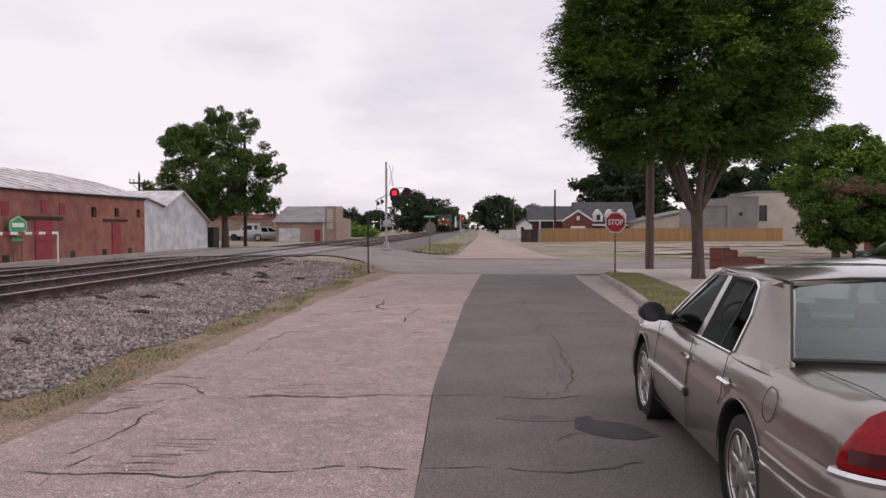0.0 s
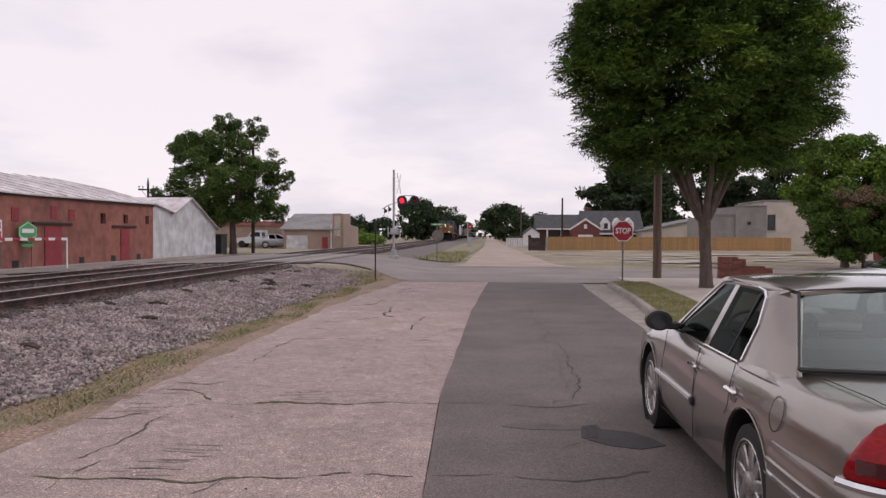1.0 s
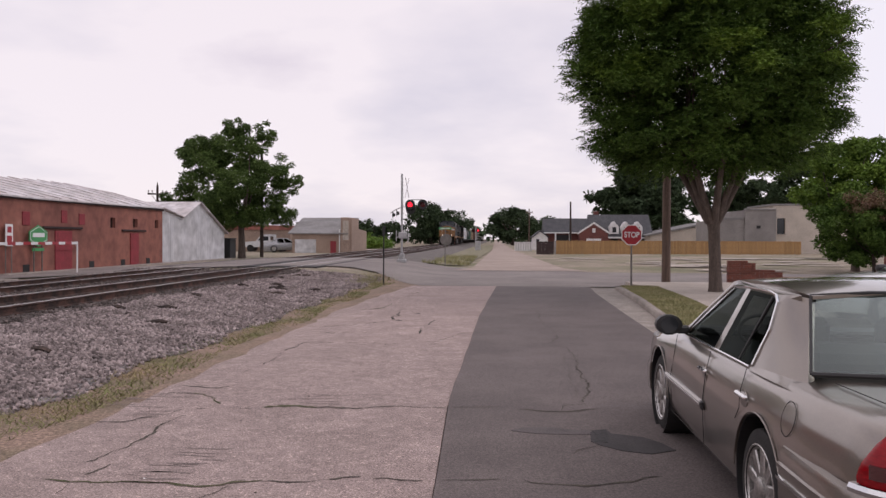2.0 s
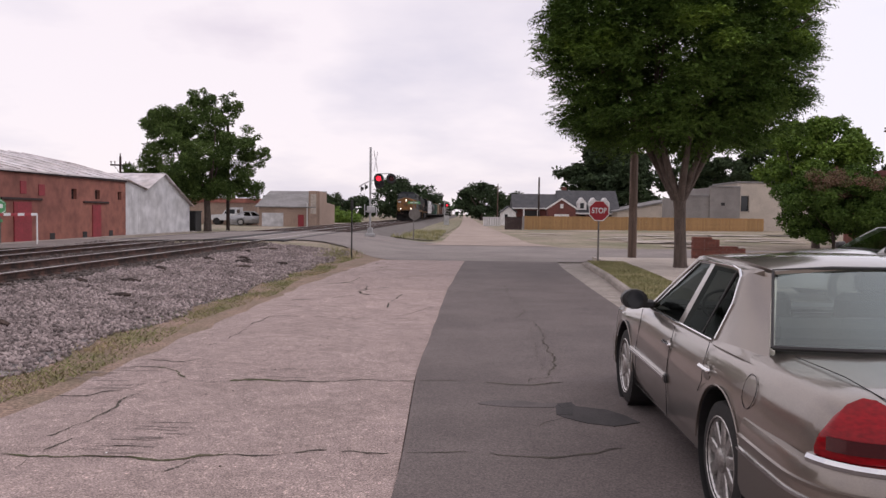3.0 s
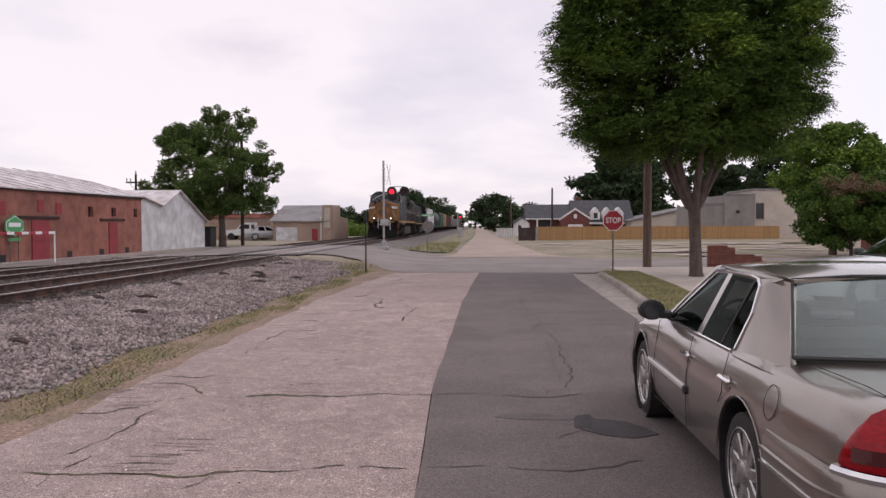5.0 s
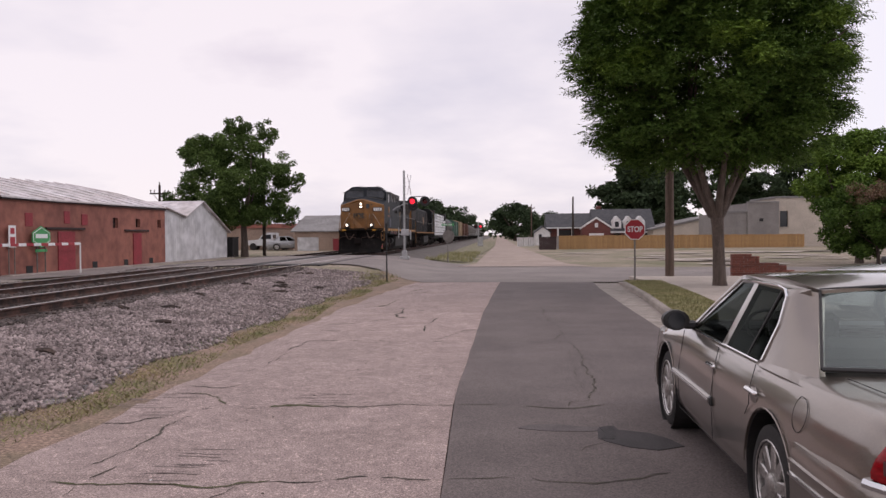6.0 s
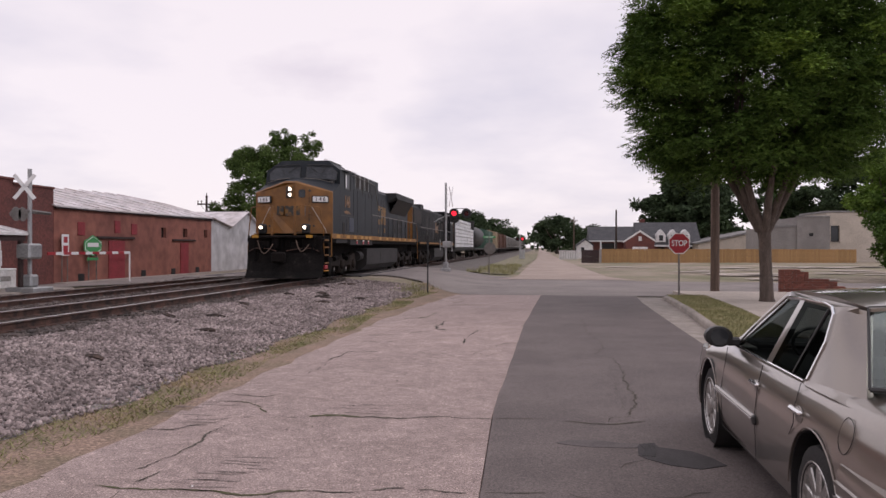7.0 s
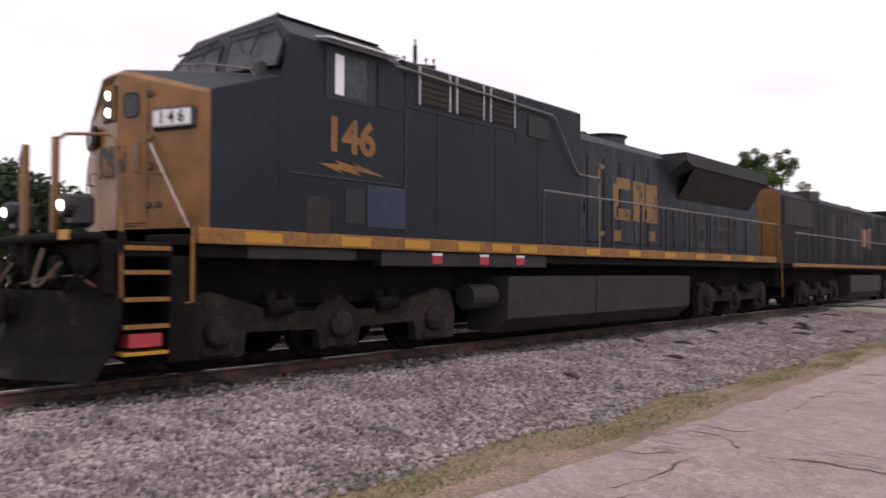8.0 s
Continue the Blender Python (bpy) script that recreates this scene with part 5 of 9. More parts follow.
    for sx in (-1, 1):
        x = sx * (W - 0.008)
        for y0, y1 in ((3.66, 4.37), (4.55, 5.25), (5.45, 6.14)):
            v = part("vent", Shape().box(min(x - sx * 0.02, x + sx * 0.014), max(x - sx * 0.02, x + sx * 0.014), y0, y1, 4.37, 4.94), GRILLE, k, "black cooling grille")
            s = Shape()
            for j in range(6):
                s.box(min(x, x + sx * 0.03), max(x, x + sx * 0.03), y0, y1, 4.40 + j * 0.09, 4.43 + j * 0.09)
            part("louvre", s, GRILLE, v)
            for y in (y0, y1):
                part("vent_post", Shape().box(min(x, x + sx * 0.03), max(x, x + sx * 0.03), y - 0.026, y + 0.026, 4.36, 4.95), STEEL, k)
        part("side_grille", Shape().box(min(x, x + sx * 0.016), max(x, x + sx * 0.016), 6.58, 7.27, 4.27, 4.66, 0.004), OPENING_SHADE, k, "black recessed grille")
        for y in (5.0, 6.2, 6.95):
            part("soot_streak", Shape().box(min(x, x + sx * 0.005), max(x, x + sx * 0.005), y, y + 0.13, 4.08, 4.36), GRILLE, k)
        part("drip_rail", Shape().box(min(x, x + sx * 0.012), max(x, x + sx * 0.012), 3.45, 6.45, 4.28, 4.30), BLACK, k)
        s = Shape()
        bar(s, (sx * (W - 0.02), 3.15, 4.86), (sx * (W + 0.05), 3.25, 4.84), (sx * (W + 0.05), 7.30, 4.76), (sx * (W + 0.05), 7.42, 4.70), (sx * (W + 0.04), 8.20, 3.78), (sx * (W + 0.03), 8.28, 3.74), (sx * (W + 0.03), 9.12, 3.72), (sx * (W - 0.02), 9.18, 3.66), (sx * (W - 0.02), 9.18, 2.3), r=0.021)
        part("roof_handrail", s, POST_STEEL, k, "long dull steel handrail")
        for y in (4.1, 5.6, 6.9):
            part("panel_joint", Shape().box(min(x, x + sx * 0.006), max(x, x + sx * 0.006), y - 0.007, y + 0.007, 2.4, 4.25), BLACK, k)
    part("cabinet_roof", Shape().box(-1.3, 1.3, 3.4, 8.38, 5.018, 5.04), LOCO_ROOF, k)
    # narrow engine hood
    H = 0.98
    def hood(y, top=4.86):
        return [(-H, y, D), (-H, y, top - 0.2), (-H + 0.2, y, top), (H - 0.2, y, top), (H, y, top - 0.2), (H, y, D)]
    h = part("engine_hood", Shape().loft([hood(8.422), hood(20.2)]), HOOD_BLUE, loco, "dark blue engine hood with doors")
    for sx in (-1, 1):
        x = sx * H
        for i in range(15):
            y = 8.9 + i * 0.72
            z1 = 4.35 if y < 13 else 3.4
            part("hood_door", Shape().box(min(x, x + sx * 0.022), max(x, x + sx * 0.022), y, y + 0.66, 2.45, z1, 0.006), HOOD_BLUE, h)
            if i % 2 == 0:
                part("latch", Shape().box(min(x, x + sx * 0.045), max(x, x + sx * 0.045), y + 0.56, y + 0.60, 3.1, 3.3), BLACK, h)
        # worn gold block marks where the lettering is
        for y0, y1, z0, z1 in ((10.05, 10.16, 2.6, 4.2), (10.16, 10.34, 4.1, 4.2), (10.16, 10.34, 2.6, 2.7), (10.72, 10.98, 3.0, 3.98), (10.98, 11.55, 3.72, 3.98), (10.98, 11.55, 3.0, 3.26), (11.7, 12.28, 3.0, 3.96), (12.36, 12.96, 3.0, 3.94), (10.75, 11.1, 2.5, 2.75), (12.5, 12.85, 2.55, 2.8)):
            part("gold_marking", Shape().box(min(x, x + sx * 0.028), max(x, x + sx * 0.028), y0, y1, z0, z1), GOLD_WORN, h, "worn gold block marking")
        for y in (15.15, 15.6, 16.6, 17.0, 17.4, 17.8):
            for z in (2.62, 3.10):
                part("hood_grille", Shape().box(min(x, x + sx * 0.027), max(x, x + sx * 0.027), y, y + 0.28, z, z + 0.38), GRILLE, h)
    s = Shape().lathe([(4.80, 0.62), (5.04, 0.60), (5.10, 0.66), (5.12, 0.60)], "z", (0.1, 11.75, 0), 20)
    part("exhaust_stack", s, LOCO_ROOF, h)
    for y in (9.25, 9.6, 9.95, 10.3):
        part("roof_vent", Shape().lathe([(4.82, 0.15), (4.95, 0.15), (5.01, 0.08)], "z", (0.45, y, 0), 12), LOCO_ROOF, h)
    def wing(y, d):
        return [(-H, y, 4.30), (-1.5, y, 4.52 + d), (-1.5, y, 4.84), (1.5, y, 4.84), (1.5, y, 4.52 + d), (H, y, 4.30)]
    part("radiator_wing", Shape().loft([wing(13.6, 0.12), wing(14.1, 0), wing(19.6, 0)]), LOCO_ROOF, h, "sooty flared radiator housing")
    s = Shape()
    for sx in (-1, 1):
        s.add([(sx * (H + 0.01), 14.2, 3.72), (sx * (H + 0.01), 19.4, 3.72), (sx * 1.46, 19.4, 4.5), (sx * 1.46, 14.2, 4.5)], [(0, 1, 2, 3)])
    part("radiator_screen", s, GRILLE, h)
    part("rear_platform", Shape().box(-1.45, 1.45, 20.2, 20.9, 2.05, 2.14, 0.01), UNDER, loco)
    for sx in (-1, 1):
        handrail(loco, 7.1, 20.3, sx * (W - 0.02), D, 3.32, 1.32)
        s = Shape()
        for z in (1.0, 1.4, 1.8):
            s.box(min(sx * 1.0, sx * 1.52), max(sx * 1.0, sx * 1.52), 20.35, 20.8, z, z + 0.03)
        part("rear_step", s, UNDER, loco)
        bar_s = Shape()
        bar(bar_s, (sx * 1.55, 20.3, 3.3), (sx * 1.55, 20.75, 2.6), (sx * 1.55, 20.8, 1.0), r=0.02)
        part("rear_grab_iron", bar_s, STRIPE, loco)
        # fuel tank side
        y0, y1 = 6.0, 13.65
        o = [(0.6 * sx, 0.72), (1.2 * sx, 0.68), (1.52 * sx, 0.95), (1.55 * sx, 1.70), (0.6 * sx, 1.72)]
        part("fuel_tank", Shape().prism(o, "y", y0, 9.05).prism(o, "y", 9.08, y1), TANK, loco, "dusty dark fuel tank")
        part("air_reservoir", Shape().tube([(sx * 1.2, 5.2, 1.35), (sx * 1.2, 5.9, 1.35)], 0.22, 14), SKIRT_GREY, loco)
        part("equipment_box", Shape().box(min(sx * 0.6, sx * 1.3), max(sx * 0.6, sx * 1.3), 13.75, 14.3, 0.95, 1.7, 0.04), UNDER, loco)
        part("step_light", Shape().box(min(sx * 1.2, sx * 1.45), max(sx * 1.2, sx * 1.45), 8.2, 8.75, D, 2.72, 0.02), HOOD_BLUE, loco)
        part("box_reflector", Shape().box(min(sx * 1.45, sx * 1.457), max(sx * 1.45, sx * 1.457), 8.4, 8.56, 2.48, 2.66), STRIPE_RED, loco)
        side_frame(loco, 2.32, 1.97, sx)
        side_frame(loco, 17.4, 2.05, sx)
    wheelsets(loco, [0.35, 2.32, 4.29, 15.35, 17.4, 19.45], 0.53, TURNING)
    ROLLING.append((loco, 0.0))
    return loco


def build_second_locomotive():
    """The trailing unit: flat-sided long hood, gold front, dusty dark flanks."""
    u = thing("second_locomotive", pose(TRACK, 0, 0), "dusty dark blue locomotive running hood first, gold hood end", "locomotive", "train on the main track")
    D = 2.29
    part("underframe", Shape().box(-1.5, 1.5, 0, 21, 1.92, 2.1, 0.02).box(-0.9, 0.9, 0.2, 20.8, 1.3, 1.95).box(-0.2, 0.2, -0.7, 21.7, 1.25, 1.5), UNDER, u)
    def cab(y, w, top):
        return [(-w, y, 2.1), (-w, y, top - 0.35), (-w + 0.45, y, top), (w - 0.45, y, top), (w, y, top - 0.35), (w, y, 2.1)]
    c = part("cab", Shape().loft([cab(1.05, 1.52, 4.98), cab(3.3, 1.52, 5.0)]), UNIT_BLACK, u, "dark cab side")
    f = part("cab_front", Shape().loft([cab(1.0, 1.53, 4.99), cab(1.045, 1.53, 4.99)]), LOCO_YELLOW, u, "gold cab front")
    for x in (-1.2, 0.55):
        part("front_window", Shape().box(x, x + 0.65, 0.975, 1.0, 3.85, 4.35, 0.02), PANE, f)
    part("low_nose", Shape().box(-0.85, 0.85, 0.1, 1.0, 2.1, 3.5, 0.08), LOCO_YELLOW, u, "gold low nose")
    H = 0.92
    def hood(y, top=4.72):
        return [(-H, y, 2.1), (-H, y, top - 0.2), (-H + 0.2, y, top), (H - 0.2, y, top), (H, y, top - 0.2), (H, y, 2.1)]
    h = part("long_hood", Shape().loft([hood(3.302), hood(20.3)]), UNIT_BLACK, u, "dusty long hood")
    part("hood_roof", Shape().box(-0.7, 0.7, 3.4, 20.2, 4.718, 4.74), LOCO_ROOF, h)
    for sx in (-1, 1):
        x = sx * 1.52
        part("side_window", Shape().box(min(x, x + sx * 0.012), max(x, x + sx * 0.012), 1.5, 2.9, 3.75, 4.3), PANE, c)
        x = sx * H
        for i in range(13):
            y = 5.6 + i * 0.85
            part("hood_door", Shape().box(min(x, x + sx * 0.022), max(x, x + sx * 0.022), y, y + 0.78, 2.4, 4.2, 0.006), UNIT_BLACK if i not in (4, 5, 9) else TANK, h)
        part("intake_grille", Shape().box(min(x, x + sx * 0.03), max(x, x + sx * 0.03), 3.5, 5.4, 3.3, 4.3), GRILLE, h)
        part("radiator_grille", Shape().box(min(x, x + sx * 0.03), max(x, x + sx * 0.03), 16.6, 19.9, 3.5, 4.42), GRILLE, h, "black radiator grille")
        part("gold_marking", Shape().box(min(x, x + sx * 0.028), max(x, x + sx * 0.028), 7.4, 7.7, 2.9, 3.9).box(min(x, x + sx * 0.028), max(x, x + sx * 0.028), 8.1, 8.9, 3.0, 3.8), LOCO_YELLOW, h, "worn gold block marking")
        part("sill_stripe", Shape().box(min(sx * 1.49, sx * 1.53), max(sx * 1.49, sx * 1.53), 0.2, 20.9, 2.0, 2.12), STRIPE, u, "thin dull gold sill stripe")
        handrail(u, 3.4, 20.6, sx * 1.5, 2.1, 3.15, 1.43)
        o = [(0.6 * sx, 0.75), (1.2 * sx, 0.72), (1.45 * sx, 1.0), (1.45 * sx, 1.7), (0.6 * sx, 1.7)]
        part("fuel_tank", Shape().prism(o, "y", 7.9, 13.2), TANK, u)
        side_frame(u, 4.0, 1.95, sx)
        side_frame(u, 17.0, 1.95, sx)
        s = Shape()
        for z in (1.0, 1.4, 1.8):
            s.box(min(sx * 1.0, sx * 1.5), max(sx * 1.0, sx * 1.5), 0.1, 0.5, z, z + 0.03)
        part("step", s, UNDER, u)
    for y in (9.0, 13.8):
        part("roof_fan", Shape().lathe([(4.72, 0.5), (4.86, 0.5), (4.88, 0.4)], "z", (0, y, 0), 16), LOCO_ROOF, h)
    part("dynamic_brake_blister", Shape().box(-0.95, 0.95, 15.6, 16.9, 4.5, 4.92, 0.05), LOCO_ROOF, h)
    part("exhaust_stack", Shape().box(-0.3, 0.3, 6.2, 7.4, 4.5, 4.75, 0.04), LOCO_ROOF, h)
    wheelsets(u, [2.05, 4.0, 5.95, 15.05, 17.0, 18.95], 0.53, TURNING_BACK)
    part("hood_end", Shape().loft([hood(20.305), hood(20.345)]), LOCO_YELLOW, h, "gold hood end")
    part("end_door", Shape().box(-0.3, 0.3, 20.345, 20.36, 2.3, 4.1, 0.005), LOCO_YELLOW, h)
    ROLLING.append((u, 42.9))


def freight_truck(parent, y):
    z = RAIL_Z
    for sx in (-1, 1):
        x = sx * 1.02
        o = [(y - 1.2, z + 0.36), (y - 1.2, z + 0.62), (y - 0.5, z + 0.86), (y + 0.5, z + 0.86), (y + 1.2, z + 0.62), (y + 1.2, z + 0.36), (y + 0.6, z + 0.36), (y + 0.35, z + 0.2), (y - 0.35, z + 0.2), (y - 0.6, z + 0.36)]
        part("truck_frame", Shape().prism(o, "x", x - 0.07, x + 0.07), TRUCK, parent)
    prof = [(-0.06, 0.08), (-0.06, 0.4), (0.05, 0.46), (0.07, 0.46), (0.08, 0.1)]
    for d in (-0.88, 0.88):
        s = Shape()
        s.lathe([(0.755 - a, b) for a, b in prof], "x", (0, y + d, z + 0.46), 18)
        s.lathe([(-0.755 + a, b) for a, b in prof], "x", (0, y + d, z + 0.46), 18)
        s.tube([(-0.9, y + d, z + 0.46), (0.9, y + d, z + 0.46)], 0.07, 6)
        part("wheelset", s, UNDER, parent)


def freight_base(u, length, m):
    part("underframe", Shape().box(-0.35, 0.35, -0.5, length + 0.5, 1.3, 1.62).box(-1.4, 1.4, 0.2, length - 0.2, 1.5, 1.66, 0.01), m, u)
    freight_truck(u, 2.2)
    freight_truck(u, length - 2.2)


def build_lumber_car():
    u = thing("centerbeam_flatcar", pose(TRACK, 0, 0), "centerbeam flatcar with bulkheads and dark frame", "flatcar", "train on the main track")
    L = 21.5
    freight_base(u, L, CAR_BLACK)
    part("deck", Shape().box(-1.5, 1.5, 0.2, L - 0.2, 1.62, 1.74, 0.01), CAR_BLACK, u)
    for y in (0.25, L - 0.25):
        part("bulkhead", Shape().box(-1.45, 1.45, y - 0.1, y + 0.1, 1.7, 5.0, 0.03), CAR_BLACK, u)
    part("centre_beam", Shape().box(-0.08, 0.08, 0.3, L - 0.3, 4.7, 4.95).box(-0.05, 0.05, 0.3, L - 0.3, 1.7, 4.7), CAR_BLACK, u)
    rnd = random.Random(8)
    for sx in (-1, 1):
        for i in range(5):
            n = 4 if i not in (0, 4) else 3
            for j in range(n):
                y0 = 0.6 + i * 4.08
                z0 = 1.78 + j * 0.72
                x0, x1 = sorted((sx * 0.09, sx * (1.44 + rnd.uniform(-0.02, 0.02))))
                b = part("lumber_bundle", Shape().box(x0, x1, y0 + rnd.uniform(0, 0.1), y0 + 3.95, z0, z0 + 0.68, 0.03), LUMBER, u, "bundle of lumber in white wrapping")
                if sx > 0:
                    s = Shape()
                    for k in range(3):
                        w = rnd.uniform(0.5, 1.0)
                        yy = y0 + 0.3 + k * 1.2
                        s.box(1.445, 1.47, yy, yy + w, z0 + 0.3, z0 + 0.42)
                    part("wrap_mark", s, CAR_GREY, b)
    ROLLING.append((u, 44.0))


def build_tank_car(at):
    u = thing("tank_car", pose(TRACK, 0, 0), "black railway tank car with a top dome", "tank car", "train on the main track")
    L = 17.0
    freight_base(u, L, CAR_BLACK)
    part("tank", Shape().lathe([(0.4, 0.2), (0.45, 0.9), (0.8, 1.35), (1.1, 1.48), (L - 1.1, 1.48), (L - 0.8, 1.35), (L - 0.45, 0.9), (L - 0.4, 0.2)], "y", (0, 0, 3.2), 24), CAR_BLACK, u, smooth=40)
    part("dome", Shape().lathe([(4.5, 0.5), (4.95, 0.5), (5.0, 0.4)], "z", (0, L / 2, 0), 16), CAR_BLACK, u)
    s = Shape()
    bar(s, (1.5, 0.4, 2.7), (1.5, L - 0.4, 2.7))
    bar(s, (-1.5, 0.4, 2.7), (-1.5, L - 0.4, 2.7))
    part("handrail", s, CAR_BLACK, u)
    ROLLING.append((u, at))


def build_boxcar(at, paint, label, tall=4.7):
    u = thing("boxcar", pose(TRACK, 0, 0), label, "boxcar", "train on the main track")
    L = 16.6
    freight_base(u, L, CAR_BLACK)
    def ring(y):
        return [(-1.5, y, 1.6), (-1.5, y, tall - 0.2), (-0.9, y, tall), (0.9, y, tall), (1.5, y, tall - 0.2), (1.5, y, 1.6)]
    part("body", Shape().loft([ring(0.1), ring(L - 0.1)]), paint, u)
    post = Shape().box(-0.03, 0.03, 0, 0.1, 1.7, tall - 0.25).mesh("side_post", paint)
    leaf = Shape().box(-0.035, 0.035, 6.9, 9.9, 1.75, tall - 0.35, 0.02).mesh("sliding_door", paint)
    for sx in (-1, 1):
        for i in range(14):
            if not 5 < i < 9:
                part("side_post", post, paint, u, "", 0.0, pose(sx * 1.52, 0.4 + i * 1.2, 0))
        part("sliding_door", leaf, paint, u, "", 0.0, pose(sx * 1.535, 0, 0))
    ROLLING.append((u, at))


def build_hopper(at):
    u = thing("covered_hopper", pose(TRACK, 0, 0), "grey ribbed covered hopper wagon", "hopper", "train on the main track")
    L = 17.6
    freight_base(u, L, CAR_BLACK)
    def ring(y, lo):
        return [(-1.5, y, lo), (-1.55, y, 3.2), (-1.5, y, 4.4), (-0.8, y, 4.75), (0.8, y, 4.75), (1.5, y, 4.4), (1.55, y, 3.2), (1.5, y, lo)]
    part("body", Shape().loft([ring(0.3, 3.6), ring(2.6, 1.9), ring(L - 2.6, 1.9), ring(L - 0.3, 3.6)]), CAR_GREY, u)
    tall_post = Shape().box(-0.05, 0.05, 0, 0.1, 2.2, 4.35).mesh("side_post", CAR_GREY)
    short_post = Shape().box(-0.05, 0.05, 0, 0.1, 3.0, 4.35).mesh("side_post", CAR_GREY)
    for sx in (-1, 1):
        for i in range(13):
            part("side_post", tall_post if 1 < i < 11 else short_post, CAR_GREY, u, "", 0.0, pose(sx * 1.55, 1.2 + i * 1.27, 0))
    part("roof_walk", Shape().box(-0.4, 0.4, 0.6, L - 0.6, 4.78, 4.84), CAR_GREY, u)
    for k in range(3):
        y = 4.4 + k * 4.4
        part("hopper_chute", Shape().loft([[(-1.2, y - 1.6, 1.95), (1.2, y - 1.6, 1.95), (1.2, y + 1.6, 1.95), (-1.2, y + 1.6, 1.95)], [(-0.4, y - 0.4, 0.95), (0.4, y - 0.4, 0.95), (0.4, y + 0.4, 0.95), (-0.4, y + 0.4, 0.95)]]), CAR_GREY, u)
    ROLLING.append((u, at))
    return u


def build_train():
    build_locomotive()
    build_second_locomotive()
    build_lumber_car()
    build_tank_car(67.0)
    build_boxcar(85.5, CAR_GREEN, "faded green boxcar with sliding door", 4.6)
    build_boxcar(103.2, CAR_TAN, "tan boxcar with sliding door", 4.8)
    build_boxcar(121.0, CAR_BROWN, "rust-brown boxcar with sliding door", 4.6)
    build_boxcar(138.7, CAR_BROWN, "rust-brown boxcar with sliding door", 4.8)
    first = build_hopper(156.5)
    for k in range(1, 12):
        ROLLING.append((copy_thing(first, pose(TRACK, 0, 0)), 156.5 + k * 18.9))


# ---- road vehicles ----
def sweep(path, profile, cap=True):
    """A vertical profile of (outward, z) carried along a plan path; the path runs with its outside on its right."""
    pts = [Vector(p) for p in path]
    rings = []
    for i, p in enumerate(pts):
        d = (pts[min(i + 1, len(pts) - 1)] - pts[max(i - 1, 0)]).normalized()
        n = Vector((d.y, -d.x))
        prof = profile(i / (len(pts) - 1)) if callable(profile) else profile
        rings.append([(p.x + n.x * o, p.y + n.y * o, z) for o, z in prof])
    return Shape().loft(rings, True, cap)


def rounded(path, per=4):
    """A soft curve through plan points."""
    out = []
    for i in range(len(path) - 1):
        p0, p1, p2, p3 = (Vector(path[max(min(i + k, len(path) - 1), 0)]) for k in (-1, 0, 1, 2))
        for j in range(per):
            t = j / per
            out.append(0.5 * ((2 * p1) + (p2 - p0) * t + (2 * p0 - 5 * p1 + 4 * p2 - p3) * t * t + (3 * p1 - p0 - 3 * p2 + p3) * t ** 3))
    out.append(Vector(path[-1]))
    return out


def slab(points, inward, parent, name, material, label=""):
    """A flat panel through the given corners, thick in one direction; a pane is one sheet."""
    if inward is None:
        return part(name, Shape().add(points, [tuple(range(len(points)))]), material, parent, label)
    return part(name, Shape().loft([[Vector(p) for p in points], [Vector(p) + Vector(inward) for p in points]]), material, parent, label)


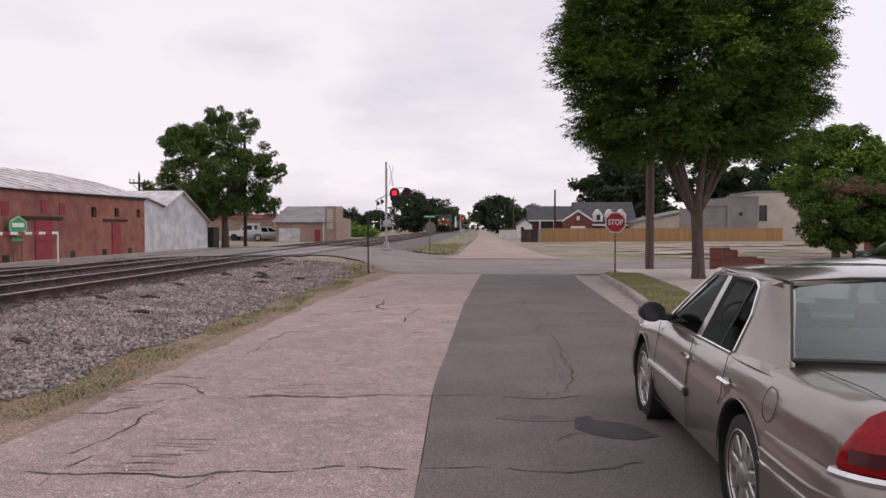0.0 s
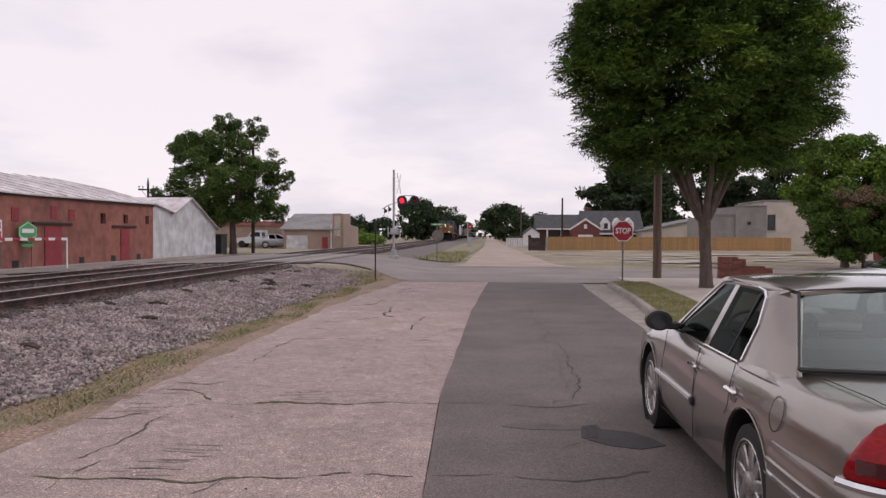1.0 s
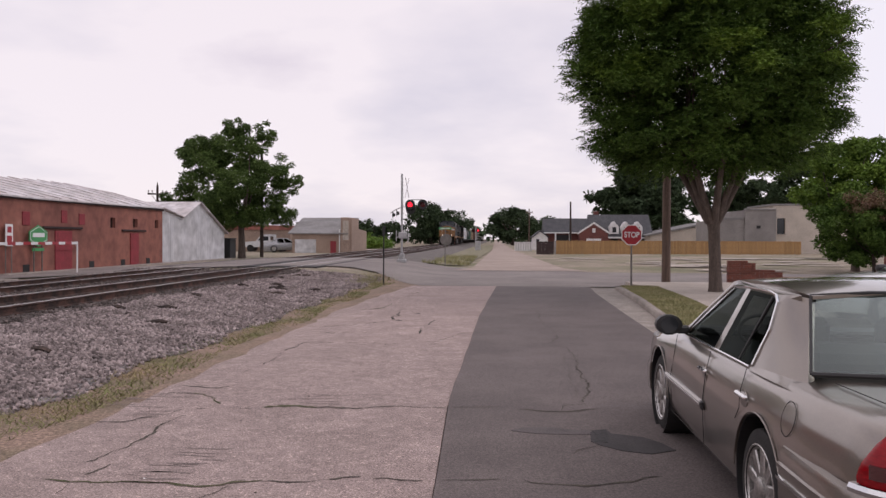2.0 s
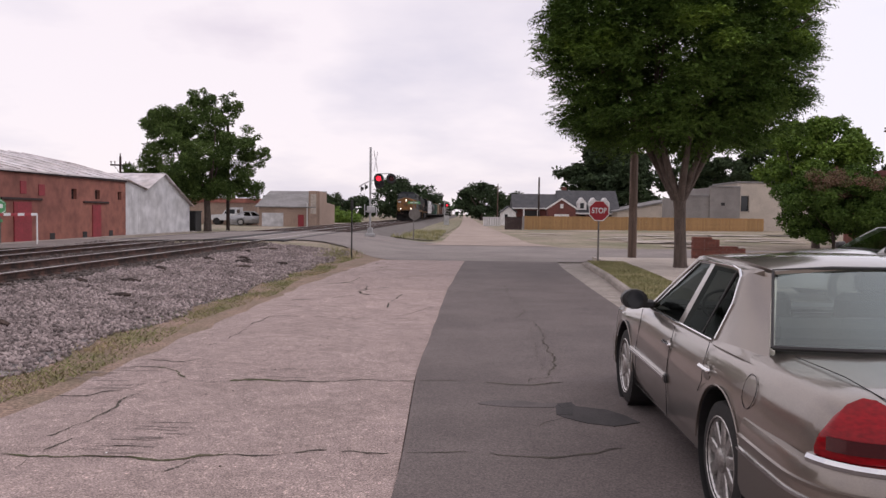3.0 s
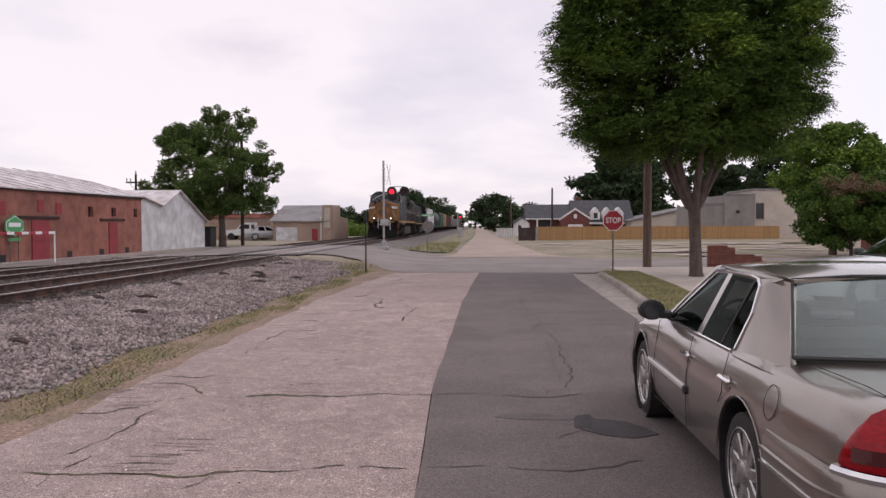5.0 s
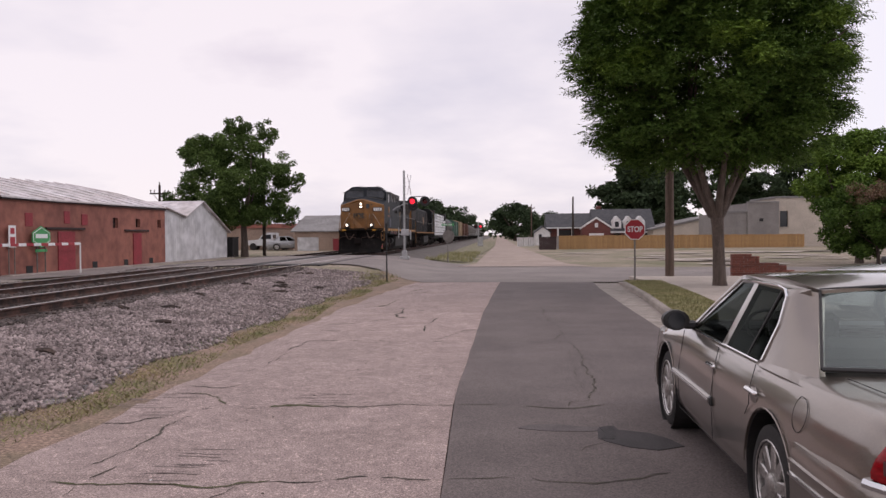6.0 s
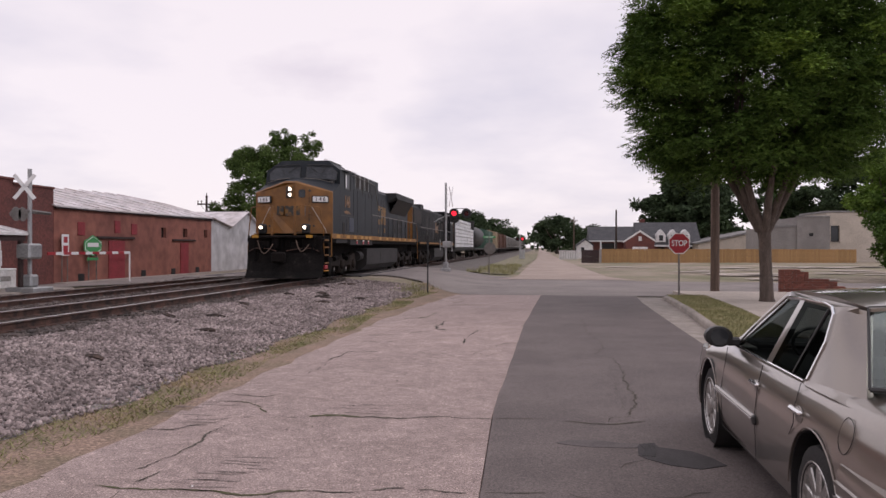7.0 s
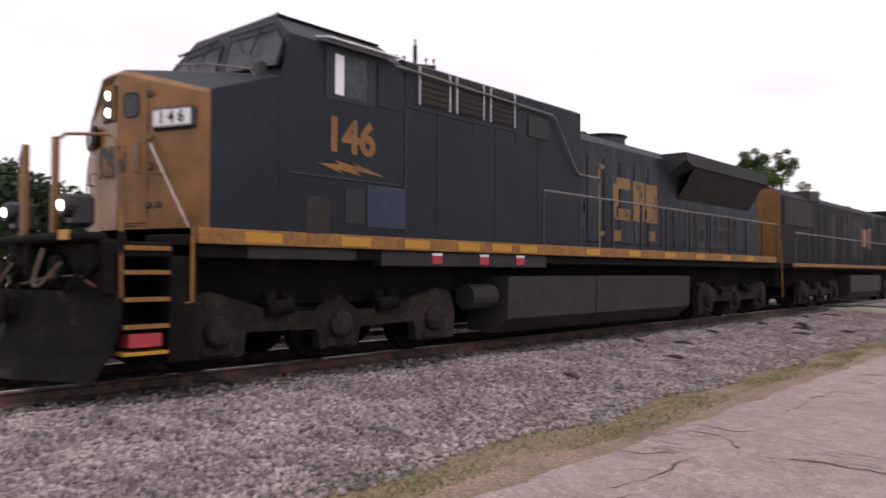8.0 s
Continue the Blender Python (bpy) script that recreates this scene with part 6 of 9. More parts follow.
def build_sedan(m, paint, label, name="sedan"):
    """A large four-door saloon, nose towards +y, origin on the road under its middle."""
    car = thing(name, m, label, "car")
    RW, FW = -1.40, 1.35
    st = [(-2.66, 0.74, 0.34, 0.95, 0.90), (-2.60, 0.86, 0.30, 0.985, 0.93), (-2.42, 0.925, 0.27, 1.0, 0.955), (-2.0, 0.965, 0.24, 1.015, 0.965), (-1.6, 0.98, 0.22, 1.03, 0.97), (-1.2, 0.985, 0.21, 1.0, 0.97), (-0.6, 0.985, 0.2, 0.99, 0.965), (0.1, 0.985, 0.2, 0.985, 0.965), (0.7, 0.98, 0.2, 1.0, 0.955), (1.1, 0.975, 0.21, 0.99, 0.93), (1.6, 0.965, 0.22, 0.95, 0.89), (2.0, 0.93, 0.25, 0.90, 0.83), (2.25, 0.86, 0.28, 0.84, 0.77), (2.36, 0.74, 0.33, 0.78, 0.70)]
    fine = []
    for i in range(len(st) - 1):
        for j in range(4):
            a, b, t = st[i], st[i + 1], j / 4
            fine.append([p + (q - p) * t for p, q in zip(a, b)])
    fine.append(list(st[-1]))
    rings = []
    for y, w, zb, zt, zs in fine:
        half = [(0.0, zb), (w * 0.80, zb), (w * 0.93, zb + 0.03), (w * 0.975, zb + 0.12), (w * 0.993, 0.48), (w, 0.60), (w * 0.992, 0.70), (w * 0.972, 0.80), (w * 0.945, zs - 0.06), (w * 0.905, zs - 0.008), (w * 0.855, zs + 0.012), (w * 0.70, zt - 0.012), (w * 0.35, zt)]
        if -1.52 < y < 0.74:
            half[-2:] = [(w * 0.70, 0.90), (w * 0.35, 0.90)]
            zt = 0.894
        ring = [(x, y, z) for x, z in half] + [(0, y, zt + 0.006)] + [(-x, y, z) for x, z in reversed(half[1:])]
        rings.append(ring)
    body = part("body", Shape().loft(rings), paint, car, smooth=50)
    cut = Shape()
    for y in (RW, FW):
        for sx in (-1, 1):
            cut.lathe([(sx * 0.70, 0.40), (sx * 1.05, 0.40)], "x", (0, y, 0.37), 40)
    tmp = part("arch", cut, TRIM, car)
    mod = body.modifiers.new("arch", "BOOLEAN")
    mod.operation, mod.object, mod.solver = "DIFFERENCE", tmp, "EXACT"
    me = bpy.data.meshes.new_from_object(body.evaluated_get(bpy.context.evaluated_depsgraph_get()))
    body.modifiers.clear()
    bpy.data.objects.remove(tmp)
    body.data = me
    me.materials.clear()
    me.materials.append(paint)
    me.polygons.foreach_set("use_smooth", [True] * len(me.polygons))
    me.set_sharp_from_angle(angle=radians(38))
    for y in (RW, FW):
        for sx in (-1, 1):
            part("wheel_well", Shape().lathe([(sx * 0.705, 0.385), (sx * 0.71, 0.397), (sx * 0.968, 0.398), (sx * 0.968, 0.392), (sx * 0.72, 0.385)], "x", (0, y, 0.37), 30, True), TRIM, body)
            lip = [(sx * 0.980, y + 0.404 * math.cos(a), 0.37 + 0.404 * math.sin(a)) for a in [math.pi * (k / 16) for k in range(17)]]
            part("arch_lip", Shape().tube(lip, 0.005, 6), paint, body)
    # wheels
    for y in (RW, FW):
        for sx in (-1, 1):
            w = new("wheel")
            w.parent = car
            w.matrix_basis = pose(sx * 0.858, y, 0.345)
            s = Shape().lathe([(-0.10, 0.235), (-0.105, 0.29), (-0.085, 0.333), (-0.03, 0.345), (0.03, 0.345), (0.085, 0.333), (0.105, 0.29), (0.10, 0.235)], "x", (0, 0, 0), 36, True)
            part("tyre", s, TYRE, w, smooth=40)
            r = Shape().lathe([(sx * 0.02, 0.02), (sx * 0.03, 0.22), (sx * 0.085, 0.226), (sx * 0.105, 0.246), (sx * 0.100, 0.256), (sx * 0.0, 0.248)], "x", (0, 0, 0), 30)
            r.lathe([(sx * 0.04, 0.075), (sx * 0.10, 0.07), (sx * 0.115, 0.045), (sx * 0.118, 0.01)], "x", (0, 0, 0), 18)
            for k in range(9):
                a = 2 * math.pi * k / 9
                r.box(sx * 0.07 - 0.018, sx * 0.07 + 0.018, -0.036, 0.036, 0.05, 0.236, 0.008, Matrix.Rotation(a, 4, "X"))
            part("rim", r, RIM, w, "silver nine-spoke rim", 30)
            part("brake_disc", Shape().lathe([(sx * 0.015, 0.02), (sx * 0.02, 0.20)], "x", (0, 0, 0), 20), TRIM, w)
    # greenhouse: pillars, roof, panes
    for sx in (-1, 1):
        A0, A1 = (sx * 0.875, 0.80, 0.975), (sx * 0.675, 0.02, 1.425)
        def q(*pts):
            return [(sx * x, y, z) for x, y, z in pts]
        inn = (-sx * 0.04, 0, 0)
        slab(q((0.885, 0.82, 0.965), (0.885, 0.66, 0.975), (0.715, -0.10, 1.405), (0.655, 0.02, 1.452), (0.665, 0.10, 1.44)), inn, car, "front_pillar", paint)
        slab(q((0.893, -0.20, 0.972), (0.893, -0.31, 0.972), (0.742, -0.53, 1.42), (0.735, -0.42, 1.42)), inn, car, "middle_pillar", paint)
        slab(q((0.715, -0.10, 1.405), (0.738, -0.45, 1.42), (0.742, -0.95, 1.415), (0.752, -1.08, 1.38), (0.668, -1.22, 1.43), (0.655, -0.5, 1.468), (0.655, 0.02, 1.452)), (0, 0, -0.03), car, "roof_rail", paint)
        lead = [(0.905, -1.02, 0.955), (0.893, -1.03, 0.985), (0.845, -1.085, 1.11), (0.800, -1.10, 1.23), (0.755, -1.09, 1.38), (0.715, -1.085, 1.418)]
        back = [(0.88, -1.76, 0.955), (0.79, -1.645, 0.985), (0.738, -1.50, 1.13), (0.69, -1.38, 1.24), (0.636, -1.25, 1.385), (0.63, -1.225, 1.412)]
        rows = []
        for (ax, ay, az), (bx, by, bz) in zip(lead, back):
            out = [(ax + (bx - ax) * t + 0.06 * t * (1 - t), ay + (by - ay) * t, az + (bz - az) * t + 0.03 * t * (1 - t)) for t in [i / 6 for i in range(7)]]
            rows.append(q(*out) + q(*[(x - 0.03, y, z - 0.01) for x, y, z in reversed(out)]))
        part("rear_pillar", Shape().loft(rows), paint, car, "", 25)
        slab(q((0.884, 0.60, 0.985), (0.888, -0.20, 0.978), (0.737, -0.42, 1.415), (0.717, -0.11, 1.40)), None, car, "front_door_glass", AUTO_GLASS)
        slab(q((0.888, -0.31, 0.978), (0.888, -1.02, 0.978), (0.798, -1.085, 1.22), (0.750, -1.06, 1.385), (0.742, -0.95, 1.41), (0.742, -0.53, 1.415)), None, car, "rear_door_glass", AUTO_GLASS)
        s = Shape()
        s.tube(q((0.895, -0.26, 0.975), (0.895, -1.0, 0.975), (0.893, -1.05, 0.995), (0.808, -1.10, 1.22), (0.760, -1.085, 1.38), (0.745, -1.02, 1.418), (0.742, -0.9, 1.432), (0.74, -0.4, 1.432), (0.72, -0.08, 1.415), (0.80, 0.28, 1.22), (0.885, 0.66, 0.985)), 0.0085, 6)
        s.tube(q((0.898, 0.66, 0.972), (0.898, -0.26, 0.972)), 0.009, 6)
        part("window_trim", s, CHROME, car, "bright window surround")
        part("quarter_bar", Shape().tube(q((0.878, -0.76, 0.985), (0.745, -0.98, 1.40)), 0.012, 6), TRIM, car)
        # doors: gaps, handles, mouldings
        for pts in (((0.93, -0.255, 0.955), (0.968, -0.26, 0.8), (0.99, -0.265, 0.6), (0.978, -0.27, 0.30)), ((0.92, -1.03, 0.965), (0.962, -1.04, 0.82), (0.985, -1.10, 0.74), (0.984, -1.02, 0.66)), ((0.93, 0.80, 0.945), (0.985, 0.80, 0.6), (0.978, 0.78, 0.3)), ((0.70, -1.76, 1.018), (0.66, -2.2, 1.008), (0.64, -2.58, 0.975)), ((0.978, 0.78, 0.3), (0.98, -0.98, 0.3))):
            part("panel_gap", Shape().tube(q(*pts), 0.0026, 5), SEAM, body)
        for y in (-0.09, -1.0):
            hd = part("door_handle", Shape().box(min(sx * 0.955, sx * 0.99), max(sx * 0.955, sx * 0.99), y - 0.20, y + 0.0, 0.80, 0.832, 0.012), CHROME, car, "chrome door handle")
            part("handle_cup", Shape().lathe([(sx * 0.958, 0.06), (sx * 0.966, 0.06), (sx * 0.966, 0.02)], "x", (0, y - 0.13, 0.79), 16), paint, hd)
        part("side_moulding", Shape().box(min(sx * 0.975, sx * 1.004), max(sx * 0.975, sx * 1.004), -0.24, 0.97, 0.545, 0.60, 0.01), paint, car).matrix_basis = pose(0, 0, 0)
        part("moulding_line", Shape().box(min(sx * 0.99, sx * 1.008), max(sx * 0.99, sx * 1.008), -0.24, 0.97, 0.567, 0.579), CHROME, car)
        part("moulding_cap", Shape().box(min(sx * 0.975, sx * 1.006), max(sx * 0.975, sx * 1.006), -0.29, -0.24, 0.54, 0.605, 0.01), TRIM, car)
        if sx < 0:
            loop = []
            for k in range(25):
                a = 2 * math.pi * k / 24
                z = 0.835 + 0.09 * math.sin(a)
                loop.append((-between(z, [(0.70, 0.968), (0.80, 0.949), (0.905, 0.922)]), -1.78 + 0.085 * math.cos(a), z))
            part("fuel_door_gap", Shape().tube(loop, 0.0022, 5), SEAM, body)
        # door mirror
        s = Shape()
        rings = []
        for k, (y, r) in enumerate(((0.74, 0.05), (0.72, 0.085), (0.64, 0.10), (0.58, 0.098), (0.575, 0.07))):
            rings.append([(sx * (1.045 + 1.1 * r * math.cos(a)), y, 1.05 + r * 0.85 * math.sin(a)) for a in [2 * math.pi * i / 14 for i in range(14)]])
        s.loft(rings)
        mr = part("door_mirror", s, TRIM, car, "black door mirror", 40)
        part("mirror_arm", Shape().box(min(sx * 0.87, sx * 0.98), max(sx * 0.87, sx * 0.98), 0.60, 0.70, 0.975, 1.04, 0.015), TRIM, mr)
        part("mirror_glass", Shape().lathe([(0.573, 0.07), (0.570, 0.069)], "y", (sx * 1.045, 0, 1.05), 16), PANE, mr)
        # lamps
        path = rounded([(-0.905, -2.515), (-0.892, -2.55), (-0.86, -2.595), (-0.78, -2.645), (-0.62, -2.68), (-0.46, -2.69)], 5)
        def lens(t):
            top = between(t, [(0.0, 0.83), (0.1, 0.875), (0.2, 0.91), (0.3, 0.938), (0.4, 0.96), (0.5, 0.977), (0.6, 0.988), (0.68, 0.985), (0.75, 0.955), (0.83, 0.91), (1.0, 0.895)])
            back = between(t, [(0.0, -0.01), (0.2, -0.04), (0.4, -0.08), (0.6, -0.115), (0.68, -0.10), (0.75, -0.05), (0.83, -0.01), (1.0, -0.005)])
            return [(-0.01, 0.742), (0.026, 0.744), (0.030, 0.744 + (top - 0.744) * 0.35), (0.020 + back * 0.25, 0.744 + (top - 0.744) * 0.72), (back, top), (back - 0.03, top - 0.03)]
        if sx > 0:
            path = [Vector((-p.x, p.y)) for p in reversed(path)]
        lp = sweep(path, (lambda t: lens(1 - t)) if sx > 0 else lens)
        lm = part("tail_lamp", lp, LAMP_RED, car, "large red wraparound tail lamp", 40)
        inner = path[7:] if sx < 0 else path[:-7]
        part("lens_lower_band", sweep(inner, [(0.0, 0.775), (0.0325, 0.777), (0.0335, 0.835), (0.0, 0.84)]), LAMP_RED_DARK, lm)
        part("head_lamp", Shape().box(min(sx * 0.45, sx * 0.83), max(sx * 0.45, sx * 0.83), 2.22, 2.36, 0.60, 0.74, 0.03), CAB_GLASS, car)
    # bumper and its bright strip, round the tail
    tail = rounded([(-0.985, -1.80), (-0.985, -2.2), (-0.965, -2.45), (-0.88, -2.62), (-0.70, -2.72), (-0.35, -2.76), (0.35, -2.76), (0.70, -2.72), (0.88, -2.62), (0.965, -2.45), (0.985, -2.2), (0.985, -1.80)], 4)
    part("rear_bumper", sweep(tail, [(-0.04, 0.30), (-0.01, 0.30), (0.008, 0.36), (0.012, 0.52), (0.004, 0.66), (-0.012, 0.70), (-0.05, 0.705)]), paint, car, "body-coloured rear bumper", 40)
    part("bumper_line", sweep(tail, [(0.008, 0.595), (0.022, 0.60), (0.022, 0.618), (0.006, 0.622)]), paint, car)
    part("bumper_line", sweep(tail, [(0.008, 0.535), (0.024, 0.538), (0.024, 0.552), (0.008, 0.555)]), CHROME, car, "thin bright bumper strip")
    mid = [p for p in tail if p.y < -2.46]
    part("chrome_strip", sweep(mid, [(-0.03, 0.700), (0.008, 0.704), (0.012, 0.722), (0.0, 0.740), (-0.03, 0.742)]), CHROME, car, "chrome strip under the tail lamps")
    part("trunk_lid_panel", Shape().box(-0.44, 0.44, -2.70, -2.66, 0.745, 0.93, 0.02), paint, car)
    part("number_plate", Shape().box(-0.16, 0.16, -2.71, -2.70, 0.77, 0.91, 0.004), SIGN_WHITE, car, "white plate with plain bars")
    part("plate_bar", Shape().box(-0.12, 0.12, -2.714, -2.709, 0.81, 0.86), BLACK, car)
    front = rounded([(0.965, 1.80), (0.93, 2.1), (0.80, 2.36), (0.4, 2.46), (-0.4, 2.46), (-0.80, 2.36), (-0.93, 2.1), (-0.965, 1.80)], 4)
    part("front_bumper", sweep(front, [(-0.05, 0.28), (0.0, 0.28), (0.01, 0.5), (-0.03, 0.58)]), paint, car, "body-coloured front bumper", 40)
    # roof and screens
    rows = []
    for y, w, e, c in ((0.08, 0.655, 1.445, 1.462), (-0.1, 0.66, 1.462, 1.49), (-0.5, 0.66, 1.472, 1.508), (-0.9, 0.66, 1.465, 1.505), (-1.15, 0.655, 1.445, 1.48), (-1.25, 0.62, 1.428, 1.455)):
        rows.append([(w * k / 6, y, e + (c - e) * (1 - (k / 6) ** 2)) for k in range(-6, 7)] + [(w * k / 6, y, e + (c - e) * (1 - (k / 6) ** 2) - 0.02) for k in range(6, -7, -1)])
    part("roof", Shape().loft(rows), paint, car, smooth=40)
    pane = Shape()
    rows = []
    for t in [i / 6 for i in range(7)]:
        w, y0, z = 0.62 + 0.15 * t, -1.21 - 0.41 * t, 1.428 - 0.386 * t
        rows.append([(w * k / 5, y0 - (0.04 + 0.06 * t) * (1 - (k / 5) ** 2), z + 0.02 * (1 - (k / 5) ** 2) * (1 - t * 0.7)) for k in range(-5, 6)])
    pane.loft(rows, close=False)
    part("rear_window", pane, REAR_GLASS, car, "sloping rear window with a dark border", 60)
    s = Shape()
    s.tube([(-0.77, -1.63, 1.04), (-0.35, -1.735, 1.047), (0.35, -1.735, 1.047), (0.77, -1.63, 1.04)], 0.014, 6)
    s.tube([(-0.77, -1.63, 1.04), (-0.62, -1.22, 1.43), (-0.3, -1.255, 1.452), (0.3, -1.255, 1.452), (0.62, -1.22, 1.43), (0.77, -1.63, 1.04)], 0.010, 6)
    part("window_border", s, TRIM, car)
    part("windscreen", Shape().add([(-0.66, 0.08, 1.44), (0.66, 0.08, 1.44), (0.86, 0.82, 0.98), (-0.86, 0.82, 0.98)], [(0, 1, 2, 3)]), REAR_GLASS, car)
    # inside
    # black tray added at belt height in place of the cabin's shaded depth
    part("cabin_floor", Shape().box(-0.84, 0.84, -1.5, 0.70, 0.905, 0.955, 0.0), TRIM, car)
    part("parcel_shelf", Shape().box(-0.70, 0.70, -1.58, -1.30, 0.96, 1.0, 0.005), CLOTH, car)
    for x in (-0.40, 0.40):
        st_ = part("front_seat", Shape().box(x - 0.24, x + 0.24, -0.42, -0.26, 1.0, 1.22, 0.05), CLOTH, car)
        part("headrest", Shape().box(x - 0.13, x + 0.13, -0.44, -0.33, 1.22, 1.38, 0.035), CLOTH, st_)
    part("rear_seat", Shape().box(-0.66, 0.66, -1.34, -1.16, 1.0, 1.16, 0.05), CLOTH, car)
    part("dashboard", Shape().box(-0.8, 0.8, 0.42, 0.78, 0.985, 1.03, 0.02), TRIM, car)
    part("steering_wheel", Shape().tube([(-0.40 + 0.17 * math.cos(a), 0.30 + 0.03 * math.sin(a), 1.04 + 0.12 * math.sin(a)) for a in [2 * math.pi * k / 18 for k in range(19)]], 0.014, 6), TRIM, car)
    return car


def build_pickup(m, paint, label):
    u = thing("pickup_truck", m, label, "pickup")
    side = [(-2.7, 0.45), (-2.7, 1.05), (-0.5, 1.08), (-0.45, 1.75), (0.55, 1.78), (1.05, 1.15), (2.5, 1.02), (2.6, 0.5)]
    part("body", Shape().prism([(y, z) for y, z in side], "x", -0.95, 0.95), paint, u)
    for sx in (-1, 1):
        part("side_window", Shape().prism([(-0.3, 1.2), (-0.3, 1.65), (0.5, 1.68), (0.85, 1.2)], "x", min(sx * 0.95, sx * 0.958), max(sx * 0.95, sx * 0.958)), PANE, u)
        for y in (-1.65, 1.65):
            part("wheel", Shape().lathe([(sx * 0.72, 0.1), (sx * 0.72, 0.38), (sx * 0.97, 0.38), (sx * 0.975, 0.22), (sx * 0.96, 0.02)], "x", (0, y, 0.38), 20), TYRE, u)
    part("rear_window", Shape().box(-0.75, 0.75, -0.5, -0.46, 1.25, 1.65), PANE, u)
    part("windscreen", Shape().add([(-0.8, 0.62, 1.72), (0.8, 0.62, 1.72), (0.85, 1.04, 1.2), (-0.85, 1.04, 1.2)], [(0, 1, 2, 3)]), PANE, u)
    return u


# ---- signals, poles, signs ----
def lamp_head(parent, x, y, z, lit, face=-1):
    """A round black target with a hood and red lens, facing -y or +y."""
    f = face
    h = part("lamp_target", Shape().lathe([(y, 0.30), (y + f * 0.012, 0.305), (y + f * 0.02, 0.29), (y + f * 0.02, 0.10)], "y", (x, 0, z), 28).lathe([(y - f * 0.16, 0.08), (y - f * 0.14, 0.14), (y, 0.15)], "y", (x, 0, z), 16), BLACK, parent, "round black lamp target")
    part("lens", Shape().lathe([(y + f * 0.02, 0.15), (y + f * 0.04, 0.145), (y + f * 0.055, 0.08), (y + f * 0.058, 0.01)], "y", (x, 0, z), 20), RED_LIT if lit else RED_DULL, h, "lit red lens" if lit else "unlit red lens")
    arc = [(x + 0.16 * math.cos(a), z + 0.16 * math.sin(a)) for a in [math.pi * (k / 12) for k in range(13)]]
    part("hood", Shape().loft([[(p[0], y + f * d, p[1]) for p in arc] for d in (0.01, 0.30)], close=False), BLACK, h)


def build_crossing_signal(m, label, gate, lit, back=False):
    u = thing("crossing_signal", m, label, "crossing signal", "signals of the level crossing")
    part("base", Shape().box(-0.28, 0.28, -0.28, 0.28, -0.1, 0.1, 0.03).box(-0.16, 0.16, -0.16, 0.16, 0.1, 0.45, 0.04), STEEL, u, "cast pale signal base")
    part("mast", Shape().tube([(0, 0, 0.3), (0, 0, 5.3)], 0.065, 12), STEEL, u, "tall galvanised mast")
    s = Shape()
    for k in range(9):
        s.tube([(0.0, 0, 2.9 + k * 0.24), (0.13, 0, 2.9 + k * 0.24)], 0.012, 5)
    part("climbing_step", s, STEEL, u)
    for sx in (-1, 1):
        part("crossbuck", Shape().box(-0.06, 0.06, -0.012, 0.012, -0.75, 0.75, 0.003), SIGN_WHITE, u, "white crossbuck blade").matrix_basis = pose(0.33, -0.10, 4.45, 0, 0, 83) @ pose(0, 0, 0, 0, 38 * sx)
    part("lamp_arm", Shape().tube([(-0.7, 0, 2.9), (-0.4, 0, 3.1), (0, 0, 3.28), (0.5, 0, 3.3), (0.6, -0.05, 3.72), (1.25, -0.05, 3.72)], 0.03, 8), STEEL, u)
    if gate:
        lamp_head(u, 0.52, -0.15, 3.42, lit, -1)
        lamp_head(u, 1.28, -0.15, 3.42, False, -1)
        lamp_head(u, 0.52, 0.15, 3.15, False, 1)
        for x in (-0.55, -0.3):
            h = part("side_lamp", Shape().lathe([(x - 0.02, 0.20), (x, 0.205), (x + 0.02, 0.12), (x + 0.14, 0.08)], "x", (0, 0.02, 2.82 + (x + 0.5) * 0.4), 18), BLACK, u, "black side lamp")
    part("relay_box", Shape().box(-0.2, 0.3, -0.14, 0.14, 1.35, 1.75, 0.04).box(-0.36, -0.32, -0.1, 0.1, 1.2, 1.85, 0.01).box(0.36, 0.40, -0.1, 0.1, 1.1, 1.7, 0.01).box(-0.36, 0.4, -0.03, 0.03, 1.4, 1.48), STEEL, u, "pale gate mechanism box")
    return u


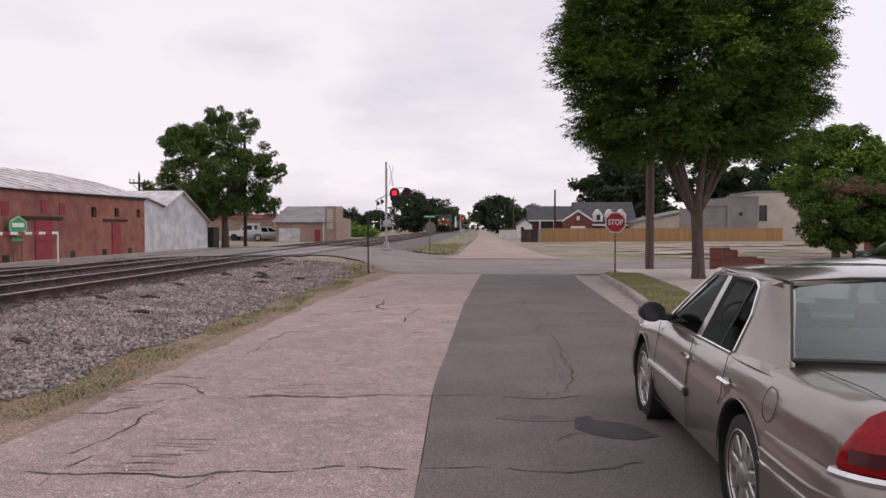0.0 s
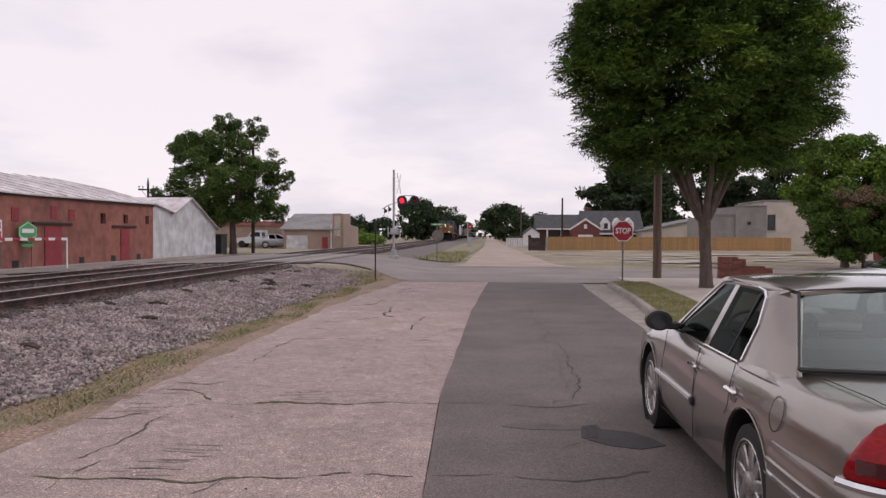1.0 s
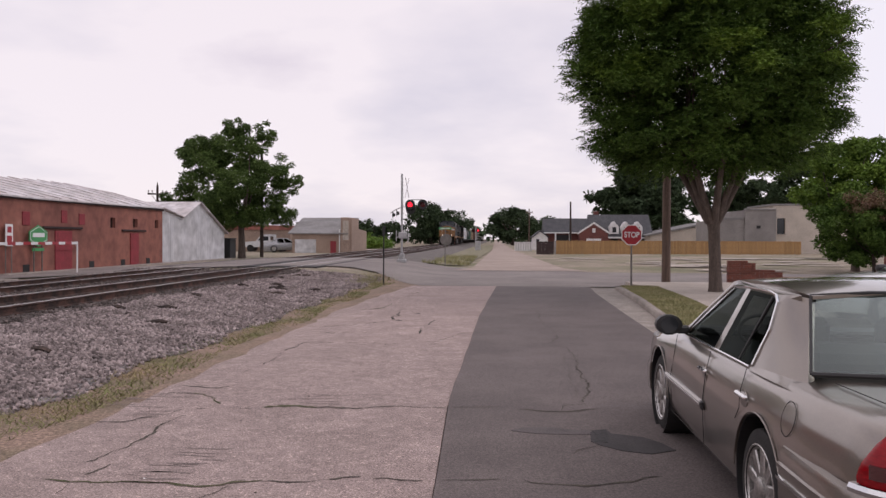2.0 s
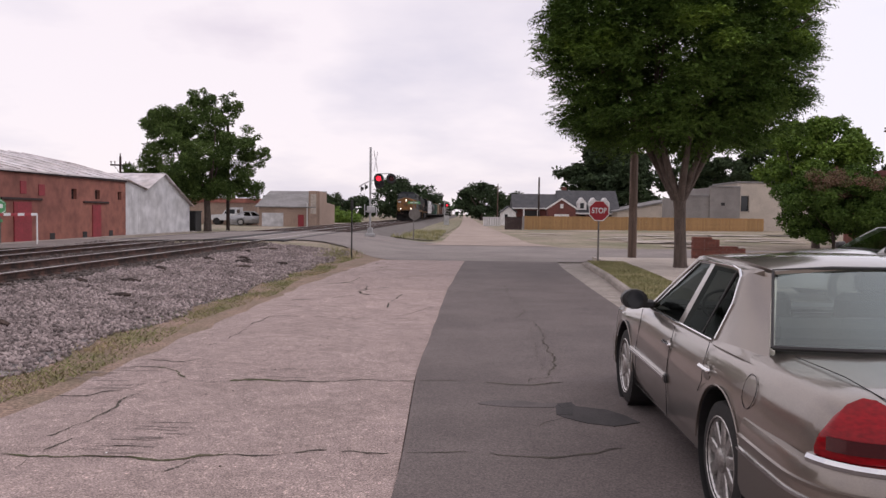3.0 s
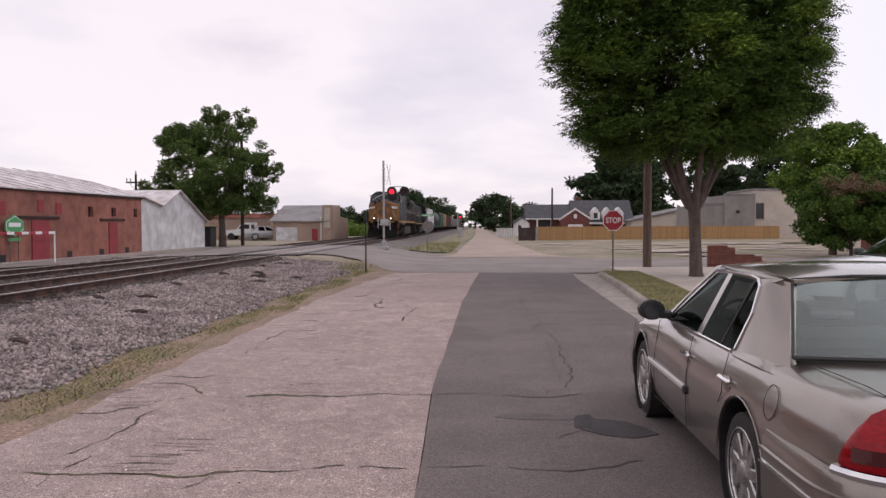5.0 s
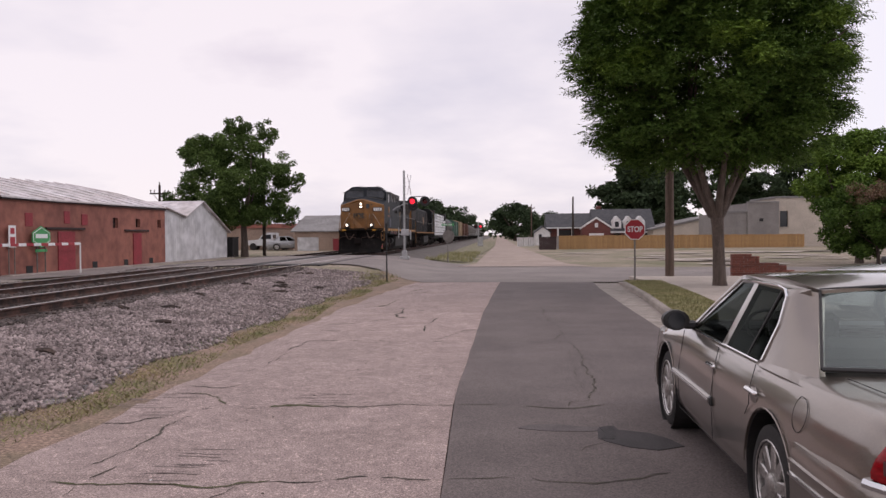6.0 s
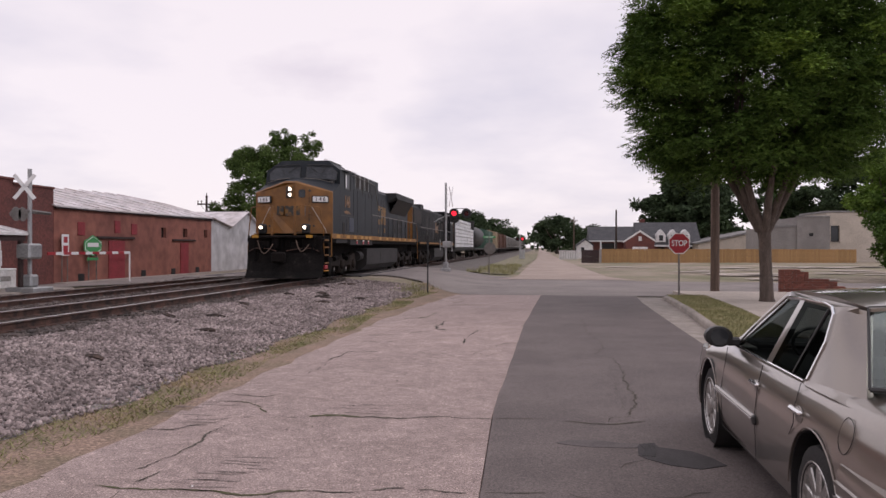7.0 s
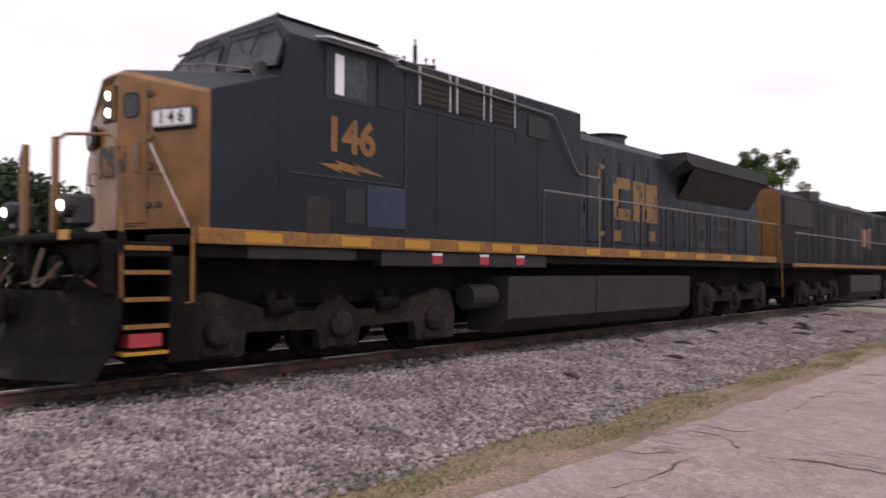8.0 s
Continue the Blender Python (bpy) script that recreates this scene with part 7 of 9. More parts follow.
def build_west_signal():
    u = thing("crossing_signal", pose(-16.3, 22.6, 0.36), "crossing signal with crossbuck and lowered striped gate", "crossing signal", "signals of the level crossing")
    part("base", Shape().box(-0.5, 0.5, -0.5, 0.5, -0.1, 0.10, 0.03).box(-0.2, 0.2, -0.2, 0.2, 0.1, 0.5, 0.06), STEEL, u, "cast pale signal base")
    part("mast", Shape().tube([(0, 0, 0.3), (0, 0, 3.9)], 0.065, 12), STEEL, u)
    for sx in (-1, 1):
        part("crossbuck", Shape().box(-0.06, 0.06, -0.012, 0.012, -0.5, 0.5, 0.003), SIGN_WHITE, u, "white crossbuck blade").matrix_basis = pose(0.05, -0.33, 3.3, 0, 0, 10) @ pose(0, 0, 0, 0, 40 * sx)
    part("lamp_arm", Shape().tube([(-0.05, -0.75, 2.5), (0.0, 0, 2.55), (0.05, 0.95, 2.5)], 0.05, 8).box(-0.05, 0.05, 0.1, 0.95, 2.46, 2.56, 0.01), POST_STEEL, u)
    for y in (-0.72, -0.42):
        part("lamp_target", Shape().lathe([(0.02, 0.22), (0.0, 0.225), (-0.02, 0.12), (-0.16, 0.08)], "x", (0.05, y, 2.42), 18), POST_STEEL, u)
    part("gate_mechanism", Shape().box(-0.25, 0.25, -0.35, 0.30, 1.0, 1.5, 0.06), STEEL, u, "pale gate mechanism box")
    g = new("gate_arm")
    g.parent = u
    for k in range(12):
        part("arm_section", Shape().box(0.28, 0.32, 0.45 + k * 0.42, 0.45 + (k + 1) * 0.42 - 0.004, 1.12, 1.22, 0.006), SIGN_WHITE if k % 2 else STRIPE_RED, g, "white stripe" if k % 2 else "red stripe")
    part("tip_post", Shape().tube([(0.3, 5.48, 1.17), (0.3, 5.48, 0.05)], 0.03, 8), SIGN_WHITE, g, "thin white tip support")
    return u


def build_utility_pole(x, y, z, h, r, label, arms=True, street_lamp=False, lean=0.0, turn=0.0):
    u = thing("utility_pole", pose(x, y, z, lean, 0, turn), label, "utility pole", "utility poles")
    wood = POLE_DARK if r < 0.15 else POLE_WOOD
    part("pole", Shape().tube([(0, 0, -0.2), (0, 0, h * 0.5), (0, 0, h)], [r, r * 0.88, r * 0.7], 14), wood, u, smooth=40)
    if arms:
        part("crossarm", Shape().box(-0.75, 0.75, -0.06, 0.06, h - 0.75, h - 0.63, 0.01), wood, u)
        for k in (-0.68, -0.4, 0.4, 0.68):
            part("insulator", Shape().lathe([(h - 0.63, 0.03), (h - 0.5, 0.03), (h - 0.47, 0.06), (h - 0.4, 0.05), (h - 0.38, 0.02)], "z", (k, 0, 0), 8), POST_STEEL, u)
        part("insulator", Shape().lathe([(h, 0.04), (h + 0.2, 0.05), (h + 0.25, 0.02)], "z", (0, 0, 0), 8), POST_STEEL, u)
        for k in (-0.5, 0.5):
            part("brace", Shape().tube([(k, 0.03, h - 0.7), (0, 0.03, h - 1.4)], 0.02, 5), POST_STEEL, u)
    if street_lamp:
        part("lamp_arm", Shape().tube([(0.1, 0, 5.0), (0.8, 0, 5.25), (1.3, 0, 5.3)], 0.03, 6), STEEL, u)
        part("lamp_head", Shape().box(1.2, 1.75, -0.1, 0.1, 5.22, 5.33, 0.03), STEEL, u, "grey street lamp head")
    return u


def build_stop_sign():
    u = thing("stop_sign", pose(4.92, 28.0, 0.10, 0, 0, 3), "red octagonal stop sign on a steel post", "stop sign")
    part("post", Shape().box(-0.03, 0.03, -0.02, 0.02, -0.1, 2.2, 0.006), POST_STEEL, u, "dull steel post")
    o = [(0.40 * math.cos(math.pi * (k + 0.5) / 4), 1.82 + 0.40 * math.sin(math.pi * (k + 0.5) / 4)) for k in range(8)]
    i = [(0.365 * math.cos(math.pi * (k + 0.5) / 4), 1.82 + 0.365 * math.sin(math.pi * (k + 0.5) / 4)) for k in range(8)]
    p = part("border", Shape().prism(o, "y", -0.035, -0.028), SIGN_WHITE, u, "white border")
    part("panel", Shape().prism(i, "y", -0.039, -0.0355), SIGN_RED, u, "red panel")
    part("word", writing("STOP", 0.285, SIGN_WHITE, pose(0, -0.042, 1.82, 90), 0.002, 0.80, 0.007), SIGN_WHITE, u, "white word STOP")
    s = Shape().prism(o, "y", -0.027, -0.022)
    part("back", s, POST_STEEL, u)


def build_small_signs():
    u = thing("marker_post", pose(-4.25, 28.7, 0.0), "thin black marker post beside the bank", "post")
    part("post", Shape().box(-0.025, 0.025, -0.02, 0.02, -0.1, 2.0, 0.005), BLACK, u)
    part("cap", Shape().box(-0.05, 0.05, -0.035, 0.035, 1.85, 2.22, 0.01), BLACK, u)
    u = thing("round_sign", pose(-3.25, 49.0, 0.0), "back of a round sign with a street name plate", "sign")
    part("post", Shape().tube([(0, 0, -0.1), (0, 0, 2.5)], 0.035, 8), POST_STEEL, u)
    part("disc", Shape().lathe([(-0.03, 0.38), (-0.045, 0.38), (-0.05, 0.37)], "y", (0.05, 0, 1.70), 28), POST_STEEL, u, "pale round sign back")
    part("street_name_plate", Shape().box(-0.4, 0.4, -0.012, 0.012, 2.36, 2.5, 0.004), SIGN_GREEN, u, "green plate with plain bar")
    part("plate_bar", Shape().box(-0.28, 0.28, -0.018, -0.012, 2.41, 2.45), SIGN_WHITE, u)
    u = thing("advert_sign", pose(-18.7, 29.9, 0.3), "green hexagonal sign with plain pale bar", "sign")
    part("panel", Shape().prism([(-0.62, 1.3), (-0.62, 1.68), (0, 1.95), (0.62, 1.68), (0.62, 1.3), (0, 1.05)], "x", 0.0, 0.03), SIGN_GREEN, u)
    part("rim", Shape().tube([(0.035, a, b) for a, b in ((-0.56, 1.34), (-0.56, 1.64), (0, 1.88), (0.56, 1.64), (0.56, 1.34), (0, 1.12), (-0.56, 1.34))], 0.012, 5), SIGN_WHITE, u)
    part("sign_bar", Shape().box(0.03, 0.04, -0.4, 0.4, 1.45, 1.62), SIGN_WHITE, u)
    part("leg", Shape().box(-0.02, 0.02, -0.3, -0.26, 0.0, 1.1).box(-0.02, 0.02, 0.26, 0.3, 0.0, 1.1), POST_STEEL, u)
    part("lower_strip", Shape().box(0.0, 0.02, -0.4, 0.4, 0.88, 1.0), SIGN_GREEN, u)
    u = thing("notice_board", pose(-18.75, 28.1, 0.3), "pink and white notice board against the brick wall", "sign")
    part("panel", Shape().box(0.0, 0.03, -0.22, 0.22, 1.1, 1.95, 0.005), SIGN_WHITE, u)
    part("mark", Shape().box(0.03, 0.036, -0.15, 0.15, 1.25, 1.5).box(0.03, 0.036, -0.12, 0.12, 1.62, 1.85), STRIPE_RED, u)
    part("leg", Shape().box(-0.02, 0.0, -0.2, -0.16, 0, 1.2).box(-0.02, 0.0, 0.16, 0.2, 0, 1.2), POST_STEEL, u)


# ---- buildings ----
def build_red_shed():
    """A long painted-brick warehouse with a sagging tin roof, its front towards the line."""
    u = thing("warehouse", pose(0, 0, 0.28), "long red painted brick warehouse with rusty tin roof", "warehouse")
    X, Y0, Y1, T = -18.9, 27.62, 42.0, 3.1
    # front wall with openings for three small windows
    opens = [(36.15, 36.65, 1.95, 2.45), (38.5, 39.0, 2.0, 2.45), (41.05, 41.5, 2.0, 2.45)]
    marks = sorted({Y0, Y1} | {v for o in opens for v in o[:2]})
    for y0, y1 in zip(marks, marks[1:]):
        hole = next((o for o in opens if o[0] == y0), None)
        for z0, z1 in ((-0.3, hole[2]), (hole[3], T)) if hole else ((-0.3, T),):
            part("front_wall", Shape().box(X - 0.3, X, y0, y1, z0, z1), BRICK_RED, u, "red painted brick wall")
    for a, b, c, d in opens:
        part("window", Shape().box(X - 0.22, X - 0.16, a, b, c, d), PANE, u, "small dark window")
    part("side_wall", Shape().prism([(X - 0.3, -0.3), (X - 0.3, T), (-24.5, 4.36), (-31, T), (-31, -0.3)], "y", Y0, Y0 + 0.3).prism([(X - 0.3, -0.3), (X - 0.3, T), (-24.5, 4.36), (-31, T), (-31, -0.3)], "y", Y1 - 0.3, Y1), BRICK_RED, u)
    part("back_wall", Shape().box(-31.3, -31, Y0, Y1, -0.3, T), BRICK_RED, u)
    rows = []
    rnd = random.Random(4)
    for y in steps(Y0 - 0.1, Y1 + 0.1, 0.9):
        sag = 0.10 * math.sin(y * 0.35) + rnd.uniform(-0.03, 0.03)
        line = [(X + 0.15, T + 0.02 + sag * 0.3), (-21.5, T + 0.72 + sag), (-24.5, 4.45 + sag * 0.6), (-31.2, T)]
        rows.append([(a, y, b) for a, b in line] + [(a, y, b - 0.06) for a, b in reversed(line)])
    part("roof", Shape().loft(rows), TIN_ROOF, u, "weathered tin roof")
    for k, y in enumerate(steps(Y0 + 0.4, Y1 - 0.4, 1.2)):
        part("roof_rib", Shape().tube([(X + 0.15, y, T + 0.07 + 0.03 * math.sin(y * 0.35)), (-21.5, y, T + 0.77 + 0.10 * math.sin(y * 0.35)), (-24.5, y, 4.50 + 0.06 * math.sin(y * 0.35))], 0.025, 4), TIN_ROOF, u)
    part("eave_board", Shape().box(X + 0.0, X + 0.10, Y0, Y1, T - 0.12, T + 0.0), DARK_WOOD, u)
    for y0, y1, z0, z1 in ((31.4, 32.7, 0.02, 1.75), (38.15, 39.05, 0.05, 1.7)):
        d = part("door", Shape().box(X, X + 0.05, y0, y1, z0, z1, 0.01), RED_DOOR, u, "faded red loading door")
        part("door_track", Shape().box(X, X + 0.09, y0 - 0.9, y1 + 0.8, z1 + 0.08, z1 + 0.18, 0.01), DARK_WOOD, d)
        part("door_rail", Shape().box(X + 0.05, X + 0.07, y0, y1, 0.9, 0.98), RED_DOOR, d)
    for y0, y1, z0, z1 in ((29.15, 29.65, 1.95, 2.5), (31.9, 32.35, 2.1, 2.65), (33.3, 33.8, 2.05, 2.55)):
        part("shutter", Shape().box(X, X + 0.03, y0, y1, z0, z1, 0.008), RED_DOOR, u, "red boarded opening")
    for y in (29.2, 31.9, 34.2, 37.2, 40.0):
        # no holes cut: near-black plates paint their shade
        part("vent_hole", Shape().box(X - 0.01, X + 0.02, y, y + 0.42, 0.05, 0.36, 0.01), OPENING_SHADE, u)
    part("plinth", Shape().box(X, X + 0.5, Y0, 52, -0.3, 0.06, 0.02), KERB, u)


def build_tin_shed():
    u = thing("tin_shed", pose(0, 0, 0.28), "galvanised tin shed with a steep gable", "shed")
    X = -18.9
    o = [(42.02, -0.3), (42.02, 3.08), (44.6, 2.68), (47.3, 3.70), (51.9, 1.85), (51.9, -0.3)]
    part("gable_wall", Shape().prism(o, "x", X - 0.1, X), TIN_WALL, u, "corrugated galvanised gable wall")
    s = Shape()
    for y in steps(42.2, 51.8, 0.3):
        z = between(y, [(42.02, 3.08), (44.6, 2.68), (47.3, 3.70), (51.9, 1.85)])
        s.box(X, X + 0.008, y - 0.03, y + 0.03, -0.1, z - 0.06)
    part("corrugation", s, TIN_WALL, u)
    s = Shape()
    for (ya, za), (yb, zb) in (((44.5, 2.64), (47.3, 3.72)), ((47.3, 3.72), (52.2, 1.75)), ((41.9, 3.14), (44.6, 2.70))):
        s.add([(X + 0.2, ya, za), (X + 0.2, yb, zb), (-30, yb, zb), (-30, ya, za), (X + 0.2, ya, za + 0.05), (X + 0.2, yb, zb + 0.05), (-30, yb, zb + 0.05), (-30, ya, za + 0.05)], [(0, 1, 2, 3), (4, 5, 6, 7), (0, 1, 5, 4), (1, 2, 6, 5), (2, 3, 7, 6), (3, 0, 4, 7)])
    part("roof", s, TIN_ROOF, u, "pale tin roof")
    part("side_wall", Shape().box(-30, X - 0.1, 51.75, 51.9, -0.3, 1.8), TIN_WALL, u)
    part("back_wall", Shape().prism([(42.02, -0.3), (42.02, 2.6), (47.3, 3.65), (51.9, 1.8), (51.9, -0.3)], "x", -30.1, -30), TIN_WALL, u)
    b = thing("dumpster", pose(-19.6, 53.4, 0.3), "dark steel rubbish container beside the shed", "dumpster")
    part("body", Shape().box(-0.8, 0.8, -0.6, 0.6, 0.0, 1.35, 0.04), BLACK, b)
    part("lid", Shape().box(-0.84, 0.84, -0.64, 0.64, 1.352, 1.44, 0.02), TRIM, b)


def build_depot():
    u = thing("brick_store", pose(0, 0, 0.28), "dark red brick store with stepped parapet and porch", "store")
    X = -18.9
    o = [(17.7, -0.3), (17.7, 3.5), (20.55, 3.5), (20.55, 4.1), (23.3, 4.1), (23.3, 3.88), (25.3, 3.88), (25.3, 3.72), (27.6, 3.72), (27.6, -0.3)]
    part("front_wall", Shape().prism(o, "x", X - 0.35, X), BRICK_DARK, u, "dark brick wall with stepped parapet")
    s = Shape()
    for y0, y1, z in ((17.7, 20.55, 3.5), (20.55, 23.3, 4.1), (23.3, 25.3, 3.88), (25.3, 27.6, 3.72)):
        s.box(X - 0.4, X + 0.05, y0 - 0.03, y1 + 0.03, z, z + 0.09, 0.015)
    part("coping", s, BRICK_DARK, u)
    part("back_walls", Shape().prism([(X - 0.35, 17.9), (-24.2, 23.2), (-24.2, 27.55), (X - 0.35, 27.55)], "z", -0.3, 3.3), BRICK_DARK, u)
    part("shop_front", Shape().box(X, X + 0.06, 17.8, 24.6, -0.1, 2.1), WHITE, u, "white painted shop front")
    for y0, y1, z0, z1, n in ((18.2, 19.2, 0.0, 1.9, "door"), (22.0, 23.2, 0.05, 1.85, "door"), (19.9, 20.9, 0.75, 1.5, "window"), (23.5, 24.5, 0.8, 1.25, "window")):
        # door sheets are near-black, the inner shade put into the colour
        part(n, Shape().box(X + 0.06, X + 0.075, y0, y1, z0, z1, 0.003), OPENING_SHADE if n == "door" else PANE, u, "doorway with its inner shade painted on" if n == "door" else "dark shop window")
        part(n + "_frame", Shape().box(X + 0.06, X + 0.11, y0 - 0.08, y0, z0, z1 + 0.08).box(X + 0.06, X + 0.11, y1, y1 + 0.08, z0, z1 + 0.08).box(X + 0.06, X + 0.11, y0, y1, z1, z1 + 0.08), WHITE, u)
    a = [(X, 2.52), (-16.3, 1.92), (-16.3, 1.84), (X, 2.42)]
    part("porch_roof", Shape().prism(a, "y", 17.4, 22.6), WHITE, u, "white tin porch roof")
    for y in steps(17.6, 22.5, 0.6):
        part("porch_rib", Shape().tube([(X, y, 2.54), (-16.3, y, 1.94)], 0.018, 4), TIN_ROOF, u)
    part("porch_beam", Shape().box(-16.5, -16.36, 17.5, 22.5, 1.66, 1.84, 0.01), DARK_WOOD, u)
    for y in (17.7, 20.0, 22.35):
        part("porch_post", Shape().box(-16.5, -16.38, y - 0.07, y + 0.07, 0.0, 1.70, 0.01), DARK_WOOD, u)
    part("porch_floor", Shape().box(X, -16.2, 17.3, 24.8, -0.2, 0.05, 0.02), KERB, u)
    b = thing("ice_box", pose(-18.3, 23.6, 0.33), "white ice chest on the store porch", "ice chest")
    part("body", Shape().box(-0.35, 0.35, -0.6, 0.6, 0.0, 0.62, 0.03), WHITE, b)
    part("lid", Shape().box(-0.36, 0.36, -0.61, 0.61, 0.622, 0.68, 0.02), SIGN_WHITE, b)
    part("door_mark", Shape().box(0.35, 0.358, -0.2, 0.3, 0.25, 0.42), CAR_GREY, b)
    b = thing("bench", pose(-17.0, 18.6, 0.33), "green bench with pale bar on the porch", "bench")
    part("backrest", Shape().box(-0.05, 0.0, -0.6, 0.6, 0.35, 0.75, 0.01), BENCH_GREEN, b)
    part("seat", Shape().box(-0.4, -0.06, -0.6, 0.6, 0.34, 0.40, 0.01), BENCH_GREEN, b)
    part("leg", Shape().box(-0.38, -0.06, -0.5, -0.44, 0.0, 0.34).box(-0.38, -0.06, 0.44, 0.5, 0.0, 0.34), POST_STEEL, b)
    part("bench_bar", Shape().box(0.0, 0.008, -0.4, 0.4, 0.5, 0.6), SIGN_WHITE, b)
    b = thing("hydrant", pose(-16.0, 18.1, 0.30), "small yellow fire hydrant beside the street", "hydrant")
    part("barrel", Shape().lathe([(0, 0.15), (0.05, 0.15), (0.06, 0.10), (0.42, 0.10), (0.44, 0.13), (0.50, 0.12), (0.60, 0.05), (0.64, 0.03)], "z", (0, 0, 0), 14), HYDRANT, b)
    part("nozzle", Shape().tube([(0, -0.17, 0.34), (0, 0.17, 0.34)], 0.05, 10), HYDRANT, b)


def build_trailer():
    u = thing("box_trailer", pose(-16.75, 15.55, 0.30, 0, 0, 3), "white box trailer parked behind the line", "trailer")
    part("body", Shape().box(-0.62, 0.62, -0.68, 0.68, 0.28, 1.58, 0.03), WHITE, u)
    part("frame", Shape().box(-0.56, 0.56, -0.72, 0.72, 0.15, 0.28), BLACK, u)
    for sx in (-1, 1):
        for y in (-0.3, 0.3):
            part("wheel", Shape().lathe([(sx * 0.50, 0.05), (sx * 0.50, 0.18), (sx * 0.62, 0.18), (sx * 0.63, 0.05)], "x", (0, y, 0.18), 16), TYRE, u)
    part("edge_trim", Shape().box(-0.64, 0.64, -0.70, 0.70, 1.58, 1.63, 0.01), STEEL, u)
    v = thing("white_building", pose(-36.2, 26.8, 0.3, 0, 0, 49.5), "low white building behind the parking area", "building")
    part("wall", Shape().box(0, 6.5, 0, 4, -0.3, 2.15), WHITE, v)
    part("roof", Shape().box(-0.2, 6.7, -0.2, 4.2, 2.15, 2.35), TIN_ROOF, v)
    for x in (1.2, 3.4):
        part("window", Shape().box(x, x + 0.5, -0.04, 0, 1.5, 1.75), PANE, v, "small dark window")
    v = thing("brick_cottage", pose(-42.4, 23.4, 0.3, 0, 0, 57), "low red brick building half hidden by trees", "building")
    part("wall", Shape().box(0, 3.4, 0, 3, -0.3, 2.0), BRICK_RED, v)
    part("roof", Shape().box(-0.2, 3.6, -0.2, 3.2, 2.0, 2.2), BRICK_DARK, v)
    for x in (0.6, 2.0):
        w = part("window", Shape().box(x, x + 0.7, -0.04, 0, 0.7, 1.5), PANE, v)
        part("sill", Shape().box(x - 0.1, x + 0.8, -0.1, 0, 0.62, 0.7), PAVING, w)
    w = build_pickup(pose(-31.6, 25.0, 0.3, 0, 0, 48), PAINT_WHITE, "white utility vehicle parked by the low building")
    w.name = "utility_vehicle"


def build_tan_building():
    u = thing("tan_building", pose(0, 0, 0.28), "old tan brick building with grey roof", "building")
    Y = 77.0
    part("front_wall", Shape().box(-20.9, -15.0, Y, Y + 0.3, -0.3, 2.0), BRICK_TAN, u)
    part("end_wall", Shape().prism([(Y, -0.3), (Y, 3.6), (Y + 4.0, 3.55), (Y + 4.0, 2.5), (Y + 9, 2.3), (Y + 9, -0.3)], "x", -15.0, -14.7), BRICK_TAN, u)
    part("pier", Shape().box(-15.8, -14.9, Y - 0.12, Y + 0.0, -0.3, 3.62, 0.02), BRICK_TAN, u)
    part("roof", Shape().add([(-21.3, Y - 0.2, 2.0), (-15.05, Y - 0.2, 2.0), (-15.05, Y + 6, 3.75), (-21.3, Y + 6, 3.75), (-21.3, Y - 0.2, 1.9), (-15.05, Y - 0.2, 1.9), (-15.05, Y + 6, 3.65), (-21.3, Y + 6, 3.65)], [(0, 1, 2, 3), (4, 5, 6, 7), (0, 1, 5, 4), (1, 2, 6, 5), (2, 3, 7, 6), (3, 0, 4, 7)]), GREY_METAL_ROOF, u, "grey sloping roof")
    part("back_wall", Shape().box(-20.9, -15, Y + 9, Y + 9.3, -0.3, 2.3), BRICK_TAN, u)
    part("garage_door", Shape().box(-20.6, -18.4, Y - 0.03, Y, -0.1, 1.35, 0.01), TIN_WALL, u, "pale roller door")
    part("door", Shape().box(-16.9, -16.3, Y - 0.03, Y, -0.1, 1.2, 0.01), RED_DOOR, u)
    part("drainpipe", Shape().tube([(-15.95, Y - 0.1, 0), (-15.95, Y - 0.1, 2.4)], 0.06, 6), WHITE, u)
    part("wall_sign", Shape().box(-15.6, -15.0, Y - 0.16, Y - 0.125, 1.3, 3.3, 0.01), CREAM, u)
    v = thing("low_store", pose(-27, 84, 0.28), "low pale building with red trim behind the tree", "building")
    part("wall", Shape().box(-6, 4, 0, 6, -0.3, 2.4), BRICK_TAN, v)
    part("roof", Shape().box(-6.2, 4.2, -0.2, 6.2, 2.4, 2.9), BRICK_RED, v)
    part("door", Shape().box(1.0, 2.4, -0.03, 0, -0.1, 1.9), TIN_WALL, v)


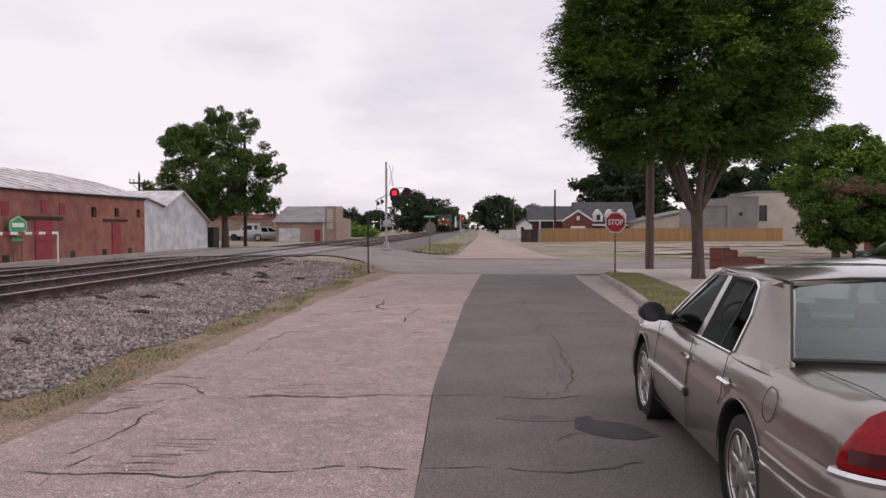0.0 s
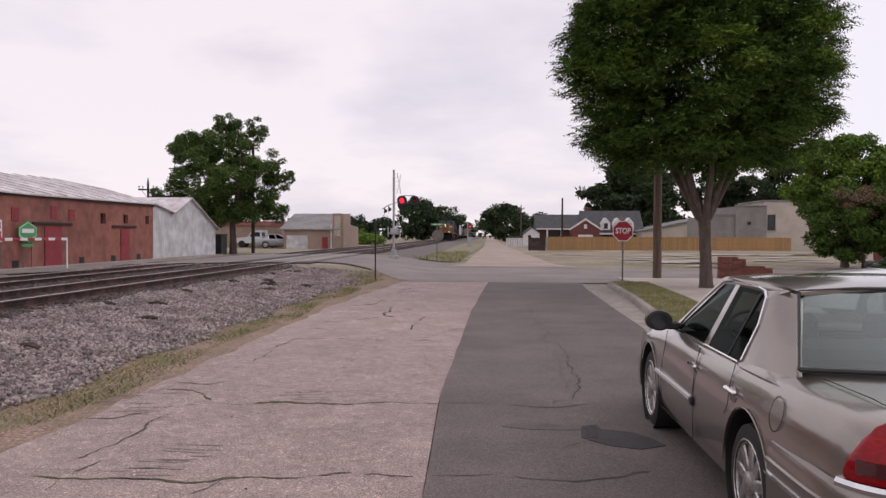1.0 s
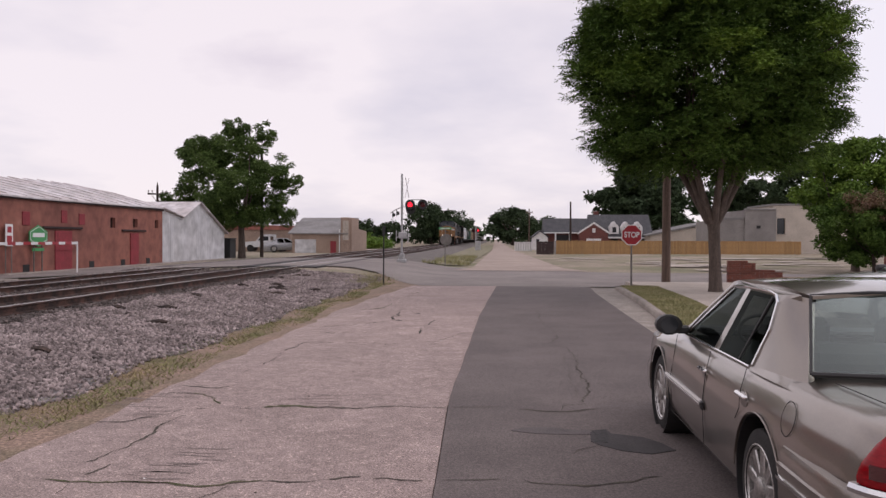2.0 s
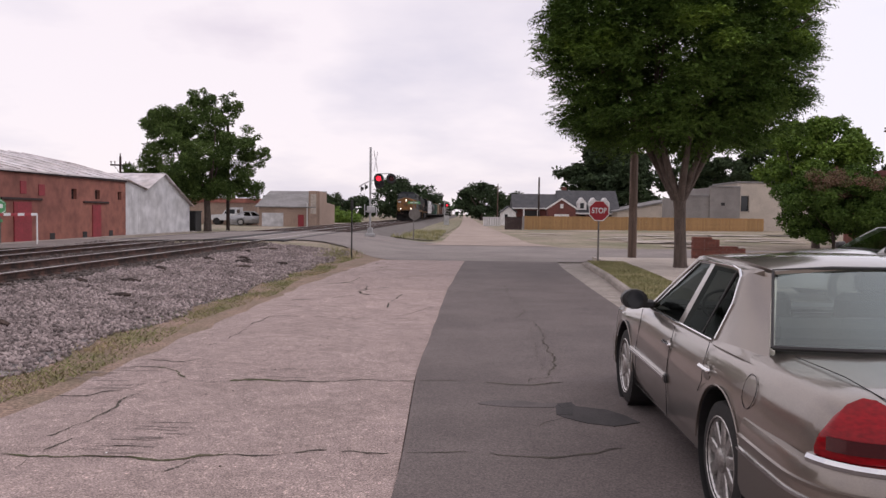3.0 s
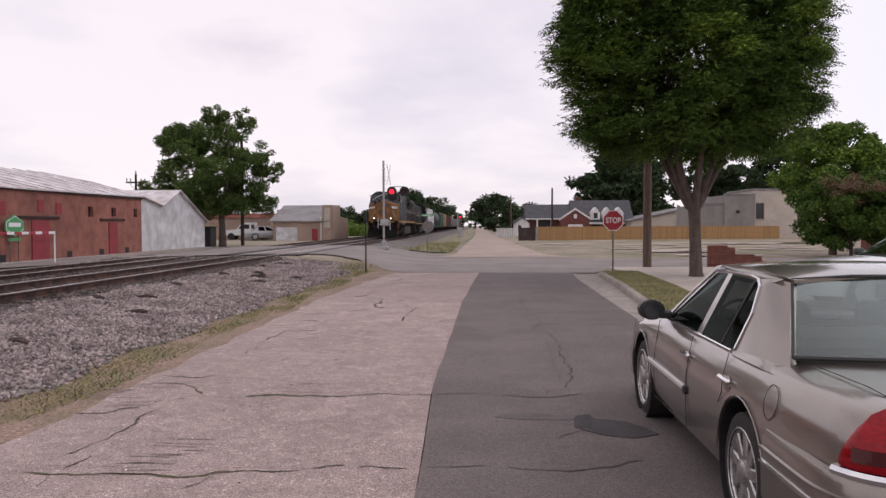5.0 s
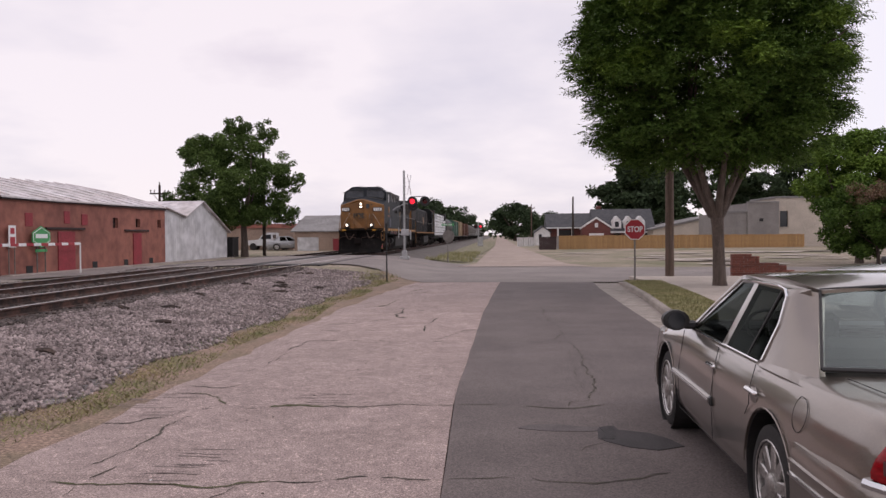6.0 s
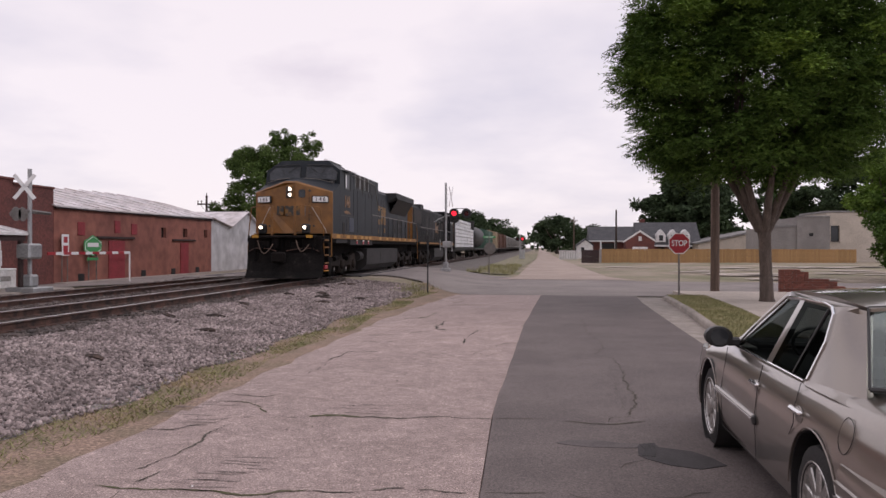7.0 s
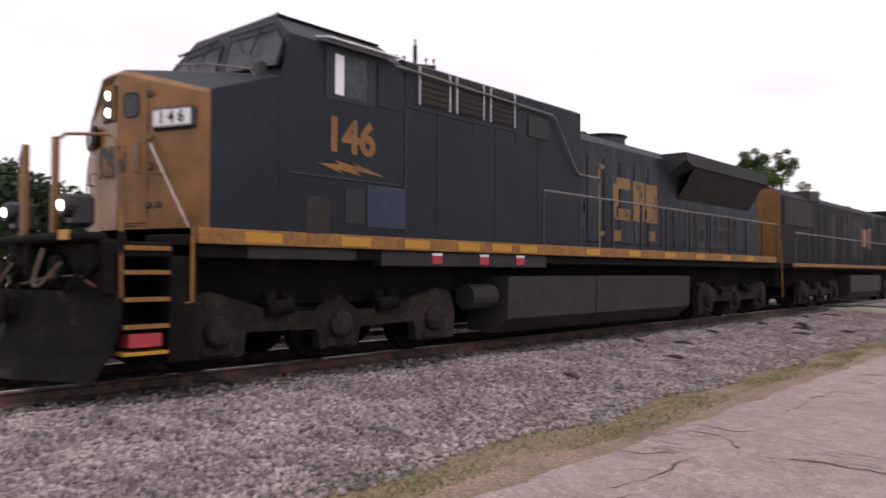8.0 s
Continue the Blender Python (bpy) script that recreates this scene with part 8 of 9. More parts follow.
def build_house():
    """The brick house with three dormers behind the board fence."""
    u = thing("house", pose(0, 130, 0), "brick house with grey shingle roof and white dormers", "house")
    part("main_wall", Shape().box(16.5, 26.0, 0, 8, -0.2, 2.2), BRICK_DARK, u)
    part("wing_wall", Shape().box(8.6, 15.5, 0.5, 7, -0.2, 2.9), BRICK_DARK, u)
    def roof(x0, x1, y0, y1, e, r, name):
        ym = (y0 + y1) / 2
        s = Shape().add([(x0, y0, e), (x1, y0, e), (x1, ym, r), (x0, ym, r), (x0, y1, e), (x1, y1, e), (x0, y0, e - 0.15), (x1, y0, e - 0.15), (x1, y1, e - 0.15), (x0, y1, e - 0.15)], [(0, 1, 2, 3), (3, 2, 5, 4), (0, 3, 4, 9, 6), (1, 2, 5, 8, 7), (0, 1, 7, 6), (4, 5, 8, 9), (6, 7, 8, 9)])
        return part(name, s, SHINGLE, u, "grey shingle roof")
    main = roof(16.0, 26.4, -0.8, 9, 2.2, 6.1, "main_roof")
    roof(8.2, 16.2, -0.2, 7.6, 2.95, 5.4, "wing_roof")
    part("eave_trim", Shape().box(16.0, 26.5, -0.86, -0.8, 1.95, 2.22).box(8.1, 13.8, -0.26, -0.2, 2.75, 2.95), WHITE, u)
    g = part("porch_gable", Shape().prism([(13.9, -0.2), (13.9, 2.8), (16.2, 4.35), (18.5, 2.8), (18.5, -0.2)], "y", -3.0, 0.5), BRICK_DARK, u, "brick front gable")
    part("bargeboard", Shape().prism([(13.5, 2.55), (13.5, 2.85), (16.2, 4.65), (18.9, 2.85), (18.9, 2.55), (16.2, 4.3)], "y", -3.1, -3.02), WHITE, g, "white bargeboard")
    part("gable_window", Shape().box(15.95, 16.45, -3.06, -3.0, 2.9, 3.6).box(15.0, 17.4, -3.06, -3.0, 1.2, 1.9), WHITE, g)
    for x in (19.9, 21.85, 23.8):
        d = part("dormer", Shape().prism([(x - 0.75, 2.7), (x - 0.75, 3.9), (x, 4.8), (x + 0.75, 3.9), (x + 0.75, 2.7)], "y", -0.6, 3.2), WHITE, main, "white dormer")
        part("dormer_window", Shape().box(x - 0.32, x + 0.32, -0.64, -0.6, 2.95, 3.85), PANE, d)
    for x in (17.2, 19.5, 22.2, 24.6):
        part("window", Shape().box(x, x + 1.1, -0.05, 0, 0.9, 1.9), PANE, u)
    for x in (10.0, 12.4):
        part("porch_post", Shape().box(x, x + 0.25, -0.3, -0.1, 0, 2.8), WHITE, u)
    # dark sheet painted in for the shade behind the porch posts
    part("porch_void", Shape().box(10.3, 12.4, 0.44, 0.5, 0.0, 2.5), OPENING_SHADE, u)
    part("chimney", Shape().box(17.2, 18.0, 5, 5.8, 4.0, 6.7), BRICK_DARK, u)
    w = thing("white_shed", pose(0, 118, 0), "long low white board shed beside the road end", "shed")
    part("wall", Shape().box(3.0, 5.6, 0, 2.4, -0.2, 1.2), WHITE, w)
    part("roof", Shape().box(2.9, 5.7, -0.1, 2.5, 1.2, 1.3, 0.02), TIN_ROOF, w)
    for x in steps(3.2, 5.4, 0.36):
        part("batten", Shape().box(x - 0.03, x + 0.03, -0.03, 0, 0.0, 1.18), GREY_WALL, w)
    w = thing("white_house", pose(0, 128, 0), "small white gabled house", "house")
    part("wall", Shape().prism([(6.3, -0.2), (6.3, 2.1), (7.5, 3.0), (8.7, 2.1), (8.7, -0.2)], "y", 0, 6), WHITE, w)
    part("roof", Shape().prism([(6.1, 2.0), (7.5, 3.05), (8.9, 2.0), (8.9, 2.2), (7.5, 3.25), (6.1, 2.2)], "y", -0.2, 6.2), SHINGLE, w)
    part("window", Shape().box(6.8, 7.3, -0.04, 0, 1.1, 1.8), PANE, w)


def build_right_buildings():
    u = thing("metal_warehouse", pose(0, 125, 0), "pale metal warehouse with a low gable roof", "warehouse")
    part("wall", Shape().prism([(25.0, -0.2), (25.0, 2.4), (34.5, 4.3), (44, 2.4), (44, -0.2)], "y", 0, 14), CREAM, u)
    part("roof", Shape().prism([(24.6, 2.35), (34.5, 4.4), (44.4, 2.35), (44.4, 2.6), (34.5, 4.68), (24.6, 2.6)], "y", -0.3, 14.3), GREY_METAL_ROOF, u)
    v = thing("block_building", pose(0, 104, 0), "grey block building with stepped parapet", "building")
    part("wall", Shape().box(29.9, 33.1, 0, 12, -0.2, 4.45).box(33.1, 37.15, -0.3, 12, -0.2, 5.75), GREY_WALL, v)
    part("parapet", Shape().box(29.8, 33.05, -0.1, 0.3, 4.45, 4.75, 0.03).box(33.0, 37.15, -0.42, 0.0, 5.75, 5.95, 0.03), GREY_METAL_ROOF, v)
    part("vent", Shape().box(34.6, 35.1, -0.36, -0.3, 3.3, 3.7), OPENING_SHADE, v)
    w = thing("cream_building", pose(0, 105, 0), "cream rendered building with one tall window", "building")
    part("wall", Shape().box(37.2, 37.7, 0, 10, -0.2, 6.4).box(38.8, 56, 0, 10, -0.2, 6.4).box(37.7, 38.8, 0, 10, -0.2, 2.6).box(37.7, 38.8, 0, 10, 4.7, 6.4), CREAM, w)
    part("window", Shape().box(37.7, 38.8, 0.3, 0.35, 2.6, 4.7), PANE, w, "tall dark window")
    part("window_sill", Shape().box(37.6, 38.9, -0.08, 0.1, 2.5, 2.6, 0.01), KERB, w)
    part("coping", Shape().box(37.0, 56.1, -0.1, 10.1, 6.4, 6.65, 0.03), GREY_METAL_ROOF, w)
    r = thing("brick_building", pose(26.5, 44.0, 0), "red brick building behind the crepe myrtle", "building")
    part("wall", Shape().box(-2.9, 14, 0, 4, -0.2, 4.2), BRICK_RED, r)
    part("coping", Shape().box(-3.0, 14.1, -0.1, 4.1, 4.2, 4.5, 0.03), BRICK_DARK, r)
    part("window", Shape().box(1.2, 2.6, -0.03, 0, 1.2, 2.6), PANE, r)


def fence_line(name, a, b, h, board, material, label):
    u = thing(name, pose(a[0], a[1], 0), label, "fence")
    d = Vector((b[0] - a[0], b[1] - a[1]))
    n = int(d.length / board)
    turn = math.degrees(math.atan2(d.y, d.x))
    me = Shape().box(0, board * 0.96, -0.012, 0.012, 0.02, h, 0.004).mesh("board", material)
    rnd = random.Random(n)
    for k in range(n):
        o = part("board", me, material, u)
        o.matrix_basis = pose(0, 0, 0, 0, 0, turn) @ pose(k * board, rnd.uniform(-0.01, 0.01), rnd.uniform(-0.03, 0.02))
    s = Shape()
    s.box(0, d.length, 0.012, 0.05, 0.3, 0.4).box(0, d.length, 0.012, 0.05, h - 0.4, h - 0.3)
    part("rail", s, material, u).matrix_basis = pose(0, 0, 0, 0, 0, turn)


def build_fences():
    fence_line("board_fence", (7.1, 90), (37.6, 96.5), 1.62, 0.19, FENCE, "new honey-coloured cedar board fence")
    fence_line("dark_fence", (4.7, 88), (6.7, 88.3), 1.5, 0.2, DARK_WOOD, "dark stained board gate")
    fence_line("grey_fence", (6.72, 88.4), (7.1, 90), 1.6, 0.2, GREY_WALL, "weathered grey end of a board fence")


def build_brick_piers():
    """Remains of a block wall beside the sidewalk, stepped down and laid piece by piece."""
    whole = Shape().box(-0.142, 0.142, -0.15, 0.15, -0.043, 0.043, 0.008).mesh("brick", BRICK_PIER)
    half = Shape().box(-0.068, 0.068, -0.15, 0.15, -0.043, 0.043, 0.008).mesh("brick", BRICK_PIER)
    rnd = random.Random(6)
    u = thing("brick_wall", pose(9.23, 31.0, 0.0), "broken stepped wall of red brick", "wall")
    for r in range(11):
        z = -0.03 + r * 0.092
        end = 2.44 if r < 4 else 2.15 if r < 6 else 1.83 if r < 7 else 0.97
        if r == 10:
            end = 0.66
        x = 0.0
        first = r % 2
        while x < end - 0.05:
            w = 0.15 if first or end - x < 0.22 else 0.30
            first = 0
            o = part("brick", half if w < 0.2 else whole, BRICK_PIER, u)
            o.matrix_basis = pose(x + w / 2 + rnd.uniform(-0.005, 0.005), rnd.uniform(-0.012, 0.012), z, 0, 0, rnd.uniform(-1.2, 1.2))
            x += w
    part("core", Shape().box(0.04, 0.90, -0.12, 0.12, -0.1, 0.86).box(0.91, 1.78, -0.12, 0.12, -0.1, 0.55).box(1.79, 2.1, -0.12, 0.12, -0.1, 0.40), KERB, u)


# ---- plants ----
def leaf_cloud(name, clumps, count, size, material, parent, seed, flat=0.6):
    """Many small leaves in clumps, as one mesh."""
    r = np.random.RandomState(seed)
    c = np.array(clumps)
    w = c[:, 3] ** 2
    pick = r.choice(len(c), count, p=w / w.sum())
    d = r.normal(size=(count, 3))
    d /= np.linalg.norm(d, axis=1, keepdims=True)
    rad = c[pick, 3] * r.uniform(0.25, 1.0, count) ** 0.5
    p = c[pick, :3] + d * rad[:, None] * np.array([1, 1, 0.75])
    a = r.normal(size=(count, 3))
    a[:, 2] = a[:, 2] * flat - 0.25
    a /= np.linalg.norm(a, axis=1, keepdims=True)
    b = np.cross(a, r.normal(size=(count, 3)))
    b /= np.linalg.norm(b, axis=1, keepdims=True)
    s = r.uniform(size[0], size[1], (count, 1))
    v = np.stack([p, p + a * s * 0.5 + b * s * 0.26, p + a * s, p + a * s * 0.5 - b * s * 0.26], 1)
    me = bpy.data.meshes.new(name)
    me.vertices.add(count * 4)
    me.vertices.foreach_set("co", v.ravel())
    me.loops.add(count * 4)
    me.loops.foreach_set("vertex_index", np.arange(count * 4, dtype=np.int32))
    me.polygons.add(count)
    me.polygons.foreach_set("loop_start", np.arange(0, count * 4, 4, dtype=np.int32))
    me.update(calc_edges=True)
    me.materials.append(material)
    o = new(name, me)
    o.parent = parent
    return o


def spray_cloud(name, clumps, twigs, per, size, material, parent, seed, centre):
    """Flat feathery sprays: twigs that reach outward and droop, with narrow leaves on both sides."""
    r = np.random.RandomState(seed)
    c = np.array(clumps)
    w = c[:, 3] ** 2
    pick = r.choice(len(c), twigs, p=w / w.sum())
    d = r.normal(size=(twigs, 3))
    d /= np.linalg.norm(d, axis=1, keepdims=True)
    p = c[pick, :3] + d * (c[pick, 3] * r.uniform(0.2, 1.0, twigs) ** 0.5)[:, None] * np.array([1, 1, 0.6])
    out = p - np.array(centre)
    out[:, 2] *= 0.25
    out /= np.linalg.norm(out, axis=1, keepdims=True) + 1e-6
    axis = out + r.normal(size=(twigs, 3)) * np.array([0.55, 0.55, 0.22])
    axis[:, 2] -= 0.12
    axis /= np.linalg.norm(axis, axis=1, keepdims=True)
    side = np.cross(axis, np.array([0, 0, 1.0]) + r.normal(size=(twigs, 3)) * 0.35)
    side /= np.linalg.norm(side, axis=1, keepdims=True)
    length = r.uniform(0.2, 0.46, twigs)
    k = np.arange(per)
    t = (k + 0.5) / per
    flip = np.where(k % 2, 1.0, -1.0)
    base = p[:, None] + axis[:, None] * (length[:, None] * t)[..., None]
    base[..., 2] -= 0.18 * (length[:, None] * t ** 2)
    a = axis[:, None] * 0.75 + side[:, None] * flip[None, :, None] + r.normal(size=(twigs, per, 3)) * 0.28
    a[..., 2] -= 0.18
    a /= np.linalg.norm(a, axis=2, keepdims=True)
    b = np.cross(a, np.array([0, 0, 1.0]) + r.normal(size=(twigs, per, 3)) * 0.45)
    b /= np.linalg.norm(b, axis=2, keepdims=True)
    s = r.uniform(size[0], size[1], (twigs, per, 1)) * (1.0 - 0.35 * t[None, :, None] ** 2)
    count = twigs * per
    v = np.stack([base, base + a * s * 0.45 + b * s * 0.17, base + a * s, base + a * s * 0.45 - b * s * 0.17], 2)
    me = bpy.data.meshes.new(name)
    me.vertices.add(count * 4)
    me.vertices.foreach_set("co", v.ravel())
    me.loops.add(count * 4)
    me.loops.foreach_set("vertex_index", np.arange(count * 4, dtype=np.int32))
    me.polygons.add(count)
    me.polygons.foreach_set("loop_start", np.arange(0, count * 4, 4, dtype=np.int32))
    me.update(calc_edges=True)
    me.materials.append(material)
    o = new(name, me)
    o.parent = parent
    return o


def clumps_in(seed, n, radii, centre, r, shell=0.45, power=2.0, low=-1.0):
    rnd = np.random.RandomState(seed)
    out = []
    while len(out) < n:
        p = rnd.uniform(-1, 1, 3)
        k = (abs(p[0]) ** power + abs(p[1]) ** power + abs(p[2]) ** power) ** (1 / power)
        if shell < k < 1 and p[2] > low:
            out.append((centre[0] + p[0] * radii[0], centre[1] + p[1] * radii[1], centre[2] + p[2] * radii[2], rnd.uniform(r[0], r[1])))
    return out


def limb(shape, a, b, r0, r1, rnd, bend=0.15, n=5):
    a, b = Vector(a), Vector(b)
    L = (b - a).length
    pts = []
    off = Vector((rnd.uniform(-1, 1), rnd.uniform(-1, 1), rnd.uniform(-0.3, 0.3))) * bend * L
    for i in range(n + 1):
        t = i / n
        pts.append(a + (b - a) * t + off * math.sin(math.pi * t))
    shape.tube(pts, [r0 + (r1 - r0) * i / n for i in range(n + 1)], 8)
    return pts


def build_street_tree():
    """The full round street tree that fans out from a short trunk."""
    u = thing("street_tree", pose(6.9, 24.4, 0.1), "round-crowned street tree with dense dark green leaves", "tree")
    rnd = random.Random(21)
    s = Shape()
    s.tube([(0.02, 0, -0.2), (0, 0, 0.15), (-0.02, 0.02, 1.0), (-0.06, 0.0, 1.9), (-0.1, 0, 2.5)], [0.30, 0.21, 0.178, 0.18, 0.23], 14)
    tr = part("trunk", s, BARK, u, "fluted grey-brown trunk", 50)
    tips = []
    for k in range(9):
        a = 2 * math.pi * k / 9 + rnd.uniform(-0.2, 0.2)
        out = rnd.uniform(1.2, 2.6)
        base = (-0.1 + 0.12 * math.cos(a), 0.12 * math.sin(a), 2.2)
        end = (-0.35 + out * math.cos(a), out * math.sin(a), rnd.uniform(4.8, 6.6))
        s = Shape()
        pts = limb(s, base, end, 0.125, 0.05, rnd, 0.06)
        for j in range(3):
            e2 = Vector(end) + Vector((math.cos(a + rnd.uniform(-0.9, 0.9)) * rnd.uniform(0.6, 1.8), math.sin(a + rnd.uniform(-0.9, 0.9)) * rnd.uniform(0.6, 1.8), rnd.uniform(0.4, 2.6)))
            limb(s, pts[3 + j % 3], e2, 0.05, 0.012, rnd, 0.1, 4)
        part("limb", s, BARK, tr, "", 50)
    cl = clumps_in(5, 420, (3.7, 3.7, 3.35), (-0.55, 0, 7.1), (0.4, 0.85), 0.3, 2.6, -0.98)
    cl += clumps_in(6, 60, (3.3, 3.2, 0.75), (-0.3, 0, 4.5), (0.35, 0.6), 0.1, 2.0)
    cl += clumps_in(12, 46, (1.6, 1.7, 0.8), (2.2, 0, 5.5), (0.35, 0.6), 0.1, 2.0)
    cl += clumps_in(10, 60, (2.4, 2.6, 0.6), (-0.5, 0, 4.6), (0.3, 0.5), 0.1, 2.0)
    cl += clumps_in(9, 120, (3.95, 3.95, 3.6), (-0.5, 0, 7.1), (0.2, 0.4), 0.9, 2.2, -0.85)
    spray_cloud("crown", cl, 48000, 9, (0.10, 0.165), LEAF, u, 7, (-0.3, 0, 5.0))
    # upper sprays in the lighter leaf: sunlight put into their colour
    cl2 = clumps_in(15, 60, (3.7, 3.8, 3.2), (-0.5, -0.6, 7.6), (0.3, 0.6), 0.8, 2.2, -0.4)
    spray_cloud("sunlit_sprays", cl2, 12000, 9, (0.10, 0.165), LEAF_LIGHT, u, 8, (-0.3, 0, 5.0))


def build_tree(x, y, z, label, trunk, radii, centre, clump, leaves, size, material, seed, name="tree", extra=(), n=90, shell=0.35, power=2.0, group=""):
    u = thing(name, pose(x, y, z), label, "tree", group)
    rnd = random.Random(seed)
    h, r = trunk
    if h:
        s = Shape()
        s.tube([(0, 0, -0.3), (0, 0, h * 0.4), (rnd.uniform(-0.1, 0.1), 0, h)], [r * 1.3, r, r * 0.8], 10)
        for k in range(7):
            a = 2 * math.pi * k / 7 + rnd.uniform(-0.3, 0.3)
            limb(s, (0, 0, h * rnd.uniform(0.7, 1.0)), (centre[0] + radii[0] * 0.6 * math.cos(a), centre[1] + radii[1] * 0.6 * math.sin(a), centre[2] + radii[2] * rnd.uniform(-0.3, 0.6)), r * 0.45, r * 0.08, rnd, 0.1)
        part("trunk", s, BARK, u, "", 50)
    cl = clumps_in(seed, n, radii, centre, clump, shell, power)
    for ex in extra:
        cl += clumps_in(seed + 1, ex[2], ex[1], ex[0], ex[3], 0.0)
    leaf_cloud("crown", cl, leaves, size, material, u, seed)
    return u


def build_trees():
    build_street_tree()
    build_tree(-18.7, 55.0, 0.28, "leafy tree with a ragged crown behind the tin shed", (2.8, 0.24), (4.2, 4.0, 3.7), (-0.6, 0, 5.9), (0.35, 0.75), 100000, (0.11, 0.21), LEAF_MID, 31, n=190, shell=0.1, extra=(((-0.6, 0, 9.5), (1.1, 1, 0.9), 14, (0.3, 0.5)), ((1.6, 0, 9.0), (0.8, 0.8, 1.2), 12, (0.25, 0.45)), ((-5.2, 0, 4.1), (1.4, 1, 0.8), 14, (0.35, 0.6)), ((3.4, 0, 5.6), (1.0, 1, 1.6), 16, (0.3, 0.5)), ((-3.4, 0, 8.0), (1.2, 1, 1.0), 12, (0.35, 0.55)), ((-2.6, 0, 3.1), (2.4, 1.6, 0.8), 26, (0.35, 0.6)), ((2.0, 0, 3.2), (2.0, 1.6, 1.0), 26, (0.35, 0.6))))
    u = build_tree(21.0, 46.0, 0.0, "spreading green tree behind the crepe myrtle", (2.2, 0.2), (3.3, 3.0, 2.3), (0.4, 1.5, 5.4), (0.5, 0.9), 34000, (0.16, 0.28), LEAF_LIGHT, 41, n=70, shell=0.2)
    v = build_tree(20.15, 42.0, 0.0, "dense crepe myrtle bush with faded rusty blossom", (1.2, 0.09), (3.0, 2.6, 1.9), (0.2, 0, 2.45), (0.4, 0.75), 44000, (0.12, 0.22), LEAF, 43, "crepe_myrtle", n=90, shell=0.3)
    leaf_cloud("faded_blossom", clumps_in(44, 30, (2.4, 1.6, 0.75), (-0.5, -1.5, 3.55), (0.2, 0.5), 0.3), 4200, (0.09, 0.16), LEAF_RUST, v, 45)
    far = "trees along the skyline"
    build_tree(28.5, 152, 0, "big dark tree behind the brick house", (5, 0.5), (10, 8, 7.2), (0, 0, 8.8), (1.3, 2.4), 30000, (0.5, 1.0), LEAF_DARK, 51, n=110, shell=0.2, group=far)
    build_tree(50, 165, 0, "airy dark tree on the skyline", (6, 0.4), (9, 6, 6.5), (0, 0, 10.6), (1.0, 1.8), 12000, (0.5, 0.9), LEAF_DARK, 53, n=60, shell=0.2, group=far)
    build_tree(61, 155, 0, "airy dark tree on the skyline", (6, 0.4), (9, 6, 6.8), (0, 0, 11.2), (1.0, 2.0), 12000, (0.5, 0.9), LEAF_DARK, 54, n=60, shell=0.2, group=far)
    build_tree(75, 150, 0, "airy dark tree on the skyline", (5, 0.4), (10, 6, 6.0), (0, 0, 9.0), (1.0, 2.0), 8000, (0.5, 0.9), LEAF_DARK, 55, n=60, shell=0.2, group=far)
    build_tree(5.0, 222, 0, "broad dark tree where the road ends", (4, 0.5), (6.6, 6, 5.2), (0, 0, 5.6), (1.0, 2.0), 9000, (0.5, 1.0), LEAF_DARK, 56, n=70, shell=0.2, group=far)
    build_tree(16.0, 235, 0, "low dark tree on the skyline", (3, 0.4), (9, 6, 3.8), (0, 0, 4.0), (1.0, 2.0), 7000, (0.5, 1.0), LEAF_DARK, 57, n=60, shell=0.2, group=far)
    build_tree(-17.5, 205, 0.2, "dark tree beside the line", (4, 0.5), (7.0, 6, 5.0), (0, 0, 5.4), (1.0, 2.2), 9000, (0.5, 1.0), LEAF_DARK, 58, n=70, shell=0.2, group=far)
    build_tree(-13.8, 260, 0.2, "dark tree beside the line", (4, 0.5), (6.0, 6, 5.2), (0, 0, 5.4), (1.0, 2.2), 7000, (0.5, 1.0), LEAF_DARK, 59, n=60, shell=0.2, group=far)
    build_tree(-33, 205, 0.2, "low dark trees beyond the tan building", (2, 0.4), (10, 6, 3.2), (0, 0, 3.0), (1.0, 2.0), 8000, (0.5, 1.0), LEAF_DARK, 60, n=60, shell=0.1, group=far)
    build_tree(-22, 112, 0.2, "low hedge of bushes behind the line", (0, 0.2), (7, 3, 1.3), (0, 0, 1.0), (0.6, 1.1), 7000, (0.25, 0.5), LEAF_LIGHT, 61, "hedge", n=50, shell=0.0, group=far)
    build_tree(-53, 50, 0.2, "dark trees behind the store", (3, 0.4), (8, 8, 2.6), (0, 0, 2.9), (1.0, 2.0), 14000, (0.4, 0.8), LEAF_DARK, 62, n=70, shell=0.2, group=far)
    build_tree(-60, 44, 0.2, "tall dark trees behind the low white building", (4, 0.4), (8, 8, 3.4), (0, 0, 3.4), (1.0, 2.0), 14000, (0.4, 0.8), LEAF_DARK, 63, n=90, shell=0.2, group=far)
    build_tree(-58, 32, 0.2, "tall dark trees behind the low white building", (4, 0.4), (9, 10, 3.6), (0, 0, 3.4), (1.0, 2.0), 12000, (0.4, 0.8), LEAF_DARK, 64, n=90, shell=0.2, group=far)
    build_tree(-27.0, 18.7, 0.3, "dark green tree with a ragged crown behind the short pole", (1.8, 0.18), (2.1, 2.1, 1.5), (0, 0, 3.3), (0.4, 0.75), 20000, (0.12, 0.24), LEAF_DARK, 65, n=60, shell=0.2, extra=(((0.9, 0.9, 4.6), (0.8, 0.8, 0.5), 8, (0.25, 0.45)), ((-1.4, -1.2, 4.2), (0.8, 0.8, 0.4), 8, (0.25, 0.45))))
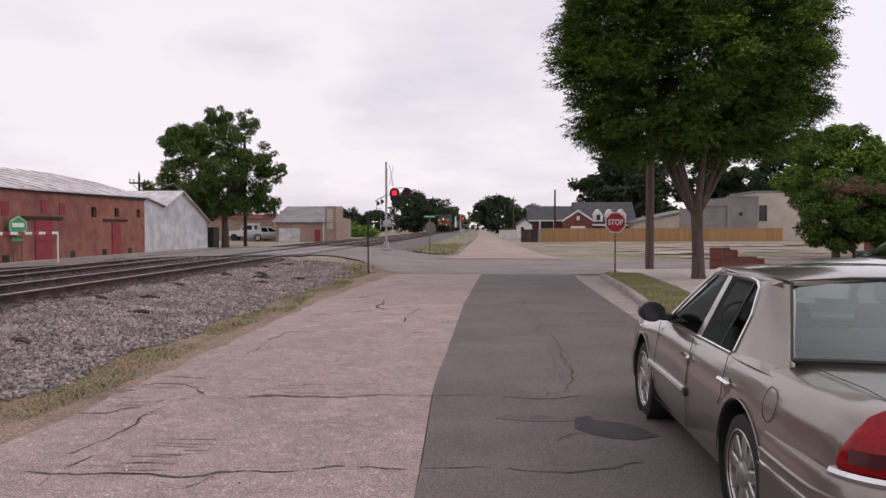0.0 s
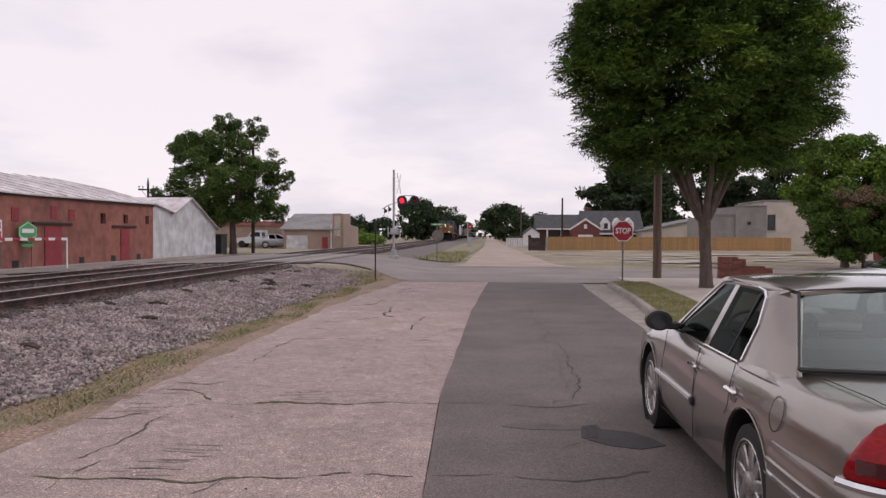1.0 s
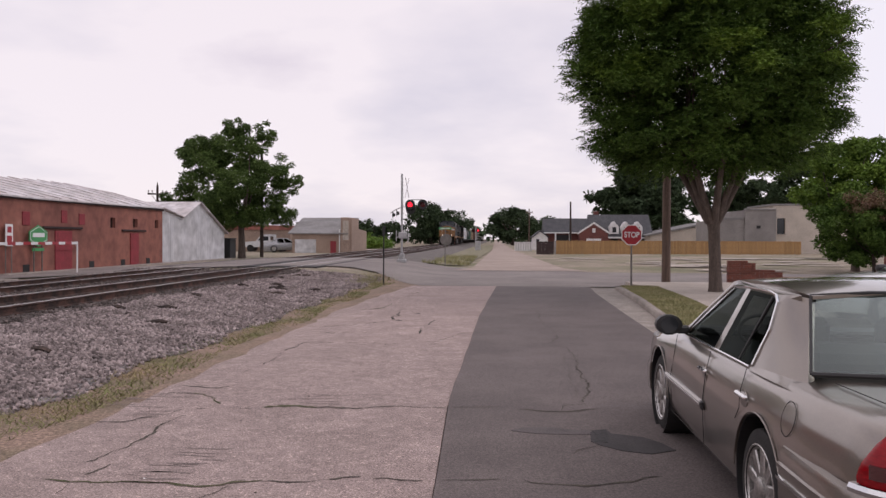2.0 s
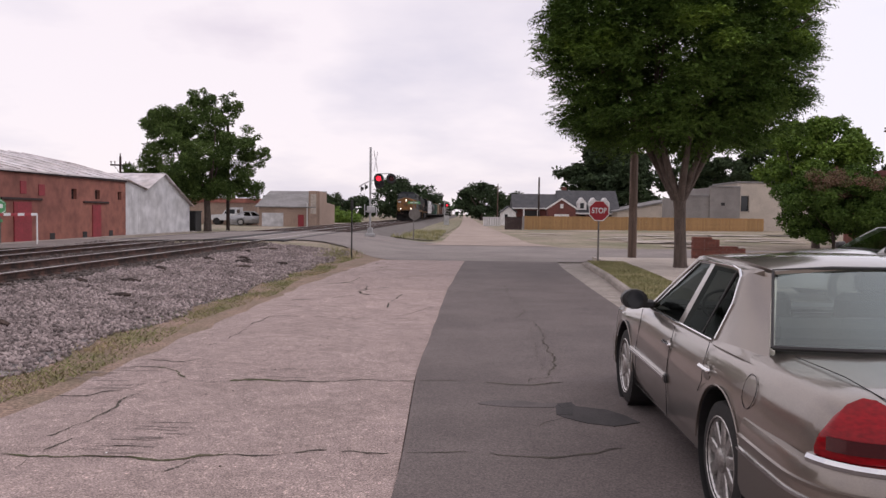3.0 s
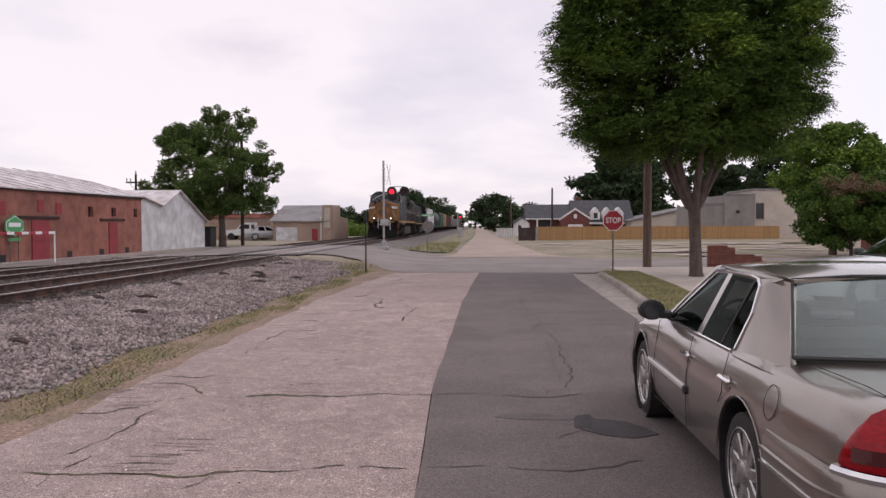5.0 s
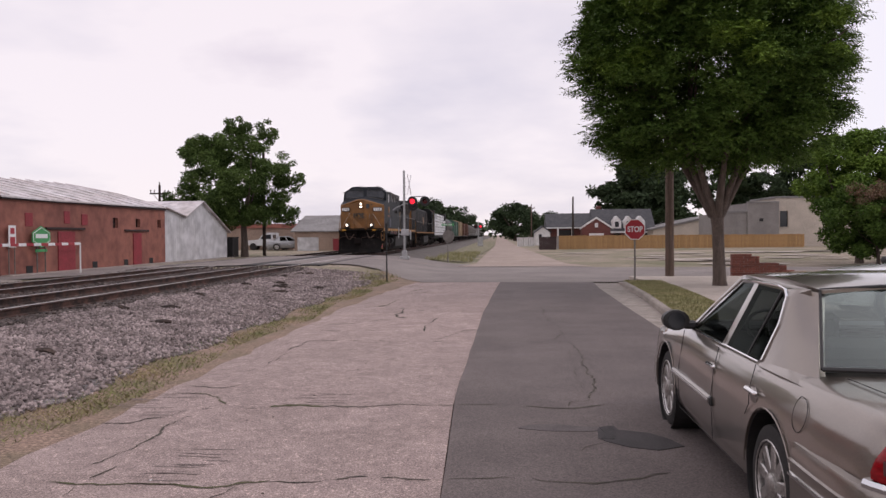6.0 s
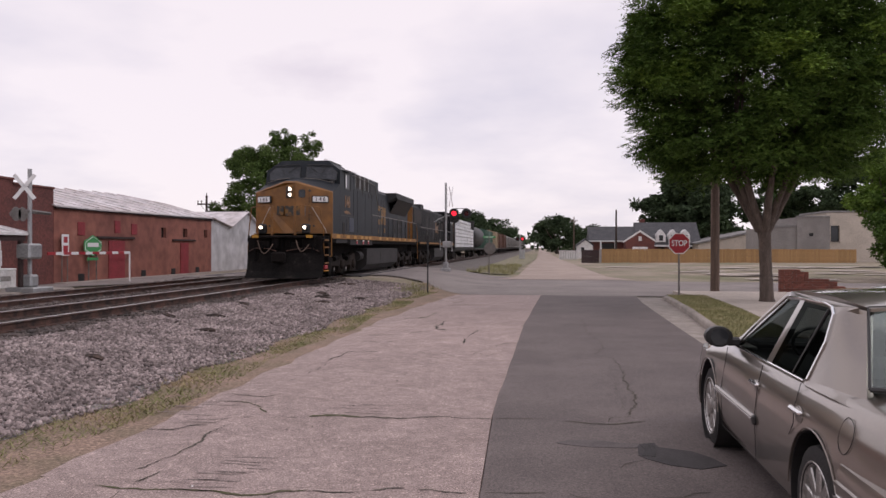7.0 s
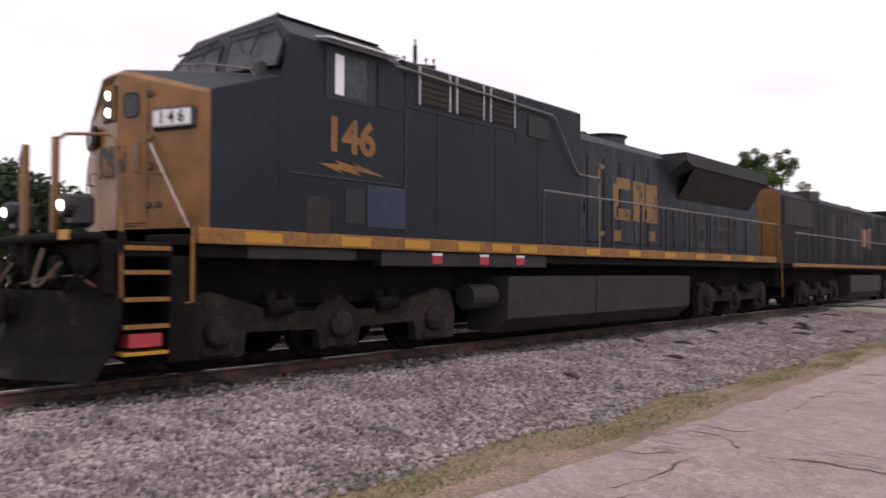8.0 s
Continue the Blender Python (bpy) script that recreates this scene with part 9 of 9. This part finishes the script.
    build_tree(-22.0, 15.2, 0.3, "dark rounded shrub beside the short pole", (0.5, 0.08), (1.25, 1.3, 0.75), (0, 0, 0.85), (0.25, 0.5), 12000, (0.08, 0.16), LEAF_DARK, 66, "shrub", n=50, shell=0.2)
    build_tree(-37.0, 18.0, 0.3, "dark green tree beside the brick building", (1.5, 0.18), (3.0, 3.0, 1.7), (0, 0, 2.6), (0.4, 0.8), 14000, (0.16, 0.3), LEAF_DARK, 67, n=60, shell=0.2)
    build_tree(-42.5, 14.0, 0.3, "tall dark trees beside the west street", (2.5, 0.3), (5.5, 6.0, 3.0), (0, 0, 3.6), (0.7, 1.3), 16000, (0.25, 0.5), LEAF_DARK, 68, n=80, shell=0.2, group=far)
    s = []
    rnd = np.random.RandomState(9)
    for k in range(420):
        a = rnd.uniform(-math.pi, math.pi)
        d = rnd.uniform(330, 520)
        s.append((d * math.sin(a), d * math.cos(a), rnd.uniform(1, 7), rnd.uniform(4, 8)))
    o = leaf_cloud("far_woods", s, 24000, (2.0, 4.0), LEAF_DARK, None, 70)
    tagged(o, "low dark woods along the horizon", "woods", kind="stuff")


# ---- the whole place ----
build_ground()
build_street()
build_line()
build_loose_ground()
build_train()
build_sedan(pose(2.46, 5.75, 0.0, 0, 0, -0.8), PAINT, "champagne metallic four-door sedan parked at the kerb")
build_sedan(pose(8.7, 15.5, 0.125, 0, 0, 88), PAINT_WHITE, "white sedan parked in the paved lot", "parked_sedan")
build_pickup(pose(-25.0, 82.0, 0.28, 0, 0, 95), PAINT_WHITE, "white pickup parked behind the tree")
build_sedan(pose(-22.2, 80.0, 0.28, 0, 0, -75), PAINT_SILVER, "silver sedan parked beside the white pickup", "silver_sedan")
build_crossing_signal(pose(-5.7, 46.0, 0.40), "tall crossing signal with round red flashing lamps", True, True)
build_west_signal()
u = thing("crossing_signal", pose(-2.9, 112, 0.1), "distant crossing signal with a lit red lamp", "crossing signal", "signals of the level crossing")
part("mast", Shape().tube([(0, 0, 0), (0, 0, 3.6)], 0.08, 8), STEEL, u)
part("relay_box", Shape().box(-0.1, 0.7, -0.3, 0.3, 0.0, 1.4, 0.04), STEEL, u)
lamp_head(u, 0.35, -0.1, 2.9, True)
lamp_head(u, -0.35, -0.1, 2.9, False)
build_stop_sign()
build_small_signs()
build_utility_pole(6.58, 29.9, 0.0, 9.0, 0.17, "thick weathered wooden pole beside the sidewalk", False)
build_utility_pole(9.25, 95.0, 0.0, 6.4, 0.14, "slim grey pole behind the board fence", False)
build_utility_pole(-18.3, 58.5, 0.28, 8.4, 0.14, "slim dark wooden pole beside the leafy tree", False)
build_utility_pole(-18.0, 18.9, 0.28, 9.3, 0.10, "tall wooden utility pole with crossarm and street lamp", True, True, 0, 62)
build_utility_pole(-20.2, 13.9, 0.28, 5.6, 0.115, "short wooden pole with a meter box", False)
build_utility_pole(-27.4, 60.0, 0.28, 5.7, 0.12, "distant wooden pole with crossarm", True, False, 0, 20)
build_utility_pole(33.0, 60.0, 0.0, 9.2, 0.16, "wooden utility pole with crossarm beyond the lot", True, False, 0, 10)
build_utility_pole(7.0, 160.0, 0.0, 8.0, 0.15, "distant wooden pole beside the road", True)
part("meter_box", Shape().box(-20.12, -19.95, 13.7, 14.05, 1.0, 1.9, 0.03), STEEL, bpy.data.objects["utility_pole.004"], "grey meter box").matrix_basis = pose(-20.2, 13.9, 0.28).inverted()
build_red_shed()
build_tin_shed()
build_depot()
build_trailer()
build_tan_building()
build_house()
build_right_buildings()
build_fences()
build_brick_piers()
build_trees()


def motions():
    """The train runs towards the camera at an even pace, and its driven wheels turn with it."""
    speed, nose = 24.3, 4.87
    for u, back in ROLLING:
        walk(u, [(t, pose(TRACK, nose + back + speed * (8.0 - t) - ahead, 0, 0, 0, 180 if u.name == "second_locomotive" else 0)) for t, ahead in ((0.0, 0.0), (2.0, 0.0), (4.0, 0.0), (6.0, 0.05), (7.0, 0.25), (7.5, 0.24), (8.0, 0.0))])
    for wheels, way in ((TURNING, 1), (TURNING_BACK, -1)):
        for o, y, z, r in wheels:
            walk(o, [(k / 30, pose(0, y, z, way * math.degrees(speed / r) * (k / 30 - 8.0))) for k in range(241)])



motions()
